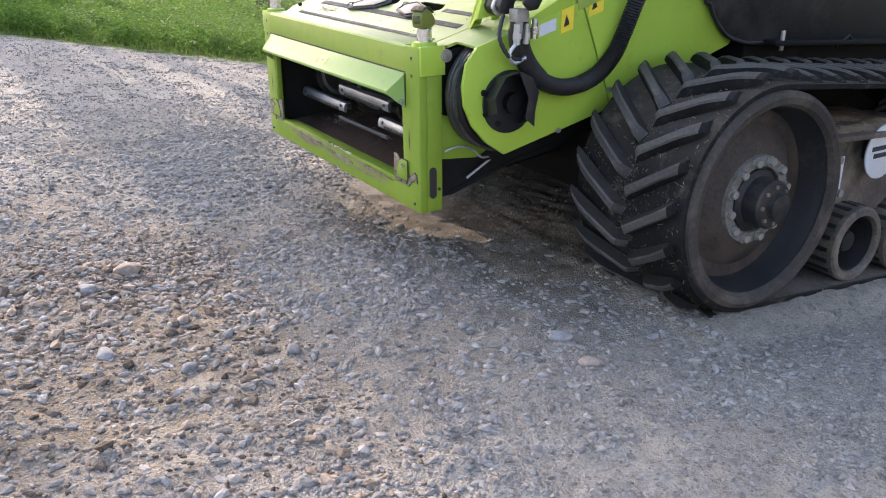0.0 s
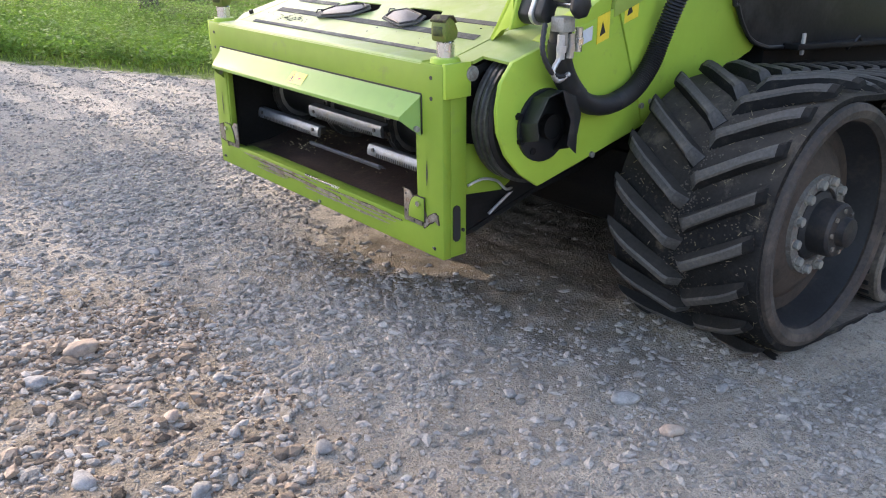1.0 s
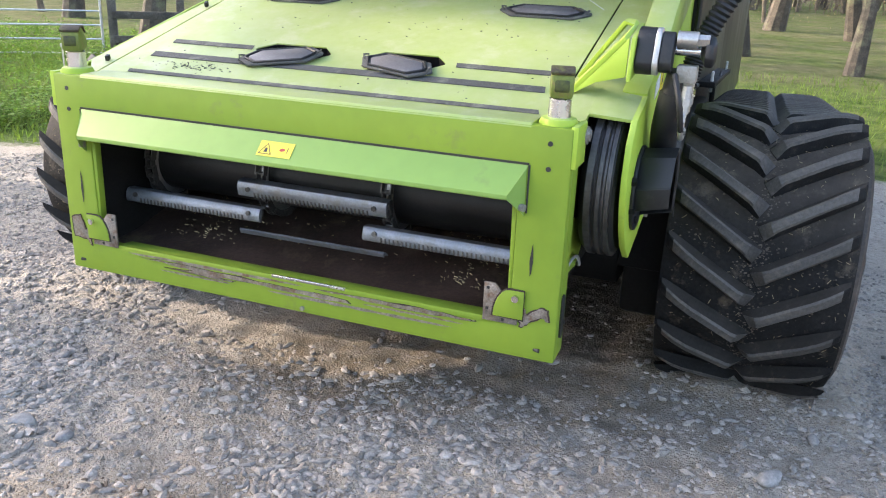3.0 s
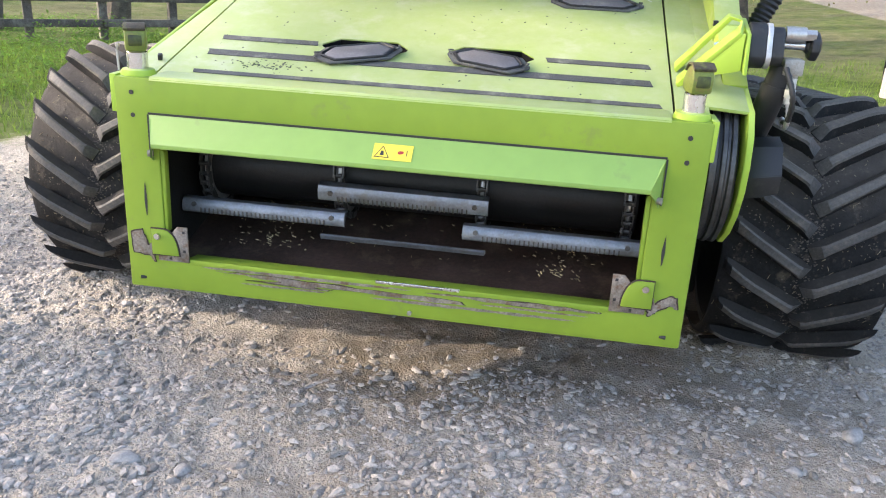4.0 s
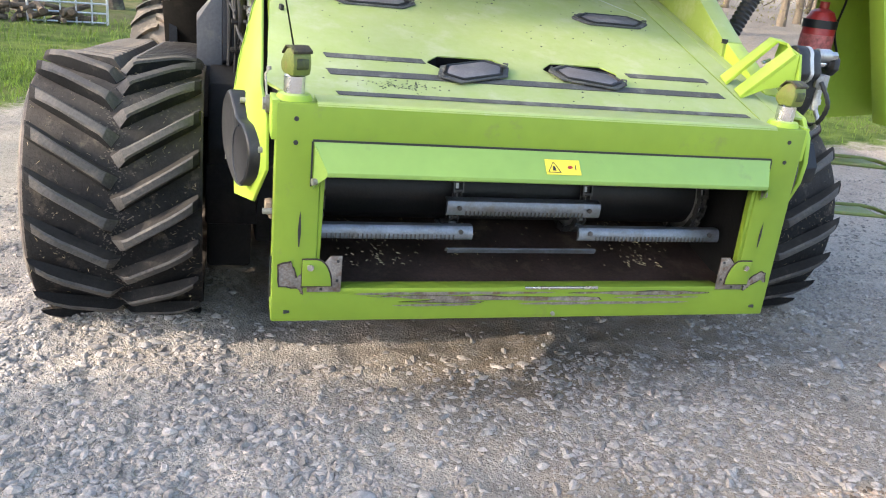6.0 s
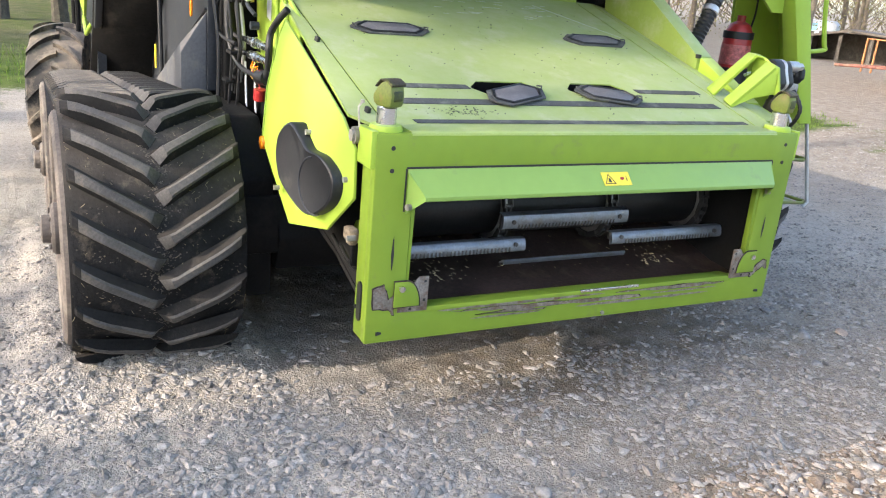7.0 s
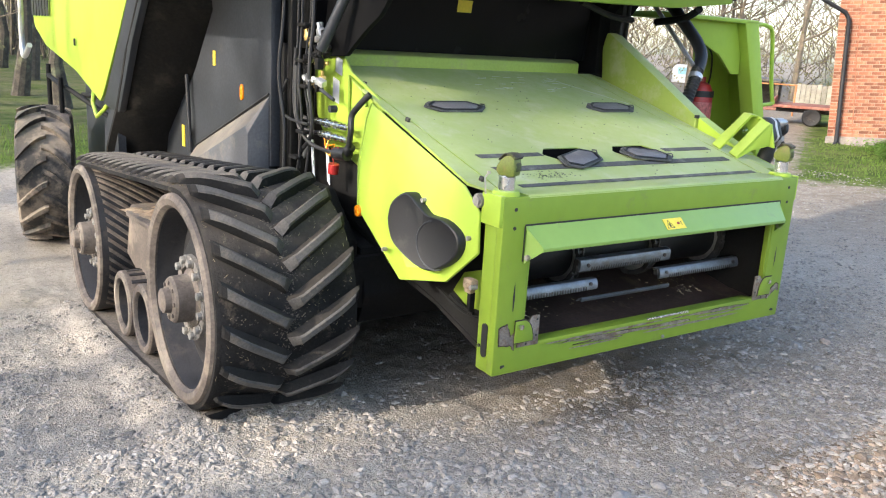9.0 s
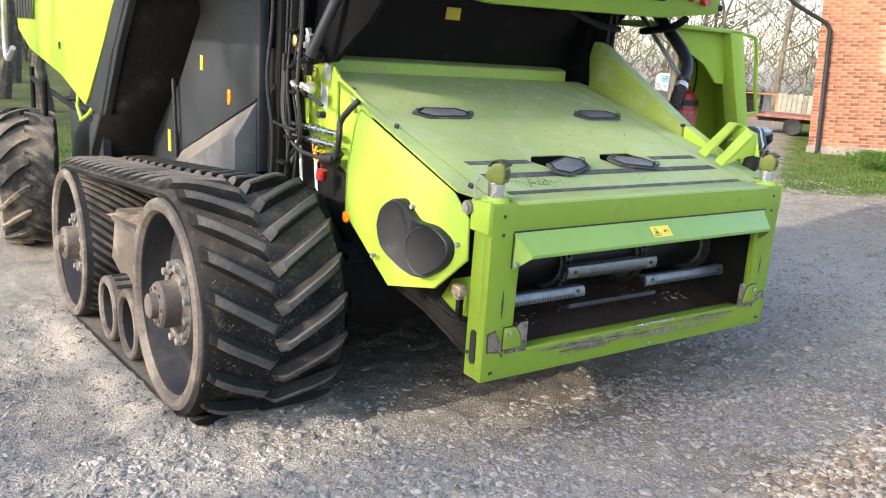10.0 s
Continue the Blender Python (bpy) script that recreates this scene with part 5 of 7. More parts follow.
# body sides
dusty_grey = material("dusty_guard_panel", (0.085, 0.088, 0.095), rough=0.6, vary=0.14, scale=2.5, fine=60, bump=0.06, dirt=(0.22, 0.19, 0.15), dirt_amount=0.25, dirt_scale=3, dust_up=0.8, dust=(0.36, 0.29, 0.2))
body = part("body_panel", G().prism([(4.0, 0.78), (4.0, 2.3), (9.4, 2.3), (9.4, 0.1), (5.9, 0.1), (4.9, 0.35)], "y", 5.5, 5.56), body_grey, combine, "dusty dark grey side panel", bevel=0.004)
panel_black = material("smudged_black_panel", (0.016, 0.017, 0.019), rough=0.42, vary=0.35, scale=1.6, fine=40, bump=0.03, spec=0.3, dirt=(0.05, 0.05, 0.05), dirt_amount=0.35, dirt_scale=2)
edge_r = [(3.46, 2.3), (3.53, 1.23), (3.58, 1.10), (3.65, 1.0), (3.75, 0.92), (3.90, 0.875)]
body_right = part("body_panel", G().prism(edge_r + [(6.08, 0.72), (6.02, 1.1), (5.96, 2.3)], "y", 3.15, 3.2), panel_black, combine, "smudged black side panel with a rounded corner", bevel=0.006)
part("panel_trim", G().tube(spline([(x - 0.008, 3.148, z - 0.008) for x, z in edge_r], 5) + [Vector((6.07, 3.148, 0.712))], 0.012, 8), black, body_right, "black rubber edge trim")
part("panel_ledge", G().box(4.0, 5.75, 3.06, 3.149, 0.70, 0.73, pose(0, 0, 0.40, 0, 3.6, 0)), dark_steel, body_right, "dark ledge under the panel", bevel=0.005)
for x, z in ((4.12, 0.865), (5.62, 0.775)):
    part("panel_clip", G().box(x - 0.012, x + 0.012, 3.075, 3.09, z - 0.05, z + 0.06), alu, body_right, "pale upright clip", bevel=0.003)
part("panel_latch", G().tube([(4.62, 3.08, 0.80), (4.72, 3.07, 0.86), (4.82, 3.08, 0.80)], 0.009, 6), black, body_right)
part("rear_panel", G().prism([(6.10, 0.60), (6.04, 1.1), (5.99, 2.3), (11.4, 2.3), (11.4, 0.0), (6.3, 0.1)], "y", 3.16, 3.2), panel_black, combine, "dark rear side panel", bevel=0.006)
guard_v = [(4.02, 5.562, 1.20), (5.42, 5.562, 0.72), (5.36, 5.70, 0.56), (4.06, 5.70, 1.02), (4.02, 5.70, 0.98), (5.36, 5.70, 0.4), (4.02, 5.70, 0.45), (4.02, 5.562, 0.45), (5.36, 5.562, 0.4)]
part("lower_guard", G().add(guard_v, [(0, 1, 2, 3), (0, 3, 4), (3, 2, 5, 6, 4), (0, 4, 6, 7), (1, 8, 5, 2), (6, 5, 8, 7), (0, 7, 8, 1)]), dusty_grey, combine, "dusty folded guard box above the track", bevel=0.004)
part("panel_seam", G().tube([(4.02, 5.566, 1.215), (5.43, 5.566, 0.72)], 0.008, 6), ink, body)
part("reflector", G().prism(rounded(4.47, 1.215, 0.026, 0, 180) + rounded(4.47, 1.165, 0.026, 180, 360), "y", 5.56, 5.572), orange, body, "oval amber reflector", bevel=0.003)
part("gas_strut", G().cyl((5.45, 5.60, 0.66), (5.52, 5.60, 1.32), 0.016, 10), black, body, "black gas strut")
part("sticker", G().prism([(5.49, 0.7), (5.55, 0.7), (5.555, 0.86), (5.495, 0.86)], "y", 5.626, 5.632), yellow, body, "narrow yellow sticker")
part("sticker", G().prism([(4.98, 1.33), (5.03, 1.33), (5.03, 1.43), (4.98, 1.43)], "y", 5.561, 5.564), yellow, body, "narrow yellow sticker")

# wheel arch, outer green panel and its grey trim
arch = part("wheel_arch", shell([(5.1, 5.56, 2.0), (5.03, 5.56, 1.70), (5.42, 5.56, 1.29), (6.15, 5.56, 0.72), (6.35, 5.56, 0.30), (6.55, 6.0, 0.30), (6.35, 6.0, 0.60), (5.97, 6.0, 0.95), (5.60, 6.0, 1.42), (5.25, 6.0, 1.75), (5.2, 6.0, 2.0)], [(0, 1, 9, 10), (1, 2, 8, 9), (2, 3, 7, 8), (3, 4, 5, 6, 7)], (0.03, 0, 0.02)), fender_grey, combine, "dirty dark wheel arch liner", bevel=0.002)
trim_in = [(5.08, 2.0), (5.16, 1.78), (5.5, 1.45), (5.93, 0.93), (6.02, 0.90), (6.12, 0.90)]
trim_out = [(5.38, 2.0), (5.45, 1.77), (5.72, 1.50), (6.25, 1.03), (6.36, 0.955), (6.40, 0.95)]
tv = [(x, 5.99, z) for x, z in trim_in] + [(x, 6.02, z) for x, z in trim_out]
part("arch_trim", shell(tv, [(i, i + 1, 7 + i, 6 + i) for i in range(5)], (0, -0.05, 0)), rim_grey, combine, "dark grey wheel arch trim", bevel=0.006)
panel = part("outer_panel", shell([(5.40, 6.02, 2.35), (5.385, 6.02, 2.0), (5.46, 6.02, 1.77), (5.73, 6.03, 1.49), (6.26, 6.04, 1.02), (6.42, 6.03, 0.955), (7.35, 6.03, 1.14), (9.04, 6.0, 1.30), (9.9, 5.97, 1.48), (10.3, 5.95, 1.9), (10.3, 5.95, 2.35)], [(0, 1, 2, 3, 4, 5, 6, 7, 8, 9, 10)], (0, -0.03, 0)), green, combine, "large bright green rear side panel", bevel=0.006)
for i in range(6):
    x = 9.72 - i * 0.21
    part("lettering_bar", G().prism([(x, 1.60), (x + 0.13, 1.61), (x + 0.13, 1.83), (x, 1.82)], "y", 6.028 - 0.02 * (x - 8), 6.036 - 0.02 * (x - 8)), ink, panel, "dark bar in place of lettering")
part("panel_slot", G().box(7.3, 7.33, 6.03, 6.042, 1.36, 1.42), ink, panel)
part("panel_handle", G().tube([(6.85, 5.98, 1.06), (6.84, 6.0, 0.90), (6.70, 6.0, 0.80), (6.50, 5.98, 0.88), (6.45, 5.95, 0.95)], 0.018, 8), green, combine, "bent green tube handle")
part("grey_hanger", G().prism([(6.15, 0.35), (6.15, 0.9), (6.4, 0.9), (6.62, 0.72), (6.65, 0.35)], "y", 5.9, 5.96), body_grey, combine)
rail = [(9.9, 6.1, 2.4), (9.95, 6.1, 1.7), (10.0, 6.1, 1.25), (9.85, 6.1, 1.15), (9.6, 6.08, 1.28)]
part("hand_rail", G().tube(spline(rail, 5), 0.03, 10), alu, combine, "pale tubular hand rail")
for a, b in (((9.3, 5.95, 1.1), (9.3, 5.95, 0.5)), ((8.6, 5.95, 1.0), (8.6, 5.95, 0.5)), ((9.3, 5.95, 0.98), (8.6, 5.95, 0.92)), ((9.3, 5.95, 0.56), (8.6, 5.95, 0.56)), ((8.6, 5.9, 0.9), (7.6, 5.7, 0.7)), ((8.3, 5.8, 0.85), (7.3, 5.6, 0.9))):
    part("rear_step", G().cyl(a, b, 0.025, 8), dark_steel, combine, "dark tubular rear step")

# cab front above the deck
cab = part("cab", G().prism([(3.72, 1.50), (3.66, 1.90), (3.06, 1.93), (2.90, 1.98), (2.62, 2.16), (2.5, 2.6), (2.9, 4.2), (5.2, 4.2), (5.2, 1.50)], "y", 3.3, 5.46), shade_black, combine, "dark cab front above the feeder house", bevel=0.006)
part("front_panel", shell([(3.712, 3.34, 1.505), (3.712, 5.42, 1.505), (3.652, 5.42, 1.89), (3.652, 3.34, 1.89)], [(0, 1, 2, 3)], (-0.006, 0, 0)), black_gloss, cab, "glossy black panel under the cab")
part("fascia", G().prism([(4.65, 1.84), (5.3, 1.90), (5.3, 2.2), (2.75, 2.3), (2.75, 1.93), (3.3, 1.868)], "x", 2.94, 3.0), green_worn_shaded, cab, "green cab fascia", bevel=0.01)
part("platform_edge", G().prism([(3.02, 1.96), (3.02, 2.0), (4.6, 2.0), (4.6, 1.96)], "y", 2.6, 3.3), dark_steel, cab, "dark platform floor", bevel=0.006)
part("sticker", G().prism([(4.36, 0.0), (4.47, 0.0), (4.47, 0.075), (4.36, 0.075)], "x", 0, 0.002, pose(3.664, 0, 1.765, 0, -9, 0)), yellow, cab, "yellow warning sticker")
part("corner_lamp", G().cyl((2.945, 3.05, 2.02), (2.90, 3.05, 2.02), 0.035, 16), red, cab, "round red lamp")
part("corner_lamp", G().cyl((2.945, 2.92, 2.0), (2.90, 2.92, 2.0), 0.032, 16), red, cab, "round red lamp")
for pts, r, m in (([(3.0, 3.0, 1.88), (3.2, 2.9, 1.83), (3.5, 2.85, 1.8)], 0.025, dark_steel), ([(3.05, 4.0, 1.86), (3.2, 3.6, 1.80), (3.3, 3.3, 1.79)], 0.02, dark_steel)):
    part("under_cab_pipe", G().tube(spline(pts), r, 8), m, combine, "dark pipe under the cab")
part("lift_arm", G().cyl((3.45, 5.50, 1.50), (3.25, 5.38, 1.95), 0.03, 12), body_grey, combine, "dark grey steel strut")
part("cab_corner", G().prism([(3.60, 1.42), (3.60, 1.80), (3.45, 1.96), (4.3, 1.96), (4.3, 1.42)], "y", 3.02, 3.3), shade_black, combine, "black support block behind the fairing", bevel=0.01)

# upright hydraulic pipes and hoses between body and feeder
for i in range(8):
    a = random.Random(40 + i)
    x = 3.62 + 0.045 * i
    y = 5.48 + a.uniform(-0.06, 0.06)
    low = 0.75 + a.uniform(-0.1, 0.2)
    pts = [(x, y, 2.1), (x + a.uniform(-0.02, 0.02), y, 1.7), (x + a.uniform(-0.03, 0.03), y + 0.02, 1.35), (x - 0.02, y, 1.05), (x + a.uniform(-0.05, 0.12), y, low)]
    part("hydraulic_pipe", G().tube(spline(pts, 6), 0.008 + 0.004 * (i % 3 == 0), 8), (rubber_hose, black, rubber_hose, alu, rubber_hose)[i % 5], combine, "upright hydraulic hose")
for x, z in ((3.6, 1.62), (3.62, 1.42), (3.58, 1.28), (3.6, 1.02), (3.7, 0.86)):
    part("pipe_clamp", G().box(x + 0.02, x + 0.13, 5.47, 5.52, z, z + 0.02), dark_steel, combine, bevel=0.005)
for i in range(22):
    a = random.Random(90 + i)
    x, z = 3.5 + a.uniform(0.0, 0.2), 1.26 + a.uniform(0.0, 0.36)
    m = pose(x, 5.44 + a.uniform(-0.03, 0.05), z, a.uniform(-30, 30), a.uniform(0, 360), a.uniform(-30, 30))
    w = a.uniform(0.015, 0.035)
    part("valve_fitting", G().box(-w, w, -0.02, 0.02, -w * 0.6, w * 0.6, m).cyl(m @ Vector((w, 0, 0)), m @ Vector((w * 2.2, 0, 0)), w * 0.45, 8), (dark_steel, alu, dark_steel, bolt_grey, brass)[i % 5], combine, "small hydraulic valve fitting", bevel=0.003)
for pts, r in (([(3.72, 5.50, 1.45), (3.70, 5.51, 1.25), (3.74, 5.48, 1.12), (3.63, 5.43, 1.10)], 0.013), ([(3.76, 5.50, 1.40), (3.74, 5.51, 1.15), (3.70, 5.48, 1.05), (3.59, 5.43, 1.03)], 0.013), ([(3.78, 5.50, 1.5), (3.76, 5.51, 1.15), (3.64, 5.48, 0.98), (3.38, 5.44, 0.945)], 0.012), ([(3.85, 5.52, 1.32), (3.92, 5.53, 1.2), (3.86, 5.52, 1.1), (3.6, 5.5, 1.08)], 0.009)):
    part("hydraulic_hose", G().tube(spline(pts, 7), r, 10), rubber_hose, combine, "black hydraulic hose")
part("tension_lever", G().tube([(3.62, 5.45, 1.30), (3.45, 5.47, 1.27), (3.36, 5.46, 1.24)], 0.010, 8).cyl((3.37, 5.44, 1.19), (3.37, 5.48, 1.19), 0.02, 12), body_grey, combine, "grey lever arm")
for x in (3.66, 3.46):
    part("hanging_strap", G().prism([(x, 0.75), (x + 0.03, 0.77), (x + 0.06, 0.98), (x + 0.03, 0.98)], "y", 5.42, 5.425), white_label, combine, "pale hanging strap")
part("side_mast", G().box(3.84, 3.9, 5.44, 5.5, 0.75, 2.1), dark_steel, combine, bevel=0.006)

# access ladder tower on the far side
lean_y = lambda z: 1.765 - (1.84 - z) * 0.325
tower = part("ladder_tower", shell([(3.95, 1.86, 1.90), (3.95, 1.40, 1.90), (3.95, 1.0, 0.72), (3.95, 1.60, 0.66), (3.95, 1.78, 1.0)], [(0, 1, 2, 3, 4)], (0.03, 0, 0)), green, combine, "green access tower with a recessed side", bevel=0.004)
part("tower_side", shell([(3.54, lean_y(1.87) + 0.01, 1.87), (3.96, lean_y(1.87) - 0.28, 1.87), (3.96, lean_y(0.72) - 0.28, 0.72), (3.54, lean_y(0.72) + 0.01, 0.72)], [(0, 1, 2, 3)], (0, 0.015, 0)), green, tower)
part("tower_post", G().prism([(lean_y(1.87), 1.87), (lean_y(1.87) + 0.17, 1.87), (lean_y(0.72) + 0.12, 0.72), (lean_y(0.72), 0.72)], "x", 3.42, 3.55), green, tower, bevel=0.012)
part("tower_hood", G().prism([(3.42, 1.845), (3.42, 1.875), (3.75, 1.9), (4.1, 1.9), (4.1, 1.86)], "y", lean_y(1.87), 2.55), green, tower, bevel=0.008)
part("tower_brace", shell([(3.5, 2.5, 1.85), (3.5, 1.86, 1.85), (3.5, 1.83, 1.46), (3.5, 1.93, 1.46), (3.5, 2.1, 1.6), (3.5, 2.45, 1.74)], [(0, 1, 2, 3, 4, 5)], (0.02, 0, 0)), green, tower, bevel=0.003)
part("tower_cable", G().tube(spline([(3.93, 1.8, 1.7), (3.93, 1.66, 1.62), (3.93, 1.63, 1.45), (3.93, 1.66, 1.25), (3.93, 1.6, 1.1)], 6), 0.008, 6), ink, tower)
grab = [(3.46, lean_y(1.85) + 0.02, 1.85), (3.46, lean_y(1.85) - 0.16, 1.845), (3.46, 1.53, 1.78), (3.46, 1.46, 1.45), (3.46, 1.41, 1.28), (3.46, 1.40, 1.24), (3.46, lean_y(1.2) + 0.03, 1.22)]
part("grab_rail", G().tube(spline(grab, 6), 0.016, 10), green, tower, "green tubular grab rail")
part("tower_rail", G().tube([(3.45, 1.45, 0.76), (3.45, 1.42, 0.74), (3.45, 1.22, 0.12), (3.45, 1.26, 0.09)], 0.014, 10), alu, tower, "thin grey ladder rail")
for z, y0, y1 in ((0.44, 1.32, 1.93), (0.11, 1.23, 1.84)):
    part("ladder_step", G().tube([(3.45, y1, z + 0.04), (3.44, y0 + 0.06, z + 0.01), (3.47, y0, z + 0.012), (3.62, y0 + 0.02, z + 0.015), (3.66, y0 + 0.09, z + 0.02), (3.66, y1, z + 0.045)], 0.013, 8).box(3.47, 3.63, y0 + 0.12, y1, z + 0.012, z + 0.022), green_head, tower, "hooped green ladder tread")
ext = part("fire_extinguisher", G().lathe([(0.0, 1.0), (0.085, 1.0), (0.1, 1.03), (0.1, 1.30), (0.07, 1.36), (0.03, 1.38), (0.03, 1.42), (0.0, 1.42)], (3.80, 1.89, 0), (0, 0, 1), 24, closed=False), red, combine, "red fire extinguisher in a black holder")
part("holder_band", G().lathe([(0.1, 1.26), (0.106, 1.26), (0.106, 1.31), (0.1, 1.31)], (3.80, 1.89, 0), (0, 0, 1), 24), black, ext)
part("holder_cup", G().lathe([(0.0, 0.955), (0.107, 0.955), (0.107, 1.06), (0.1, 1.06)], (3.80, 1.89, 0), (0, 0, 1), 24, closed=False), black, ext)
part("print_block", G().lathe([(0.1005, 1.08), (0.1025, 1.08), (0.1025, 1.22), (0.1005, 1.22)], (3.80, 1.89, 0), (0, 0, 1), 24), material("pale_red_print", (0.45, 0.12, 0.11), rough=0.5, vary=0.3, scale=30, fine=90, bump=0.0), ext)


# ---- tracks ----
belt_dust = material("dust_on_rubber", (0.16, 0.132, 0.105), rough=0.95, vary=0.3, scale=6, fine=60, bump=0.4, dirt=(0.06, 0.05, 0.043), dirt_amount=0.35, dirt_scale=6)
caked = material("caked_soil", (0.085, 0.070, 0.055), rough=0.95, vary=0.3, scale=14, fine=70, bump=0.6, island=0.3)
def track_path(c1, r1, c2, r2, step, even=False, shift=0.0):
    """Points and normals along the belt round two wheels, from the front wheel's foot up and over."""
    (x1, z1), (x2, z2) = c1, c2
    d = math.hypot(x2 - x1, z2 - z1)
    along = math.atan2(z2 - z1, x2 - x1)
    tilt = math.asin((r1 - r2) / d)
    up, down = along + math.pi / 2 - tilt, along - math.pi / 2 + tilt
    pts = []
    for i in range(121):
        a = down - (down + 2 * math.pi - up) * i / 120
        pts.append((x1 + r1 * math.cos(a), z1 + r1 * math.sin(a)))
    for i in range(121):
        a = up - (up - down) * i / 120
        pts.append((x2 + r2 * math.cos(a), z2 + r2 * math.sin(a)))
    pts.append(pts[0])
    total = sum(math.dist(pts[i], pts[i + 1]) for i in range(len(pts) - 1))
    pts += pts[1:]
    count = 2 * round(total / step / 2) if even else round(total / step)
    out, need, run = [], shift, 0.0
    for i in range(len(pts) - 1):
        seg = math.dist(pts[i], pts[i + 1])
        while need <= run + seg + 1e-9 and len(out) < count:
            t = (need - run) / max(seg, 1e-9)
            p = (pts[i][0] + t * (pts[i + 1][0] - pts[i][0]), pts[i][1] + t * (pts[i + 1][1] - pts[i][1]))
            dx, dz = (pts[i + 1][0] - pts[i][0]) / max(seg, 1e-9), (pts[i + 1][1] - pts[i][1]) / max(seg, 1e-9)
            out.append((p, (dx, dz)))
            need += total / count
        run += seg
    return out


WHEEL_1, WHEEL_2, RIM_R = (3.24, 0.255), (5.52, 0.045), 0.535


def lug_mesh(sign):
    """One half-width lug: a bar set askew, its outer end falling away over the belt's shoulder. Local x runs along the belt, y across, z out."""
    g = G()
    half, lean = 0.348, 0.218
    at = lambda y: lean * y / half
    # across the belt: place, height, half width at the foot and at the crown
    stations = ((0.0, 0.004, 0.038, 0.022), (0.036, 0.049, 0.037, 0.020), (0.054, 0.054, 0.037, 0.018), (0.215, 0.053, 0.039, 0.020), (0.268, 0.045, 0.040, 0.021), (0.316, 0.027, 0.040, 0.022), (0.338, 0.012, 0.038, 0.022), (0.346, -0.004, 0.036, 0.022))
    for y, h, foot, crown in stations:
        skew = 0.6 * smoothstep(0.10, 0.0, y)
        for w, z in ((-foot, -0.006), (-(foot * 0.25 + crown * 0.75), h * 0.82), (-crown * 0.8, h), (crown * 0.8, h), (foot * 0.25 + crown * 0.75, h * 0.82), (foot, -0.006)):
            g.v.append((at(y) + w, sign * (y - skew * w), z))
    k = len(stations)
    for a in range(k - 1):
        for b in range(6):
            q = (a * 6 + b, a * 6 + (b + 1) % 6, a * 6 + 6 + (b + 1) % 6, a * 6 + 6 + b)
            g.f.append(q if sign > 0 else q[::-1])
    ends = [tuple(range(5, -1, -1)), tuple(range(k * 6 - 6, k * 6))]
    g.f += ends if sign > 0 else [e[::-1] for e in ends]
    me = mesh_of("lug", g, lug_rubber, sharp=24)
    me.materials.append(lug_top)
    for p in me.polygons:
        if abs(p.normal.z) > 0.6 and p.center.z > 0.02:
            p.material_index = 1
    return me


LUGS = {1: lug_mesh(1), -1: lug_mesh(-1)}


def bolt_mesh():
    return mesh_of("bolt", G().cyl((0, 0, 0), (0, 0.03, 0), 0.022, 6).cyl((0, 0, 0), (0, 0.008, 0), 0.027, 12), bolt_grey, bevel=0.003)


BOLT = bolt_mesh()


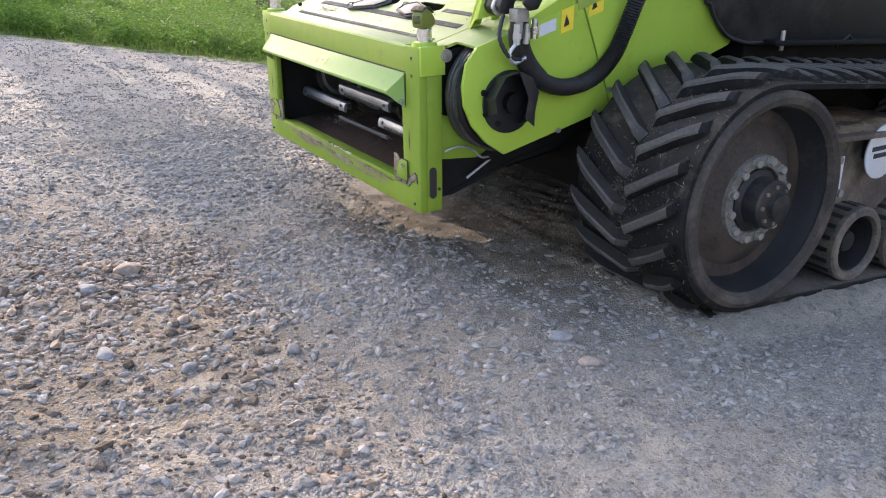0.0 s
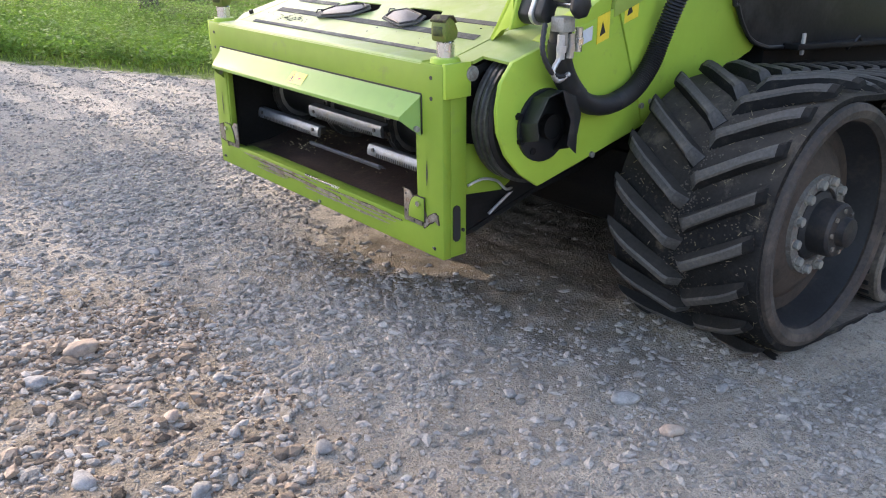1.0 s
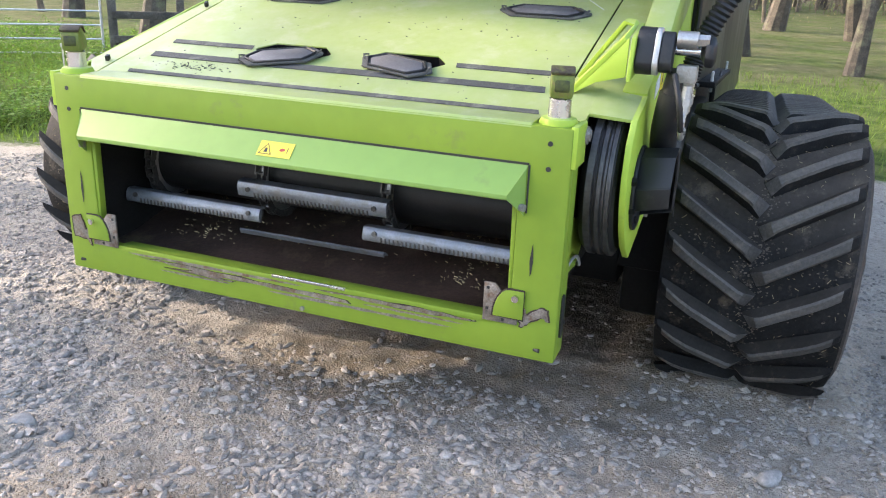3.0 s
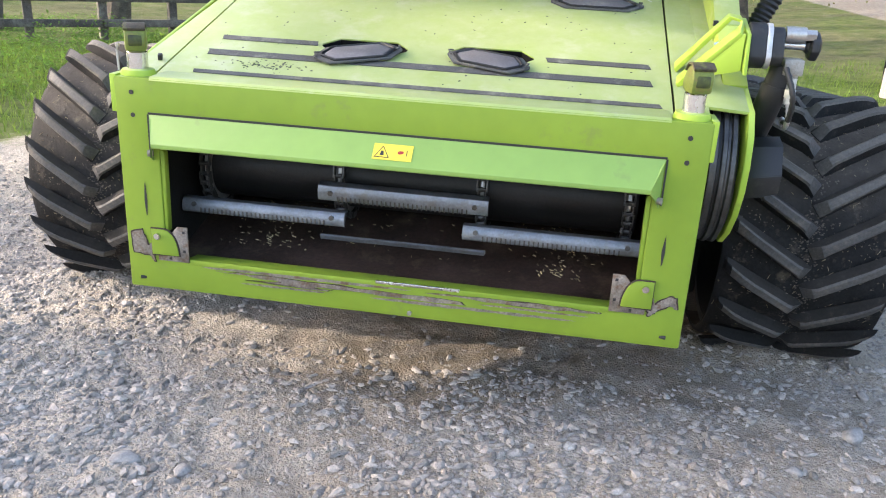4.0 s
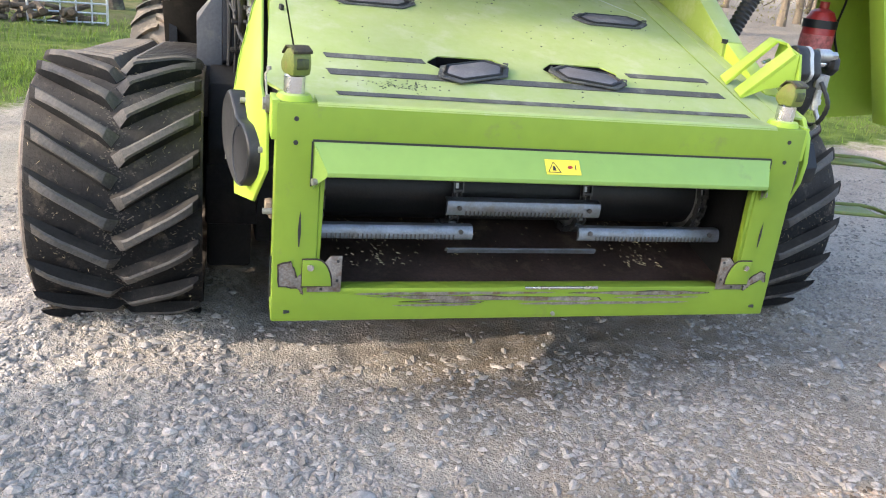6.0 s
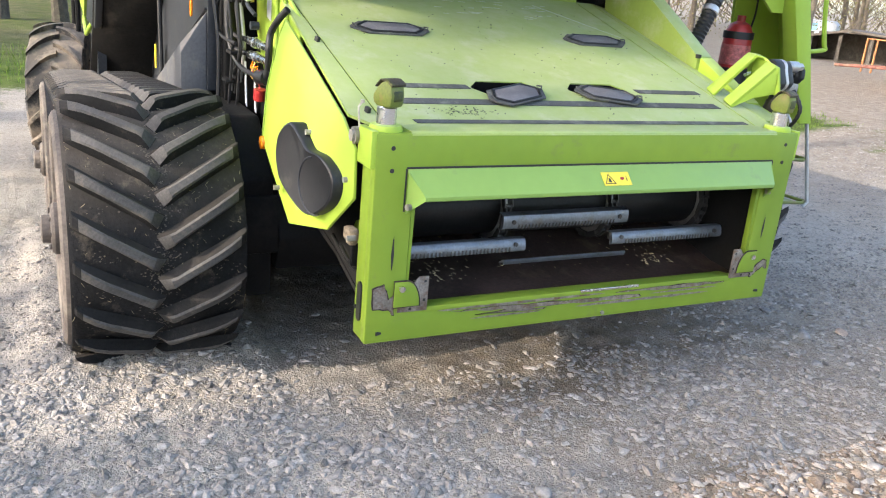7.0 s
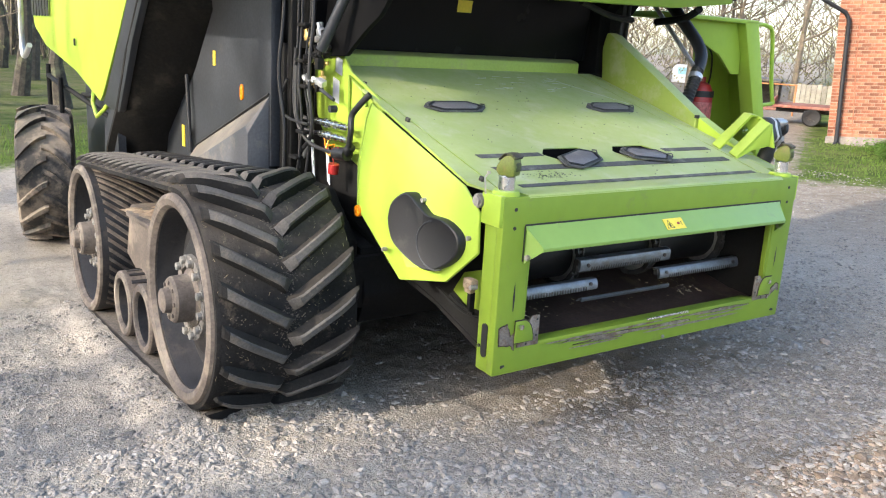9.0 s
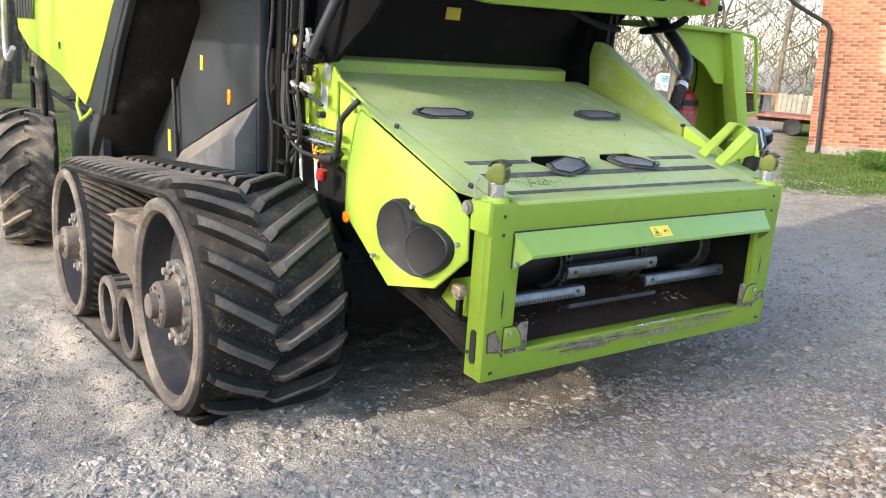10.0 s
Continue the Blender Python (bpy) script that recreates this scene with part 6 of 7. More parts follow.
def build_track(y_in, y_out, label, shift, rim_mat, disc_mat):
    out = 1 if y_out > y_in else -1
    mid, half = (y_in + y_out) / 2, abs(y_out - y_in) / 2
    base = track_path(WHEEL_1, RIM_R, WHEEL_2, RIM_R - 0.005, 0.06)
    g, k = G(), len(base)
    for (x, z), (dx, dz) in base:
        nx, nz = -dz, dx
        if (x - 4.3) * nx + (z - 0.15) * nz < 0:
            nx, nz = -nx, -nz
        for y, o in ((mid - half, 0.0), (mid - half, 0.024), (mid - half + 0.02, 0.032), (mid + half - 0.02, 0.032), (mid + half, 0.024), (mid + half, 0.0)):
            g.v.append((x + nx * o, y, z + nz * o))
    for i in range(k):
        for j in range(6):
            g.f.append((i * 6 + j, (i + 1) % k * 6 + j, (i + 1) % k * 6 + (j + 1) % 6, i * 6 + (j + 1) % 6))
    belt = part("track_belt", g, rubber, combine, label)
    for n, ((x, z), (dx, dz)) in enumerate(track_path(WHEEL_1, RIM_R + 0.032, WHEEL_2, RIM_R + 0.027, 0.0908, True, shift)):
        s = 1 if n % 2 else -1
        t = Vector((dx, 0, dz))
        nrm = Vector((-dz, 0, dx))
        if (x - 4.3) * nrm.x + (z - 0.15) * nrm.z < 0:
            nrm = -nrm
        rot = Matrix((t, nrm.cross(t), nrm)).transposed().to_4x4()
        ob = share("lug", LUGS[s if nrm.cross(t).y > 0 else -s], belt, Matrix.Translation((x, mid, z)) @ rot)
    # wheels
    for (cx, cz), nm in ((WHEEL_1, "drive_wheel"), (WHEEL_2, "idler_wheel")):
        c = (cx, y_out, cz)
        ax = (0, out, 0)
        r = RIM_R
        prof = [(r - 0.002, -0.66), (r - 0.002, -0.01), (r - 0.008, 0.012), (r - 0.03, 0.022), (r - 0.06, 0.016), (r - 0.072, -0.005), (r - 0.085, -0.09), (r - 0.11, -0.15), (0.36, -0.15), (0.25, -0.08), (0.16, -0.075), (0.0, -0.075), (0.0, -0.3), (0.3, -0.3), (r - 0.12, -0.25), (r - 0.05, -0.66)]
        wheel = part(nm, G().lathe(prof, c, ax, 72), wheel_dark, combine, "dark steel track wheel with a dusty rim")
        part("rim_band", G().lathe([(r - 0.001, 0.0), (r - 0.006, 0.016), (r - 0.03, 0.028), (r - 0.062, 0.02), (r - 0.078, -0.005), (r - 0.07, -0.03), (r - 0.03, -0.02)], c, ax, 72), rim_mat, wheel, "dusty rusty wheel rim")
        part("wheel_disc", G().lathe([(0.16, -0.072), (0.25, -0.076), (0.36, -0.146), (0.42, -0.146)], c, ax, 72, closed=False), disc_mat, wheel, "rust-stained wheel disc")
        part("bolt_ring", G().lathe([(0.165, -0.08), (0.165, -0.056), (0.216, -0.056), (0.222, -0.08)], c, ax, 48), ring_grey, wheel, "pale dusty bolt ring")
        for i in range(12):
            a = math.radians(30 * i + 12)
            p = Vector((cx + 0.193 * math.cos(a), y_out - out * 0.057, cz + 0.193 * math.sin(a)))
            share("wheel_bolt", BOLT, wheel, Matrix.Translation(p) @ (Matrix.Identity(4) if out > 0 else pose(0, 0, 0, 180, 0, 0)))
        hub = [(0.15, -0.08), (0.148, -0.06), (0.122, -0.045), (0.118, 0.035), (0.108, 0.048), (0.066, 0.052), (0.062, 0.085), (0.05, 0.092), (0.0, 0.092)]
        part("hub", G().lathe(hub, c, ax, 40, closed=False), wheel_dark if nm == "drive_wheel" and out < 0 else wheel_rust, wheel, "dusty protruding hub")
        for i in range(8):
            a = math.radians(45 * i)
            p = Vector((cx + 0.09 * math.cos(a), y_out + out * 0.045, cz + 0.09 * math.sin(a)))
            part("hub_bolt", G().cyl(p, p + Vector((0, out * 0.012, 0)), 0.011, 6), wheel_rust, wheel)
    # ribbed rubber of the rear wheel seen between the wheels
    cx, cz = WHEEL_2
    for i in range(22):
        a0 = math.radians(75 + 150 * i / 21)
        g = G()
        n = 7
        for j in range(n):
            a = a0 + 0.95 * j / (n - 1)
            y = y_out - out * (0.04 + 0.62 * j / (n - 1))
            for da, rr_ in ((-0.034, RIM_R - 0.012), (-0.024, RIM_R + 0.012), (0.024, RIM_R + 0.012), (0.034, RIM_R - 0.012)):
                g.v.append((cx + rr_ * math.cos(a + da), y, cz + rr_ * math.sin(a + da)))
        for j in range(n - 1):
            for q in range(3):
                g.f.append((j * 4 + q, j * 4 + q + 1, j * 4 + 5 + q, j * 4 + 4 + q))
        part("wheel_rib", g, wheel_rust, combine, "dusty slanted wheel rib")
    # dusty inside of the lower belt
    low = lambda x: WHEEL_1[1] - RIM_R + (WHEEL_2[1] - WHEEL_1[1]) * (x - WHEEL_1[0]) / (WHEEL_2[0] - WHEEL_1[0]) + 0.006
    part("belt_inside", G().add([(3.3, y_in, low(3.3)), (5.45, y_in, low(5.45)), (5.45, y_out - out * 0.004, low(5.45)), (3.3, y_out - out * 0.004, low(3.3))], [(0, 1, 2, 3)]), belt_dust, belt, "dusty inner face of the belt")
    # road rollers
    for x in (4.10, 4.58):
        z = -0.081 - 0.0912 * x + 0.0039 * mid + 0.085 + 0.215
        prof = [(0.0, -0.3), (0.20, -0.3), (0.212, -0.28), (0.212, -0.012), (0.202, 0.0), (0.168, 0.0), (0.160, -0.012), (0.154, -0.17), (0.0, -0.175)]
        roll = part("road_roller", G().lathe(prof, (x, y_out - out * 0.02, z), (0, out, 0), 44, closed=False), wheel_rust, combine, "dusty hollow road roller")
        part("roller_bore", G().lathe([(0.153, -0.02), (0.146, -0.155), (0.0, -0.158)], (x, y_out - out * 0.02, z), (0, out, 0), 40, closed=False), wheel_dark, roll, "dark hollow of the roller")
        part("roller_boss", G().lathe([(0.0, -0.06), (0.055, -0.06), (0.06, -0.075), (0.06, -0.165)], (x, y_out - out * 0.02, z), (0, out, 0), 24, closed=False), wheel_dark, roll)
        for i in range(20):
            a = 2 * math.pi * i / 20
            m = pose(x + 0.212 * math.cos(a), y_out - out * 0.16, z + 0.212 * math.sin(a), 0, -math.degrees(a), 0)
            part("roller_notch", G().box(-0.003, 0.004, -0.10, 0.10, -0.012, 0.012, m), wheel_dark, roll)
    # bogie frame with dried soil on it
    frame_part = part("bogie_frame", G().prism([(3.65, 0.05), (3.78, 0.45), (3.95, 0.50), (4.85, 0.42), (4.98, 0.05), (4.6, -0.05), (4.1, -0.02)], "y", mid - 0.2, mid + 0.2 if out > 0 else mid + 0.2), wheel_rust, combine, "dusty steel bogie frame", bevel=0.02)
    part("frame_shelf", shell([(3.72, y_out - out * 0.02, 0.50), (4.55, y_out - out * 0.06, 0.44), (4.75, mid - out * 0.3, 0.44), (3.72, mid - out * 0.3, 0.52)], [(0, 1, 2, 3)], (0, 0, -0.03)), wheel_rust, frame_part, bevel=0.006)
    soil = G()
    rng = random.Random(5)
    nn = 22
    for j in range(nn):
        for i in range(nn):
            x = 3.78 + 0.9 * i / (nn - 1)
            y = mid + out * (-0.28 + 0.58 * j / (nn - 1))
            edge = min(i, nn - 1 - i, j, nn - 1 - j) / 4
            soil.v.append((x, y, 0.495 - 0.075 * (x - 3.72) + min(1, edge) * (0.025 + 0.03 * noise.noise((x * 9, y * 9, 1)))))
    soil.f = [(j * nn + i, j * nn + i + 1, (j + 1) * nn + i + 1, (j + 1) * nn + i) for j in range(nn - 1) for i in range(nn - 1)]
    part("soil_crust", soil, mud, frame_part, "dried brown soil on the frame")
    for bx_, bz_ in ((3.78, 0.38), (3.83, 0.2)):
        part("frame_bolt", G().cyl((bx_, y_out - out * 0.03, bz_), (bx_, y_out, bz_), 0.022, 8), bolt_grey, frame_part)
    part("label_plate", G().box(3.80, 3.95, y_out - out * 0.095, y_out - out * 0.09, 0.16, 0.36), white_label, frame_part, "pale label plate")
    if out < 0:
        part("emblem_disc", G().cyl((4.243, y_out - out * 0.075, 0.35), (4.243, y_out - out * 0.065, 0.35), 0.15, 36), white_label, frame_part, "round pale emblem plate", bevel=0.002)
        part("emblem_print", G().box(4.14, 4.35, y_out - out * 0.062, y_out - out * 0.0645, 0.36, 0.385).box(4.16, 4.33, y_out - out * 0.062, y_out - out * 0.0645, 0.32, 0.345), body_grey, frame_part, "grey printed bars")
        part("emblem_post", G().box(4.20, 4.29, y_out - out * 0.3, y_out - out * 0.076, 0.30, 0.40), wheel_dark, frame_part)
    # straw and soil caught between the lugs
    bits, clods = G(), G()
    pts = track_path(WHEEL_1, RIM_R + 0.034, WHEEL_2, RIM_R + 0.03, 0.004)
    for _ in range(1300):
        (x, z), (dx, dz) = rng.choice(pts)
        if x > 4.2 and rng.random() < 0.6:
            continue
        y = mid + rng.uniform(-half, half)
        nx, nz = -dz, dx
        if (x - 4.3) * nx + (z - 0.15) * nz < 0:
            nx, nz = -nx, -nz
        p = Vector((x + nx * 0.004, y, z + nz * 0.004))
        d = Vector((rng.uniform(-1, 1) * dx + nx * rng.uniform(0, 0.3), rng.uniform(-1, 1), rng.uniform(-1, 1) * dz + nz * rng.uniform(0, 0.3))).normalized() * rng.uniform(0.003, 0.012)
        bits.tube([p - d, p + d], rng.uniform(0.0006, 0.0013), 3, caps=False)
    tagged(part("straw_bits", bits, straw, belt, "bits of straw caught in the tread", smooth=False), kind="stuff")
    for n, ((x, z), (dx, dz)) in enumerate(track_path(WHEEL_1, RIM_R + 0.031, WHEEL_2, RIM_R + 0.027, 0.0908, True, shift)):
        nx, nz = -dz, dx
        if (x - 4.3) * nx + (z - 0.15) * nz < 0:
            nx, nz = -nx, -nz
        s = 1 if n % 2 else -1
        heavy = rng.random() ** 1.5
        for _k in range(int(40 + 110 * heavy)):
            u, w = rng.gauss(0.04, 0.026), s * rng.gauss(-0.005, 0.034)
            if rng.random() < 0.35:
                u, w = rng.gauss(0.06, 0.03), s * rng.uniform(0.0, 0.33)
            q = Vector((x + dx * u, mid + w, z + dz * u))
            h = rng.uniform(0.0015, 0.0055)
            vs, fs = CLOD
            clods.add([(q.x + (a * dx + c * nx * 0.5) * h, q.y + b * h * 1.2, q.z + (a * dz + c * nz * 0.5) * h) for a, b, c in vs], fs)
    tagged(part("caked_soil", clods, caked, belt, "dried soil caked between the lugs"), kind="stuff")


CLOD = pebble_shape(random.Random(1), 1)
CLOD = (CLOD[0].tolist(), [tuple(f) for f in CLOD[1].tolist()])
ring_grey = material("dusty_bolt_ring", (0.2, 0.185, 0.165), rough=0.75, metal=0.2, vary=0.25, scale=14, fine=90, bump=0.15, dirt=(0.11, 0.085, 0.065), dirt_amount=0.45, dirt_scale=14)
# Rusty rim colour darkened for the track on the shaded side.
rim_brown_shaded = material("brown_shaded_wheel_rim", (0.05, 0.04, 0.034), rough=0.75, metal=0.05, vary=0.25, scale=5, fine=60, bump=0.2, dirt=(0.13, 0.10, 0.078), dirt_amount=0.4, dirt_scale=4)
disc_brown = material("rusty_wheel_disc", (0.046, 0.034, 0.027), rough=0.7, metal=0.1, vary=0.35, scale=4, fine=50, bump=0.15, dirt=(0.085, 0.06, 0.044), dirt_amount=0.4, dirt_scale=3)
build_track(5.645, 6.355, "black rubber track belt, dusty", 0.0226, wheel_rust, wheel_dark)
build_track(3.095, 2.385, "black rubber track belt, dusty", 0.166, rim_brown_shaded, disc_brown)

# rear steering wheel
ty, tx = 6.1, 8.74
STEER = Euler((0, 0, radians(-11))).to_matrix()
tz = ground_z(tx, ty) + 0.70
prof = [(0.36, -0.25), (0.48, -0.27), (0.60, -0.265), (0.65, -0.24), (0.662, -0.12), (0.665, 0.0), (0.662, 0.12), (0.65, 0.24), (0.60, 0.265), (0.48, 0.27), (0.36, 0.25)]
tyre = part("rear_tyre", G().lathe(prof, (tx, ty, tz), STEER @ Vector((0, 1, 0)), 56), tyre_rubber, combine, "dusty rear tractor tyre with curved lugs")
part("rear_rim", G().lathe([(0.38, -0.24), (0.38, 0.24), (0.34, 0.2), (0.32, 0.05), (0.15, 0.02), (0.0, 0.02), (0.0, -0.02), (0.32, -0.05), (0.34, -0.2)], (tx, ty, tz), STEER @ Vector((0, 1, 0)), 40), wheel_rust, tyre)
for i in range(34):
    s = 1 if i % 2 else -1
    a0 = 2 * math.pi * i / 34
    g = G()
    for j in range(7):
        t = j / 6
        a = a0 + 0.34 * t ** 1.5
        y = s * (-0.02 + 0.275 * t)
        for da, r in ((-0.052, 0.64 - 0.05 * t * t), (-0.036, 0.715 - 0.045 * t ** 3), (0.036, 0.715 - 0.045 * t ** 3), (0.052, 0.64 - 0.05 * t * t)):
            g.v.append(Vector((tx, ty, tz)) + STEER @ Vector((r * math.cos(a + da), y, r * math.sin(a + da))))
    for j in range(6):
        for q in range(3):
            g.f.append((j * 4 + q, j * 4 + q + 1, j * 4 + 5 + q, j * 4 + 4 + q))
    g.f += [(0, 1, 2, 3), (27, 26, 25, 24)]
    part("tyre_lug", g, tyre_rubber, tyre)


# ---- trees ----
bark = material("grey_brown_bark", (0.085, 0.07, 0.053), rough=0.95, vary=0.3, scale=4, fine=30, bump=0.8, detail_bump=14, dirt=(0.16, 0.17, 0.09), dirt_amount=0.35, dirt_scale=2, piece=0.2)
twig_mat = material("thin_twigs", (0.165, 0.132, 0.094), rough=0.9, vary=0.2, scale=3, fine=20, bump=0.0, piece=0.2)


def leaf_material(name, a, b):
    m = material(name, a, rough=0.7, vary=0.25, scale=1.2, fine=12, bump=0.0, island=0.45, spec=0.3, dirt=b, dirt_amount=0.4, dirt_scale=0.8)
    nt = m.node_tree
    tr = nt.nodes.new("ShaderNodeBsdfTranslucent")
    tr.inputs["Color"].default_value = (a[0] * 1.3, a[1] * 1.3, a[2], 1)
    mx = nt.nodes.new("ShaderNodeMixShader")
    mx.inputs[0].default_value = 0.45
    nt.links.new(nt.nodes["Principled BSDF"].outputs[0], mx.inputs[1])
    nt.links.new(tr.outputs[0], mx.inputs[2])
    nt.links.new(mx.outputs[0], nt.nodes["Material Output"].inputs[0])
    return m


bud_leaf = leaf_material("spring_leaf", (0.20, 0.18, 0.085), (0.23, 0.19, 0.115))
bush_leaf = leaf_material("undergrowth_leaf", (0.105, 0.195, 0.035), (0.19, 0.25, 0.065))
# Brighter leaf green puts sunlit highlights into the bank.
nettle_leaf_lit = leaf_material("nettle_leaf_lit", (0.155, 0.265, 0.05), (0.25, 0.32, 0.085))
grass_leaf = leaf_material("grass_blade", (0.12, 0.19, 0.035), (0.22, 0.23, 0.08))


def build_tree(name, seed, height, girth, leaves, label, spread=0.34, first=0.3, x=0.0, y=-500.0, forks=(6, 6, 4), sway=0.012):
    rng = random.Random(seed)
    base = base_of(name, x, y, 0.0, label, "tree", "trees of the wood")
    trunk, twigs, crown = G(), G(), G()
    bend = [Vector((0, 0, 0))]
    for i in range(9):
        bend.append(bend[-1] + Vector((rng.gauss(0, sway * height), rng.gauss(0, sway * height), height / 9)))
    o = Vector((x, y, 0))
    trunk.tube([o + p for p in bend], [girth * (1.35 if i == 0 else 1) * (1 - 0.085 * i) for i in range(10)], 10)

    def limb(start, way, length, r, depth):
        pts, p, d = [start], start.copy(), way.copy()
        n = 5 if depth < 2 else 3
        for _ in range(n):
            d = (d + Vector((rng.gauss(0, 0.2), rng.gauss(0, 0.2), rng.gauss(0.08, 0.12)))).normalized()
            p = p + d * length / n
            pts.append(p.copy())
        rs = [r * (1 - 0.85 * i / n) for i in range(n + 1)]
        (trunk if depth < 2 else twigs).tube(pts, rs, (6, 5, 3, 3)[depth], caps=False)
        if depth < 3:
            for _ in range(forks[depth]):
                k = rng.uniform(0.25, 1.0) * n
                i = min(int(k), n - 1)
                q = pts[i].lerp(pts[i + 1], k - i)
                side = (d + Vector((rng.gauss(0, 0.7), rng.gauss(0, 0.7), rng.gauss(0.1, 0.5)))).normalized()
                limb(q, side, length * rng.uniform(0.35, 0.6), max(0.005, r * 0.45), depth + 1)
        else:
            for _ in range(leaves):
                c = pts[-1] + Vector((rng.gauss(0, 0.22), rng.gauss(0, 0.22), rng.gauss(0, 0.18)))
                u = Vector((rng.gauss(0, 1), rng.gauss(0, 1), rng.gauss(0, 1))).normalized() * rng.uniform(0.014, 0.03)
                w = u.orthogonal().normalized() * rng.uniform(0.008, 0.018)
                crown.add([c - u, c + w, c + u, c - w], [(0, 1, 2, 3)])

    for i in range(9):
        t = first + (0.97 - first) * i / 8
        k = t * 9
        q = bend[int(k)].lerp(bend[min(int(k) + 1, 9)], k - int(k))
        a = rng.uniform(0, 6.28)
        limb(o + q, Vector((math.cos(a), math.sin(a), rng.uniform(0.2, 0.9))).normalized(), height * spread * (1.1 - 0.6 * t) * rng.uniform(0.7, 1.2), girth * 0.42 * (1.1 - 0.7 * t), 0)
    part("trunk", trunk, twig_mat if leaves else bark, base, "grey-brown trunk and limbs")
    part("crown", twigs, twig_mat, base, "bare thin twigs")
    if leaves:
        part("leaves", crown, bud_leaf, base, "sparse young leaves", smooth=False)
    return base


# the wood: five kinds grown once, then set out; the first, out of view, stand where their shadows cross the yard
KINDS = [build_tree("tree", 11, 15.0, 0.30, 0, "tall bare tree at the edge of the wood", 0.26, 0.42, -1.3, 24.0, (5, 4, 3)),
         build_tree("tree", 12, 16.0, 0.22, 0, "slim bare tree in the wood", 0.24, 0.4, 1.75, 27.5, (5, 4, 3)),
         build_tree("tree", 13, 14.0, 0.23, 0, "leaning bare tree in the wood", 0.28, 0.38, 3.6, 24.5, (5, 4, 3)),
         build_tree("tree", 14, 11.0, 0.075, 7, "young tree with fresh pale leaves", 0.36, 0.2, 20.5, -6.5),
         build_tree("tree", 15, 12.0, 0.14, 8, "spreading old tree with fresh pale leaves", 0.46, 0.22, 25.0, -23.5)]
# Unseen straight trunk, added with one copy for a solid shade band.
KINDS.append(build_tree("tree", 16, 15.5, 0.54, 0, "thick bare tree out of view, added to shade the yard", 0.24, 0.66, 1.04, 25.5, (5, 4, 3), 0.002))
for ob in KINDS:
    ob.location.z = ground_z(ob.location.x, ob.location.y)
rng = random.Random(21)
spots = [(0.66, 23.8, 5, 0.96), (-1.9, 27.0, 1, 1.0), (-3.0, 23.0, 2, 1.0), (6.4, 28.5, 1, 1.0), (8.1, 22.7, 2, 0.9), (10.5, 26.0, 0, 1.0), (-6.5, 29.0, 1, 1.0),
         (22.6, -0.3, 0, 0.7), (20.2, 1.0, 1, 0.8), (23.0, 3.5, 2, 0.8), (24.0, 5.5, 1, 0.8), (26.0, 7.0, 2, 0.9), (27.0, 4.0, 1, 0.9), (20.0, -3.6, 1, 0.9), (15.0, 16.0, 2, 1.0), (18.8, 11.5, 1, 0.8), (19.6, 9.8, 1, 0.7), (21.4, 8.0, 2, 0.7), (21.5, 12.5, 0, 0.8), (17.5, 14.5, 1, 1.0),
         (28.0, -11.5, 4, 1.0), (31.0, -14.0, 4, 0.9), (22.0, -27.0, 4, 1.0), (28.0, -27.0, 4, 1.0), (17.5, -27.5, 4, 0.9), (33.0, -20.0, 4, 1.1), (31.0, -33.0, 4, 1.1), (30.0, -17.0, 4, 1.1)]
for i in range(74):
    a = rng.uniform(-1.12, 1.5)
    d = rng.uniform(24, 60)
    x, y = 2 + d * math.cos(a), 5 + d * math.sin(a)
    if y < -12 and x < 17:
        continue
    if a < -0.75 and d < 36:
        continue
    if a > 1.05:
        continue
    spots.append((x, y, rng.choice((4, 4, 4) if a < -0.3 else (0, 1, 2, 3, 1, 2, 4) if a < 0 else (0, 1, 2, 0, 1, 2, 3)), rng.uniform(0.8, 1.2)))
# One more tree out of view, for partial shade beside the left track.
spots.append((2.45, 25.0, 2, 1.0))
for x, y, k, s in spots:
    ob = KINDS[k]
    copy = copy_thing(ob, pose(x, y, ground_z(x, y) - 0.05, 0, 0, rng.uniform(0, 360)) @ Matrix.Diagonal((s, s, s, 1)))


def far_woods():
    """The tangle of far trunks, twigs and scrub that closes the view."""
    rng = random.Random(8)
    g = G()
    for _ in range(10500):
        # The arc from 1.75 on is unseen, added to darken what panels reflect.
        a = rng.uniform(-1.25, 1.75) if rng.random() < 0.7 else rng.uniform(1.75, 5.03)
        d = rng.uniform(48, 85)
        x, y = 2 + d * math.cos(a), 5 + d * math.sin(a)
        right = a < -0.2
        h = rng.uniform(1.5, 7 if right else 8) if right or rng.random() < 0.75 else rng.uniform(8, 13)
        r = rng.uniform(0.014, 0.036) * (1.5 if right else 1.0) if h < 8 else rng.uniform(0.08, 0.16)
        p = Vector((x, y, ground_z(x, y) + (rng.uniform(0, 5) if right else 0)))
        sway = 0.55 if right else 0.16
        q = p + Vector((rng.gauss(0, sway * h), rng.gauss(0, sway * h), h * (0.7 if right else 1)))
        g.tube([p, p.lerp(q, 0.5) + Vector((rng.gauss(0, 0.3), rng.gauss(0, 0.3), 0)), q], [r, r * 0.7, r * 0.2], 3, caps=False)
    me = mesh_of("far_woods", g, twig_mat, smooth=False)
    return tagged(new("far_woods", me), "distant bare woodland of thin trunks and scrub", "woods", kind="stuff")


far_woods()


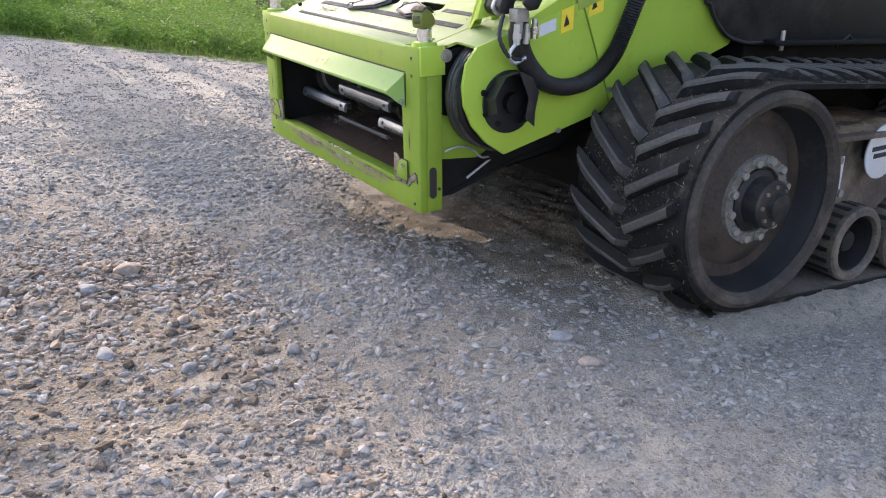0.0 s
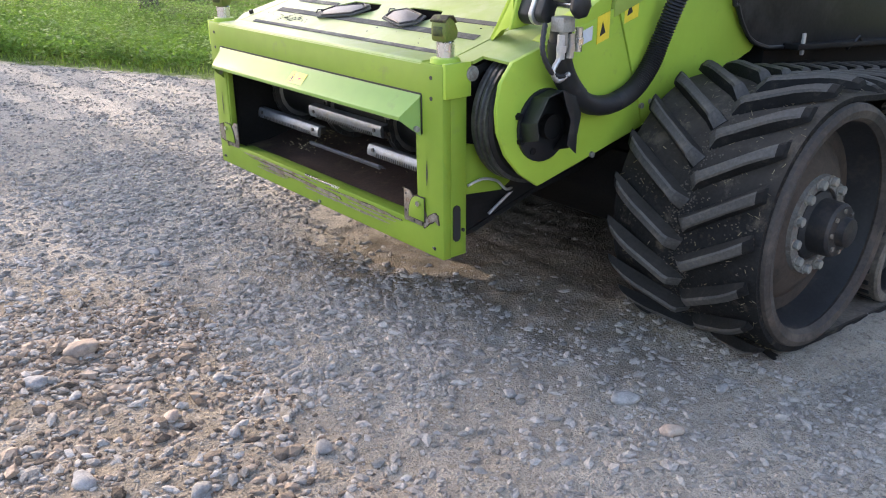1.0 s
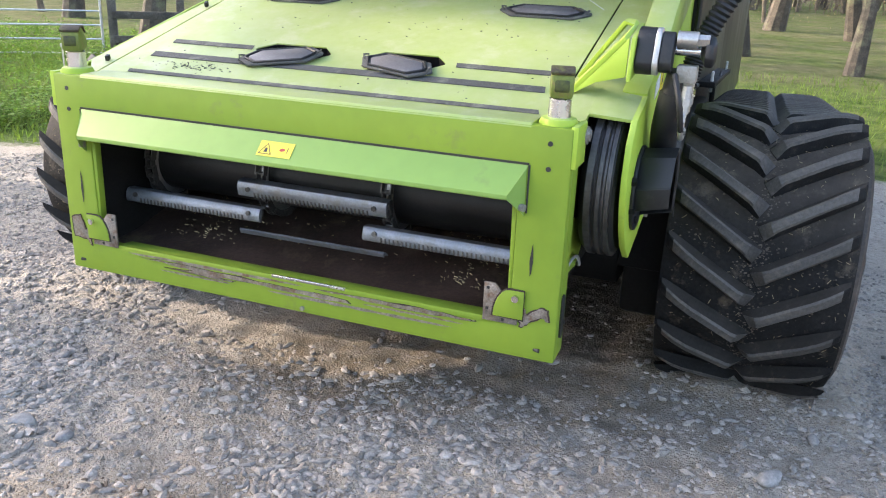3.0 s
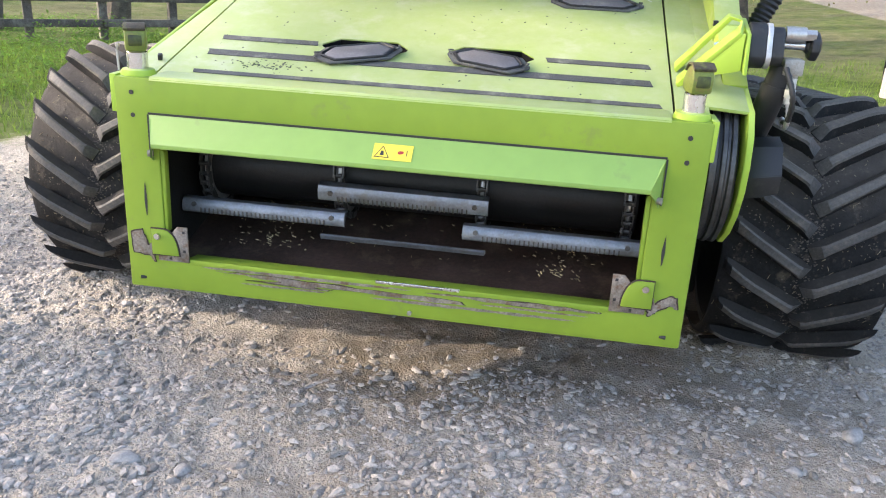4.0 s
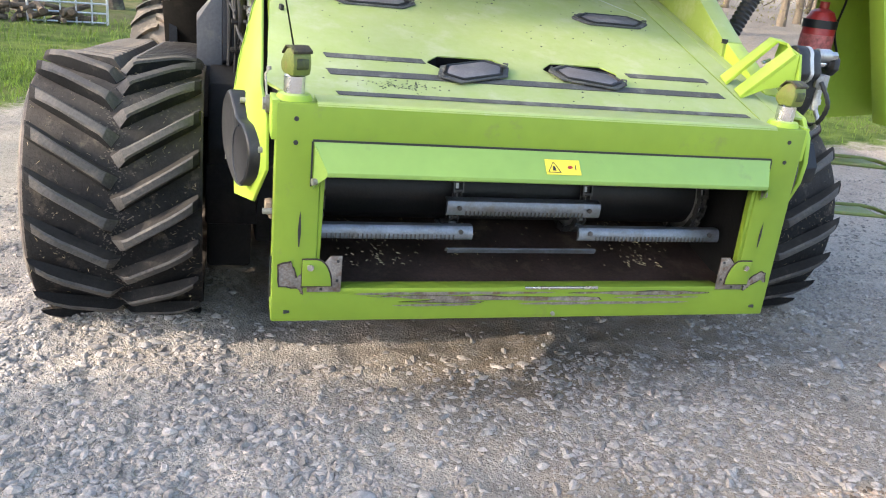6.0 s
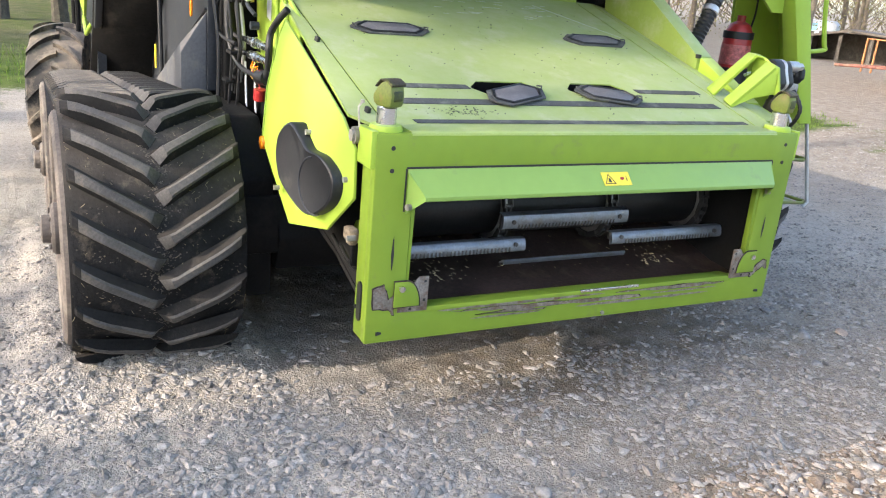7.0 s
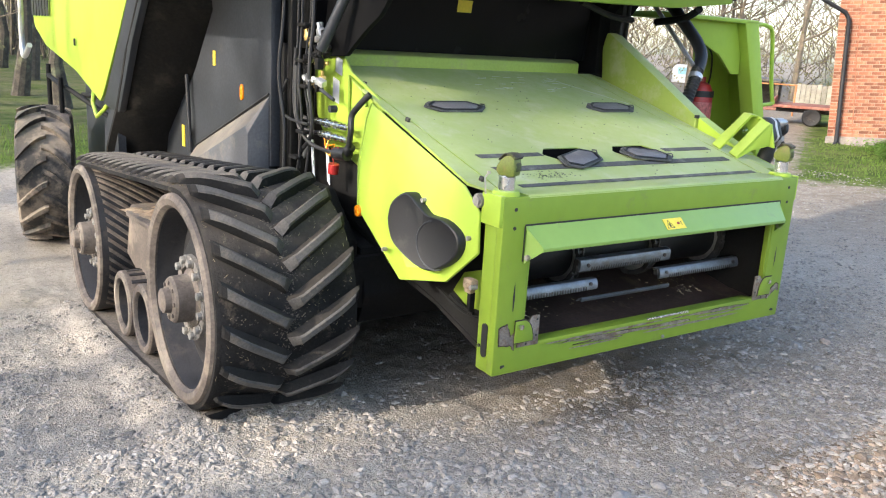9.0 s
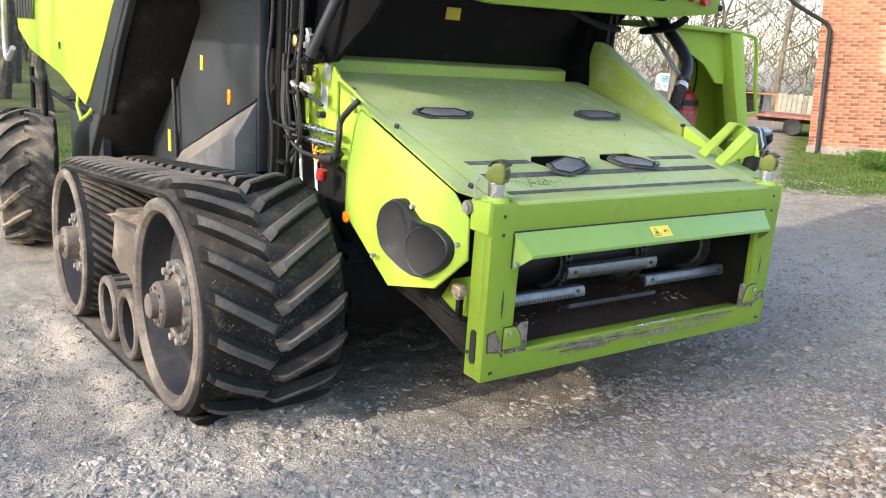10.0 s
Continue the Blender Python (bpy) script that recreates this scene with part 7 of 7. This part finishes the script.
def far_scrub():
    rng = random.Random(18)
    g = G()
    for _ in range(62000):
        # The last arc stays out of view, added for darker reflections.
        a = rng.uniform(-1.25, -0.2) if rng.random() < 0.5 else rng.uniform(-0.2, 1.75) if rng.random() < 0.7 else rng.uniform(1.75, 5.03)
        d = rng.uniform(34, 80)
        x, y = 2 + d * math.cos(a), 5 + d * math.sin(a)
        h = abs(rng.gauss(0, 1.0)) * (3.2 if a < 0 else 1.3) + (rng.uniform(0, 9) if rng.random() < 0.3 else 0)
        c = Vector((x, y, ground_z(x, y) + h))
        u = Vector((rng.gauss(0, 1), rng.gauss(0, 1), rng.gauss(0, 1))).normalized() * rng.uniform(0.03, 0.09)
        w = u.orthogonal().normalized() * rng.uniform(0.02, 0.05)
        g.add([c - u, c + w, c + u, c - w], [(0, 1, 2, 3)])
    me = mesh_of("scrub", g, bud_leaf, smooth=False)
    return tagged(new("scrub", me), "pale spring scrub under the distant trees", "scrub", kind="stuff")


far_scrub()


def grass_blades():
    rng = random.Random(4)
    g = G()
    made = 0
    while made < 42000:
        k = rng.random()
        if k < 0.62:
            x, y = rng.uniform(-3, 13), rng.uniform(7.5, 19)
        elif k < 0.8:
            x, y = rng.uniform(5.5, 10.5), rng.uniform(-11.5, -4.0)
        else:
            x, y = rng.uniform(8.5, 19), rng.uniform(-8, 13)
        e = grass_at(x, y)
        if e < 0.05 or rng.random() > 0.35 + e:
            made += 1 if rng.random() < 0.2 else 0
            continue
        made += 1
        h = rng.uniform(0.04, 0.11) * (1 + min(1.0, e) * rng.uniform(0, 0.9)) * (0.4 if 0.62 <= k < 0.8 else 1)
        a = rng.uniform(0, 6.28)
        w = Vector((math.cos(a), math.sin(a), 0)) * rng.uniform(0.004, 0.010)
        p = Vector((x, y, ground_z(x, y) - 0.005))
        lean = Vector((rng.gauss(0, 0.45), rng.gauss(0, 0.45), 0)) * h
        m = p + lean * 0.4 + Vector((0, 0, h * 0.65))
        t = p + lean + Vector((0, 0, h))
        g.add([p - w, p + w, m + w * 0.7, m - w * 0.7, t], [(0, 1, 2, 3), (3, 2, 4)])
    me = mesh_of("grass", g, grass_leaf, smooth=False)
    return tagged(new("grass", me), "short green grass along the yard edges", "grass", kind="stuff")


grass_blades()


def undergrowth():
    """Low leafy plants on the bank behind the grass."""
    rng = random.Random(14)
    g = G()
    for _ in range(17000):
        k = rng.random()
        if k < 0.5:
            x, y = rng.uniform(-6, 7), rng.uniform(11, 23)
        elif k < 0.8:
            x, y = rng.uniform(-5, 16), rng.uniform(11, 30)
        else:
            x, y = rng.uniform(7.0, 9.6), rng.uniform(-12.5, -7.0)
        e = grass_at(x, y)
        clump = noise.noise((x * 0.45, y * 0.45, 3.0)) + 0.6 * noise.noise((x * 1.4, y * 1.4, 7.0))
        if e < (0.55 if k < 0.8 else 1.6) or clump < 0.12 - 0.28 * e:
            continue
        tall = rng.uniform(0.10, 0.28) * (1 + 1.6 * max(0.0, clump) if k < 0.8 else 0.8)
        r = rng.uniform(0.15, 0.45)
        for _k in range(14):
            c = Vector((x + rng.gauss(0, r * 0.6), y + rng.gauss(0, r * 0.6), ground_z(x, y) + tall * rng.random() ** 0.6))
            u = Vector((rng.gauss(0, 1), rng.gauss(0, 1), rng.gauss(0, 0.45))).normalized() * rng.uniform(0.02, 0.055)
            w = u.cross(Vector((0, 0, 1))).normalized() * rng.uniform(0.012, 0.03)
            g.add([c - u, c + w + Vector((0, 0, 0.012)), c + u, c - w + Vector((0, 0, 0.012))], [(0, 1, 2, 3)])
    me = mesh_of("undergrowth", g, bush_leaf, smooth=False)
    return tagged(new("undergrowth", me), "leafy green undergrowth on the shaded bank", "undergrowth", kind="stuff")


undergrowth()


def nettles():
    """Taller leafy clumps, coloured bright for sunlit highlights, standing out of the undergrowth behind the grass
    strip.
    """
    rng = random.Random(77)
    g = G()
    for _ in range(5200):
        x, y = rng.uniform(-7, 9), rng.uniform(11, 24)
        e = grass_at(x, y)
        clump = noise.noise((x * 0.6, y * 0.6, 13.0)) + 0.5 * noise.noise((x * 1.7, y * 1.7, 17.0))
        if e < 0.7 or clump < 0.08:
            continue
        tall = rng.uniform(0.25, 0.55) * (0.6 + clump)
        z = ground_z(x, y)
        for k in range(16):
            t = (k + rng.random()) / 16
            c = Vector((x + rng.gauss(0, 0.10), y + rng.gauss(0, 0.10), z + tall * t))
            a = rng.uniform(0, 6.28)
            u = Vector((math.cos(a), math.sin(a), rng.uniform(-0.5, 0.2))) * rng.uniform(0.04, 0.08)
            w = u.cross(Vector((0, 0, 1))).normalized() * rng.uniform(0.018, 0.035)
            g.add([c, c + u * 0.5 + w, c + u, c + u * 0.5 - w], [(0, 1, 2, 3)])
    me = mesh_of("nettles", g, nettle_leaf_lit, smooth=False)
    return tagged(new("nettles", me), "leafy clumps behind the grass strip, coloured bright as if sunlit", "nettles", kind="stuff")


nettles()

# ---- fences, gates and heaps behind the yard ----
old_wood = material("weathered_dark_wood", (0.10, 0.085, 0.07), rough=0.9, vary=0.25, scale=5, fine=40, bump=0.5, piece=0.25, dirt=(0.2, 0.19, 0.15), dirt_amount=0.3, dirt_scale=4)
pale_wood = material("pale_weathered_boards", (0.27, 0.25, 0.205), rough=0.9, vary=0.15, scale=4, fine=30, bump=0.4, piece=0.2)
galvanised = material("galvanised_tube", (0.55, 0.56, 0.57), rough=0.45, metal=0.5, vary=0.1, scale=8, fine=60, bump=0.05)
log_end = material("cut_log", (0.12, 0.085, 0.055), rough=0.9, vary=0.3, scale=6, fine=40, bump=0.5, piece=0.35, dirt=(0.2, 0.155, 0.10), dirt_amount=0.4, dirt_scale=5)

fx0, fy0, fx1, fy1 = 13.1, 15.3, 16.2, 11.0
fence = base_of("wooden_fence", fx0, fy0, ground_z(fx0, fy0), "weathered dark post and rail fence in the grass", "fence")
for i in range(5):
    t = i / 4
    x, y = fx0 + (fx1 - fx0) * t, fy0 + (fy1 - fy0) * t
    z = ground_z(x, y)
    tall = 1.9 if i == 4 else 1.3
    part("post", G().box(-0.08, 0.08, -0.08, 0.08, -0.2, tall, pose(x, y, z, 0, 0, 36 + 3 * i)), old_wood, fence, bevel=0.012)
for z in (0.33, 0.81):
    for i in range(2):
        a, b = i / 2, (i + 1) / 2
        x0, y0, x1, y1 = fx0 + (fx1 - fx0) * a, fy0 + (fy1 - fy0) * a, fx0 + (fx1 - fx0) * b, fy0 + (fy1 - fy0) * b
        ang = math.degrees(math.atan2(y1 - y0, x1 - x0))
        length = math.hypot(x1 - x0, y1 - y0)
        part("rail", G().box(0.01, length - 0.01, -0.13, -0.085, -0.075, 0.075, pose(x0, y0, ground_z(x0, y0) + z, 0, 0, ang)), old_wood, fence, bevel=0.008)


def tube_gate(x0, y0, x1, y1, height, rails, uprights, label):
    gate = base_of("metal_gate", x0, y0, ground_z(x0, y0), label, "gate", "metal gates")
    z0, z1 = ground_z(x0, y0) + 0.04, ground_z(x1, y1) + 0.04
    for i in range(rails):
        h = height * i / (rails - 1)
        part("rail", G().cyl((x0, y0, z0 + h), (x1, y1, z1 + h), 0.018, 8), galvanised, gate)
    for i in range(uprights):
        t = i / (uprights - 1)
        x, y, z = x0 + (x1 - x0) * t, y0 + (y1 - y0) * t, z0 + (z1 - z0) * t
        part("upright", G().cyl((x, y, z - 0.04), (x, y, z + height), 0.018 if 0 < i < uprights - 1 else 0.026, 8), galvanised, gate)


tube_gate(13.0, 15.5, 10.6, 18.6, 1.1, 5, 3, "pale tubular field gate beside the fence")
tube_gate(16.9, 11.75, 16.3, 10.9, 1.9, 8, 3, "pale mesh gate leaf beside the fence post")
tube_gate(17.65, 9.25, 17.95, 7.8, 1.7, 10, 6, "pale wire mesh gate standing in the grass")

pile = base_of("log_pile", 17.6, 10.2, ground_z(17.6, 10.2), "heap of sawn logs and branches in the grass", "log pile")
rng = random.Random(31)
for i in range(46):
    row = i // 14
    t = (i % 14) / 13
    x, y = 17.3 + 0.7 * t + rng.gauss(0, 0.08), 11.6 - 3.2 * t + rng.gauss(0, 0.1)
    z = ground_z(x, y) + 0.07 + 0.11 * row
    a = rng.uniform(0, 6.28)
    d = Vector((math.cos(a), math.sin(a), rng.gauss(0, 0.15))) * rng.uniform(0.2, 0.45)
    p = Vector((x, y, z))
    part("log", G().tube([p - d, p, p + d], [rng.uniform(0.04, 0.075)] * 3, 8), log_end, pile)

beams = base_of("beam_stack", 14.8, -2.4, ground_z(14.8, -2.4), "stack of pale beams and boards in the grass", "beam stack")
for i in range(9):
    y0 = -1.6 - 0.3 * (i % 3) - rng.uniform(0, 0.3)
    z = ground_z(14.6, -2.5) + 0.08 + 0.12 * (i // 3)
    part("beam", G().box(0, rng.uniform(2.6, 4.2), -0.08, 0.08, -0.05, 0.05, pose(15.2 - 0.28 * (i % 3), y0, z, 0, rng.uniform(-2, 2), -112 + rng.uniform(-4, 4))), pale_wood, beams, bevel=0.008)
block = tagged(new("stone_block", mesh_of("stone_block", G().box(-0.45, 0.45, -0.3, 0.3, -0.1, 0.5, pose(14.2, -1.75, ground_z(14.2, -1.75), 0, 0, 20)), big_grey, bevel=0.05)), "pale concrete block in the grass", "block")
coil = thing("wire_coil", G().lathe([(0.36, -0.3), (0.44, -0.3), (0.46, 0.0), (0.44, 0.3), (0.36, 0.3)], (15.9, -2.1, ground_z(15.9, -2.1) + 0.46), (0.3, 1, 0), 28), dark_steel, "dark rolled wire coil in the grass", "wire coil")

# ---- farm trailer, shed, caravan and board fence across the yard ----
dist = lambda d, wx, wy: (-0.74 + d * wx, 7.54 + d * wy)
red_paint = material("faded_red_paint", (0.20, 0.075, 0.055), rough=0.8, vary=0.25, scale=4, fine=30, bump=0.3, dirt=(0.3, 0.2, 0.14), dirt_amount=0.4)
ux, uy = -0.845, -0.53
tx0, ty0 = 13.95, -13.95
gz = ground_z(13, -14)
trailer = base_of("farm_trailer", 13.1, -14.5, gz, "old flatbed farm trailer with faded red boards", "trailer")
rotz = math.degrees(math.atan2(uy, ux))
tm = pose(tx0, ty0, gz, 0, 0, rotz)
part("bed", G().box(0.0, 4.5, -0.9, 0.9, 0.46, 0.54, tm), red_paint, trailer, "faded red plank bed", bevel=0.01)
part("headboard", G().box(0.0, 0.06, -0.9, 0.9, 0.54, 0.72, tm), red_paint, trailer, bevel=0.01)
for y in (-0.55, 0.55):
    part("side_beam", G().box(0.1, 4.4, y - 0.05, y + 0.05, 0.34, 0.46, tm), wheel_dark, trailer, bevel=0.01)
part("drawbar", G().tube([tm @ Vector((0.1, -0.4, 0.38)), tm @ Vector((-1.3, 0, 0.30)), tm @ Vector((0.1, 0.4, 0.38))], 0.04, 8), red_paint, trailer)
for x in (1.05, 3.2):
    for y in (-0.8, 0.8):
        w = part("wheel", G().lathe([(0.12, -0.09), (0.22, -0.1), (0.25, -0.07), (0.25, 0.07), (0.22, 0.1), (0.12, 0.09)], tm @ Vector((x, y, 0.25)), tm.to_3x3() @ Vector((0, 1, 0)), 28), black, trailer, "black rubber wheel")
        part("rim", G().lathe([(0.0, -0.06), (0.13, -0.06), (0.13, 0.06), (0.0, 0.06)], tm @ Vector((x, y, 0.25)), tm.to_3x3() @ Vector((0, 1, 0)), 20, closed=False), wheel_dark, w)

bx, by = 16.9, -19.1
boards = base_of("board_fence", bx, by, ground_z(bx, by), "pale weathered upright board fence", "fence")
for i in range(1, 11):
    x, y = bx - 0.17 * i * 0.845, by - 0.17 * i * 0.53
    part("board", G().box(0.003, 0.155, -0.012, 0.012, 0.05, 0.95 + 0.02 * (i % 3), pose(x, y, ground_z(x, y), 0, 0, rotz)), pale_wood, boards, bevel=0.003)
for z in (0.3, 0.8):
    part("fence_rail", G().box(0.2, 1.85, 0.015, 0.06, z - 0.05, z + 0.05, pose(bx, by, ground_z(bx, by), 0, 0, rotz)), pale_wood, boards)
rack = base_of("rusty_rack", 16.4, -16.2, ground_z(16.4, -16.2), "thin rusty orange steel rack", "rack")
rust_orange = material("rust_orange_steel", (0.45, 0.2, 0.08), rough=0.85, vary=0.2, scale=6, fine=40, bump=0.2)
for k in (0.0, 0.28, 1.42):
    x, y = 16.45 - k * 0.81, -16.15 - k * 0.58
    part("post", G().cyl((x, y, ground_z(x, y)), (x, y, ground_z(x, y) + 1.0), 0.03, 8), rust_orange, rack)
part("rail", G().cyl((16.45, -16.15, 0.84), (15.30, -16.97, 0.84), 0.022, 8), rust_orange, rack)

shx, shy = 20.6, -18.6
shed = base_of("open_shed", shx, shy, ground_z(shx, shy), "dark open wooden shed with a low roof", "shed")
sm = pose(shx, shy, ground_z(shx, shy), 0, 0, rotz)
part("roof", G().prism([(-0.3, 1.0), (-0.3, 1.08), (1.2, 1.42), (3.0, 1.3), (3.0, 1.22), (1.2, 1.34)], "y", -0.5, 2.2, pose(shx, shy, ground_z(shx, shy) - 0.3, 0, 0, rotz)), old_wood, shed, bevel=0.01)
part("back_wall", G().box(0, 3.0, 1.7, 1.78, 0, 0.95, sm), old_wood, shed)
for k in (0.05, 1.0, 2.0, 2.9):
    part("post", G().box(k - 0.06, k + 0.06, -0.3, -0.18, -0.2, 0.95, sm), old_wood, shed)
part("side_wall", G().box(-0.04, 0.02, -0.3, 1.7, 0, 0.85, sm), old_wood, shed)
caravan = base_of("caravan", 30.2, -29.8, ground_z(30, -30), "small white caravan with a pale blue window", "caravan")
cm = pose(30.9, -29.2, ground_z(30, -30), 0, 0, rotz)
part("body", G().prism([(0, 0.25), (0, 1.0), (0.2, 1.2), (2.0, 1.2), (2.2, 1.0), (2.2, 0.25)], "y", -0.7, 0.7, cm), material("caravan_white", (0.5, 0.52, 0.53), rough=0.5, vary=0.06, scale=3, fine=20, bump=0.05), caravan, bevel=0.05)
part("window", G().prism([(0.3, 0.7), (0.3, 1.05), (1.3, 1.05), (1.3, 0.7)], "y", -0.72, -0.69, cm), material("pale_blue_pane", (0.30, 0.55, 0.62), rough=0.15, vary=0.1, scale=3, fine=20, bump=0.0), caravan)
part("wheel", G().cyl(cm @ Vector((1.1, -0.7, 0.2)), cm @ Vector((1.1, -0.55, 0.2)), 0.22, 20), black, caravan)

# ---- brick building ----
brick_mat = material("red_brick", (0.27, 0.10, 0.054), rough=0.9, vary=0.25, scale=8, fine=60, bump=0.4, piece=0.5, dirt=(0.38, 0.25, 0.165), dirt_amount=0.35, dirt_scale=4)
brick_far = material("red_brick_field", (0.27, 0.10, 0.054), rough=0.9, vary=0.25, scale=8, fine=60, bump=0.4, island=0.5, dirt=(0.38, 0.25, 0.165), dirt_amount=0.35, dirt_scale=4)
mortar = material("pale_mortar", (0.33, 0.24, 0.175), rough=0.95, vary=0.12, scale=6, fine=60, bump=0.4)
plinth_mat = material("grey_plinth", (0.24, 0.21, 0.18), rough=0.95, vary=0.2, scale=4, fine=30, bump=0.5)
roof_mat = material("clay_roof", (0.25, 0.1, 0.06), rough=0.9, vary=0.2, scale=4, fine=30, bump=0.4)
ang = math.degrees(math.atan2(-0.485, -0.875))
bz = ground_z(9.75, -10.0) - 0.05
wall_m = Matrix.Translation((9.76, -9.98, bz)) @ Euler((0, radians(4.0), 0)).to_matrix().to_4x4() @ Matrix.Rotation(radians(ang), 4, "Z")
house = base_of("brick_building", 9.76, -9.98, bz, "old red brick farm building with a black downpipe", "building")
wx0, wx1, wz0, wz1 = 1.42, 2.32, 1.86, 2.76
wall = part("wall", slab([0.0, wx0, wx1, 6.0], [0.0, wz0, wz1, 7.2], {(1, 1)}, lambda u, v: wall_m @ Vector((u, 0.0, v)), wall_m.to_3x3() @ Vector((0, 0.3, 0))), mortar, house, "red brick wall with pale mortar joints")
part("gable_wall", G().box(0.02, 0.32, 0.31, 7.0, 0, 7.2, wall_m), brick_far, house)
part("back_wall", G().box(0.33, 6.0, 6.7, 7.0, 0, 7.2, wall_m), brick_far, house)
part("side_wall", G().box(5.7, 6.0, 0.31, 6.69, 0, 7.2, wall_m), brick_far, house)
part("roof", G().prism([(-0.4, 7.2), (3.5, 9.8), (7.4, 7.2)], "x", -0.4, 6.4, wall_m), roof_mat, house)
part("plinth", G().box(-0.03, 6.0, -0.04, 0.0, -0.1, 0.2, wall_m), plinth_mat, house, "grey rendered plinth", bevel=0.01)
window = part("window", slab([wx0, wx0 + 0.06, wx0 + 0.42, wx0 + 0.48, wx1 - 0.06, wx1], [wz0, wz0 + 0.06, wz1 - 0.06, wz1], {(1, 1), (3, 1)}, lambda u, v: wall_m @ Vector((u, 0.1, v)), wall_m.to_3x3() @ Vector((0, 0.06, 0))), material("dark_red_window_frame", (0.16, 0.05, 0.035), rough=0.5, vary=0.1, scale=5, fine=40, bump=0.05), house, "dark red framed window")
part("pane", G().box(wx0 + 0.02, wx1 - 0.02, 0.14, 0.146, wz0 + 0.02, wz1 - 0.02, wall_m), black_gloss, window)
part("sill", G().box(wx0 - 0.08, wx1 + 0.08, -0.07, 0.1, wz0 - 0.07, wz0, wall_m), plinth_mat, window, bevel=0.006)
pipe = [wall_m @ Vector(p) for p in ((-0.7, -0.5, 3.4), (-0.55, -0.42, 3.25), (0.12, -0.13, 2.85), (0.2, -0.1, 2.7), (0.2, -0.1, 1.2), (0.2, -0.1, 0.1), (0.16, -0.2, -0.02))]
part("downpipe", G().tube(pipe, 0.046, 14), black, house, "dark metal downpipe with an offset bend")
part("wall_cable", G().tube([wall_m @ Vector(p) for p in ((0.42, -0.02, 7.0), (0.42, -0.02, 2.0), (0.5, -0.02, 0.2))], 0.009, 6), brick_far, house)
brick_me = mesh_of("brick", G().box(0.004, 0.242, -0.012, 0.02, 0.004, 0.064), brick_mat, bevel=0.004)
far = G()
count = 0
for row in range(96):
    z = 0.2 + row * 0.0745
    for col in range(-1, 25):
        x = col * 0.2505 + (0.125 if row % 2 else 0.0)
        a, b = max(0.0, x), min(6.0, x + 0.246)
        if b - a < 0.08 or (a < wx1 and b > wx0 and wz0 - 0.06 < z + 0.03 < wz1 + 0.05):
            continue
        if 1 <= row < 43 and a == x and x + 0.26 < 1.9 and count < 300:
            share("brick", brick_me, wall, wall_m @ pose(x, -0.0005 * ((row * 7 + col * 3) % 5), z))
            count += 1
        else:
            far.box(a + 0.004, b - 0.004, -0.012, 0.0, z + 0.004, z + 0.064, wall_m)
tagged(part("brick_field", far, brick_far, wall, smooth=False), kind="stuff")
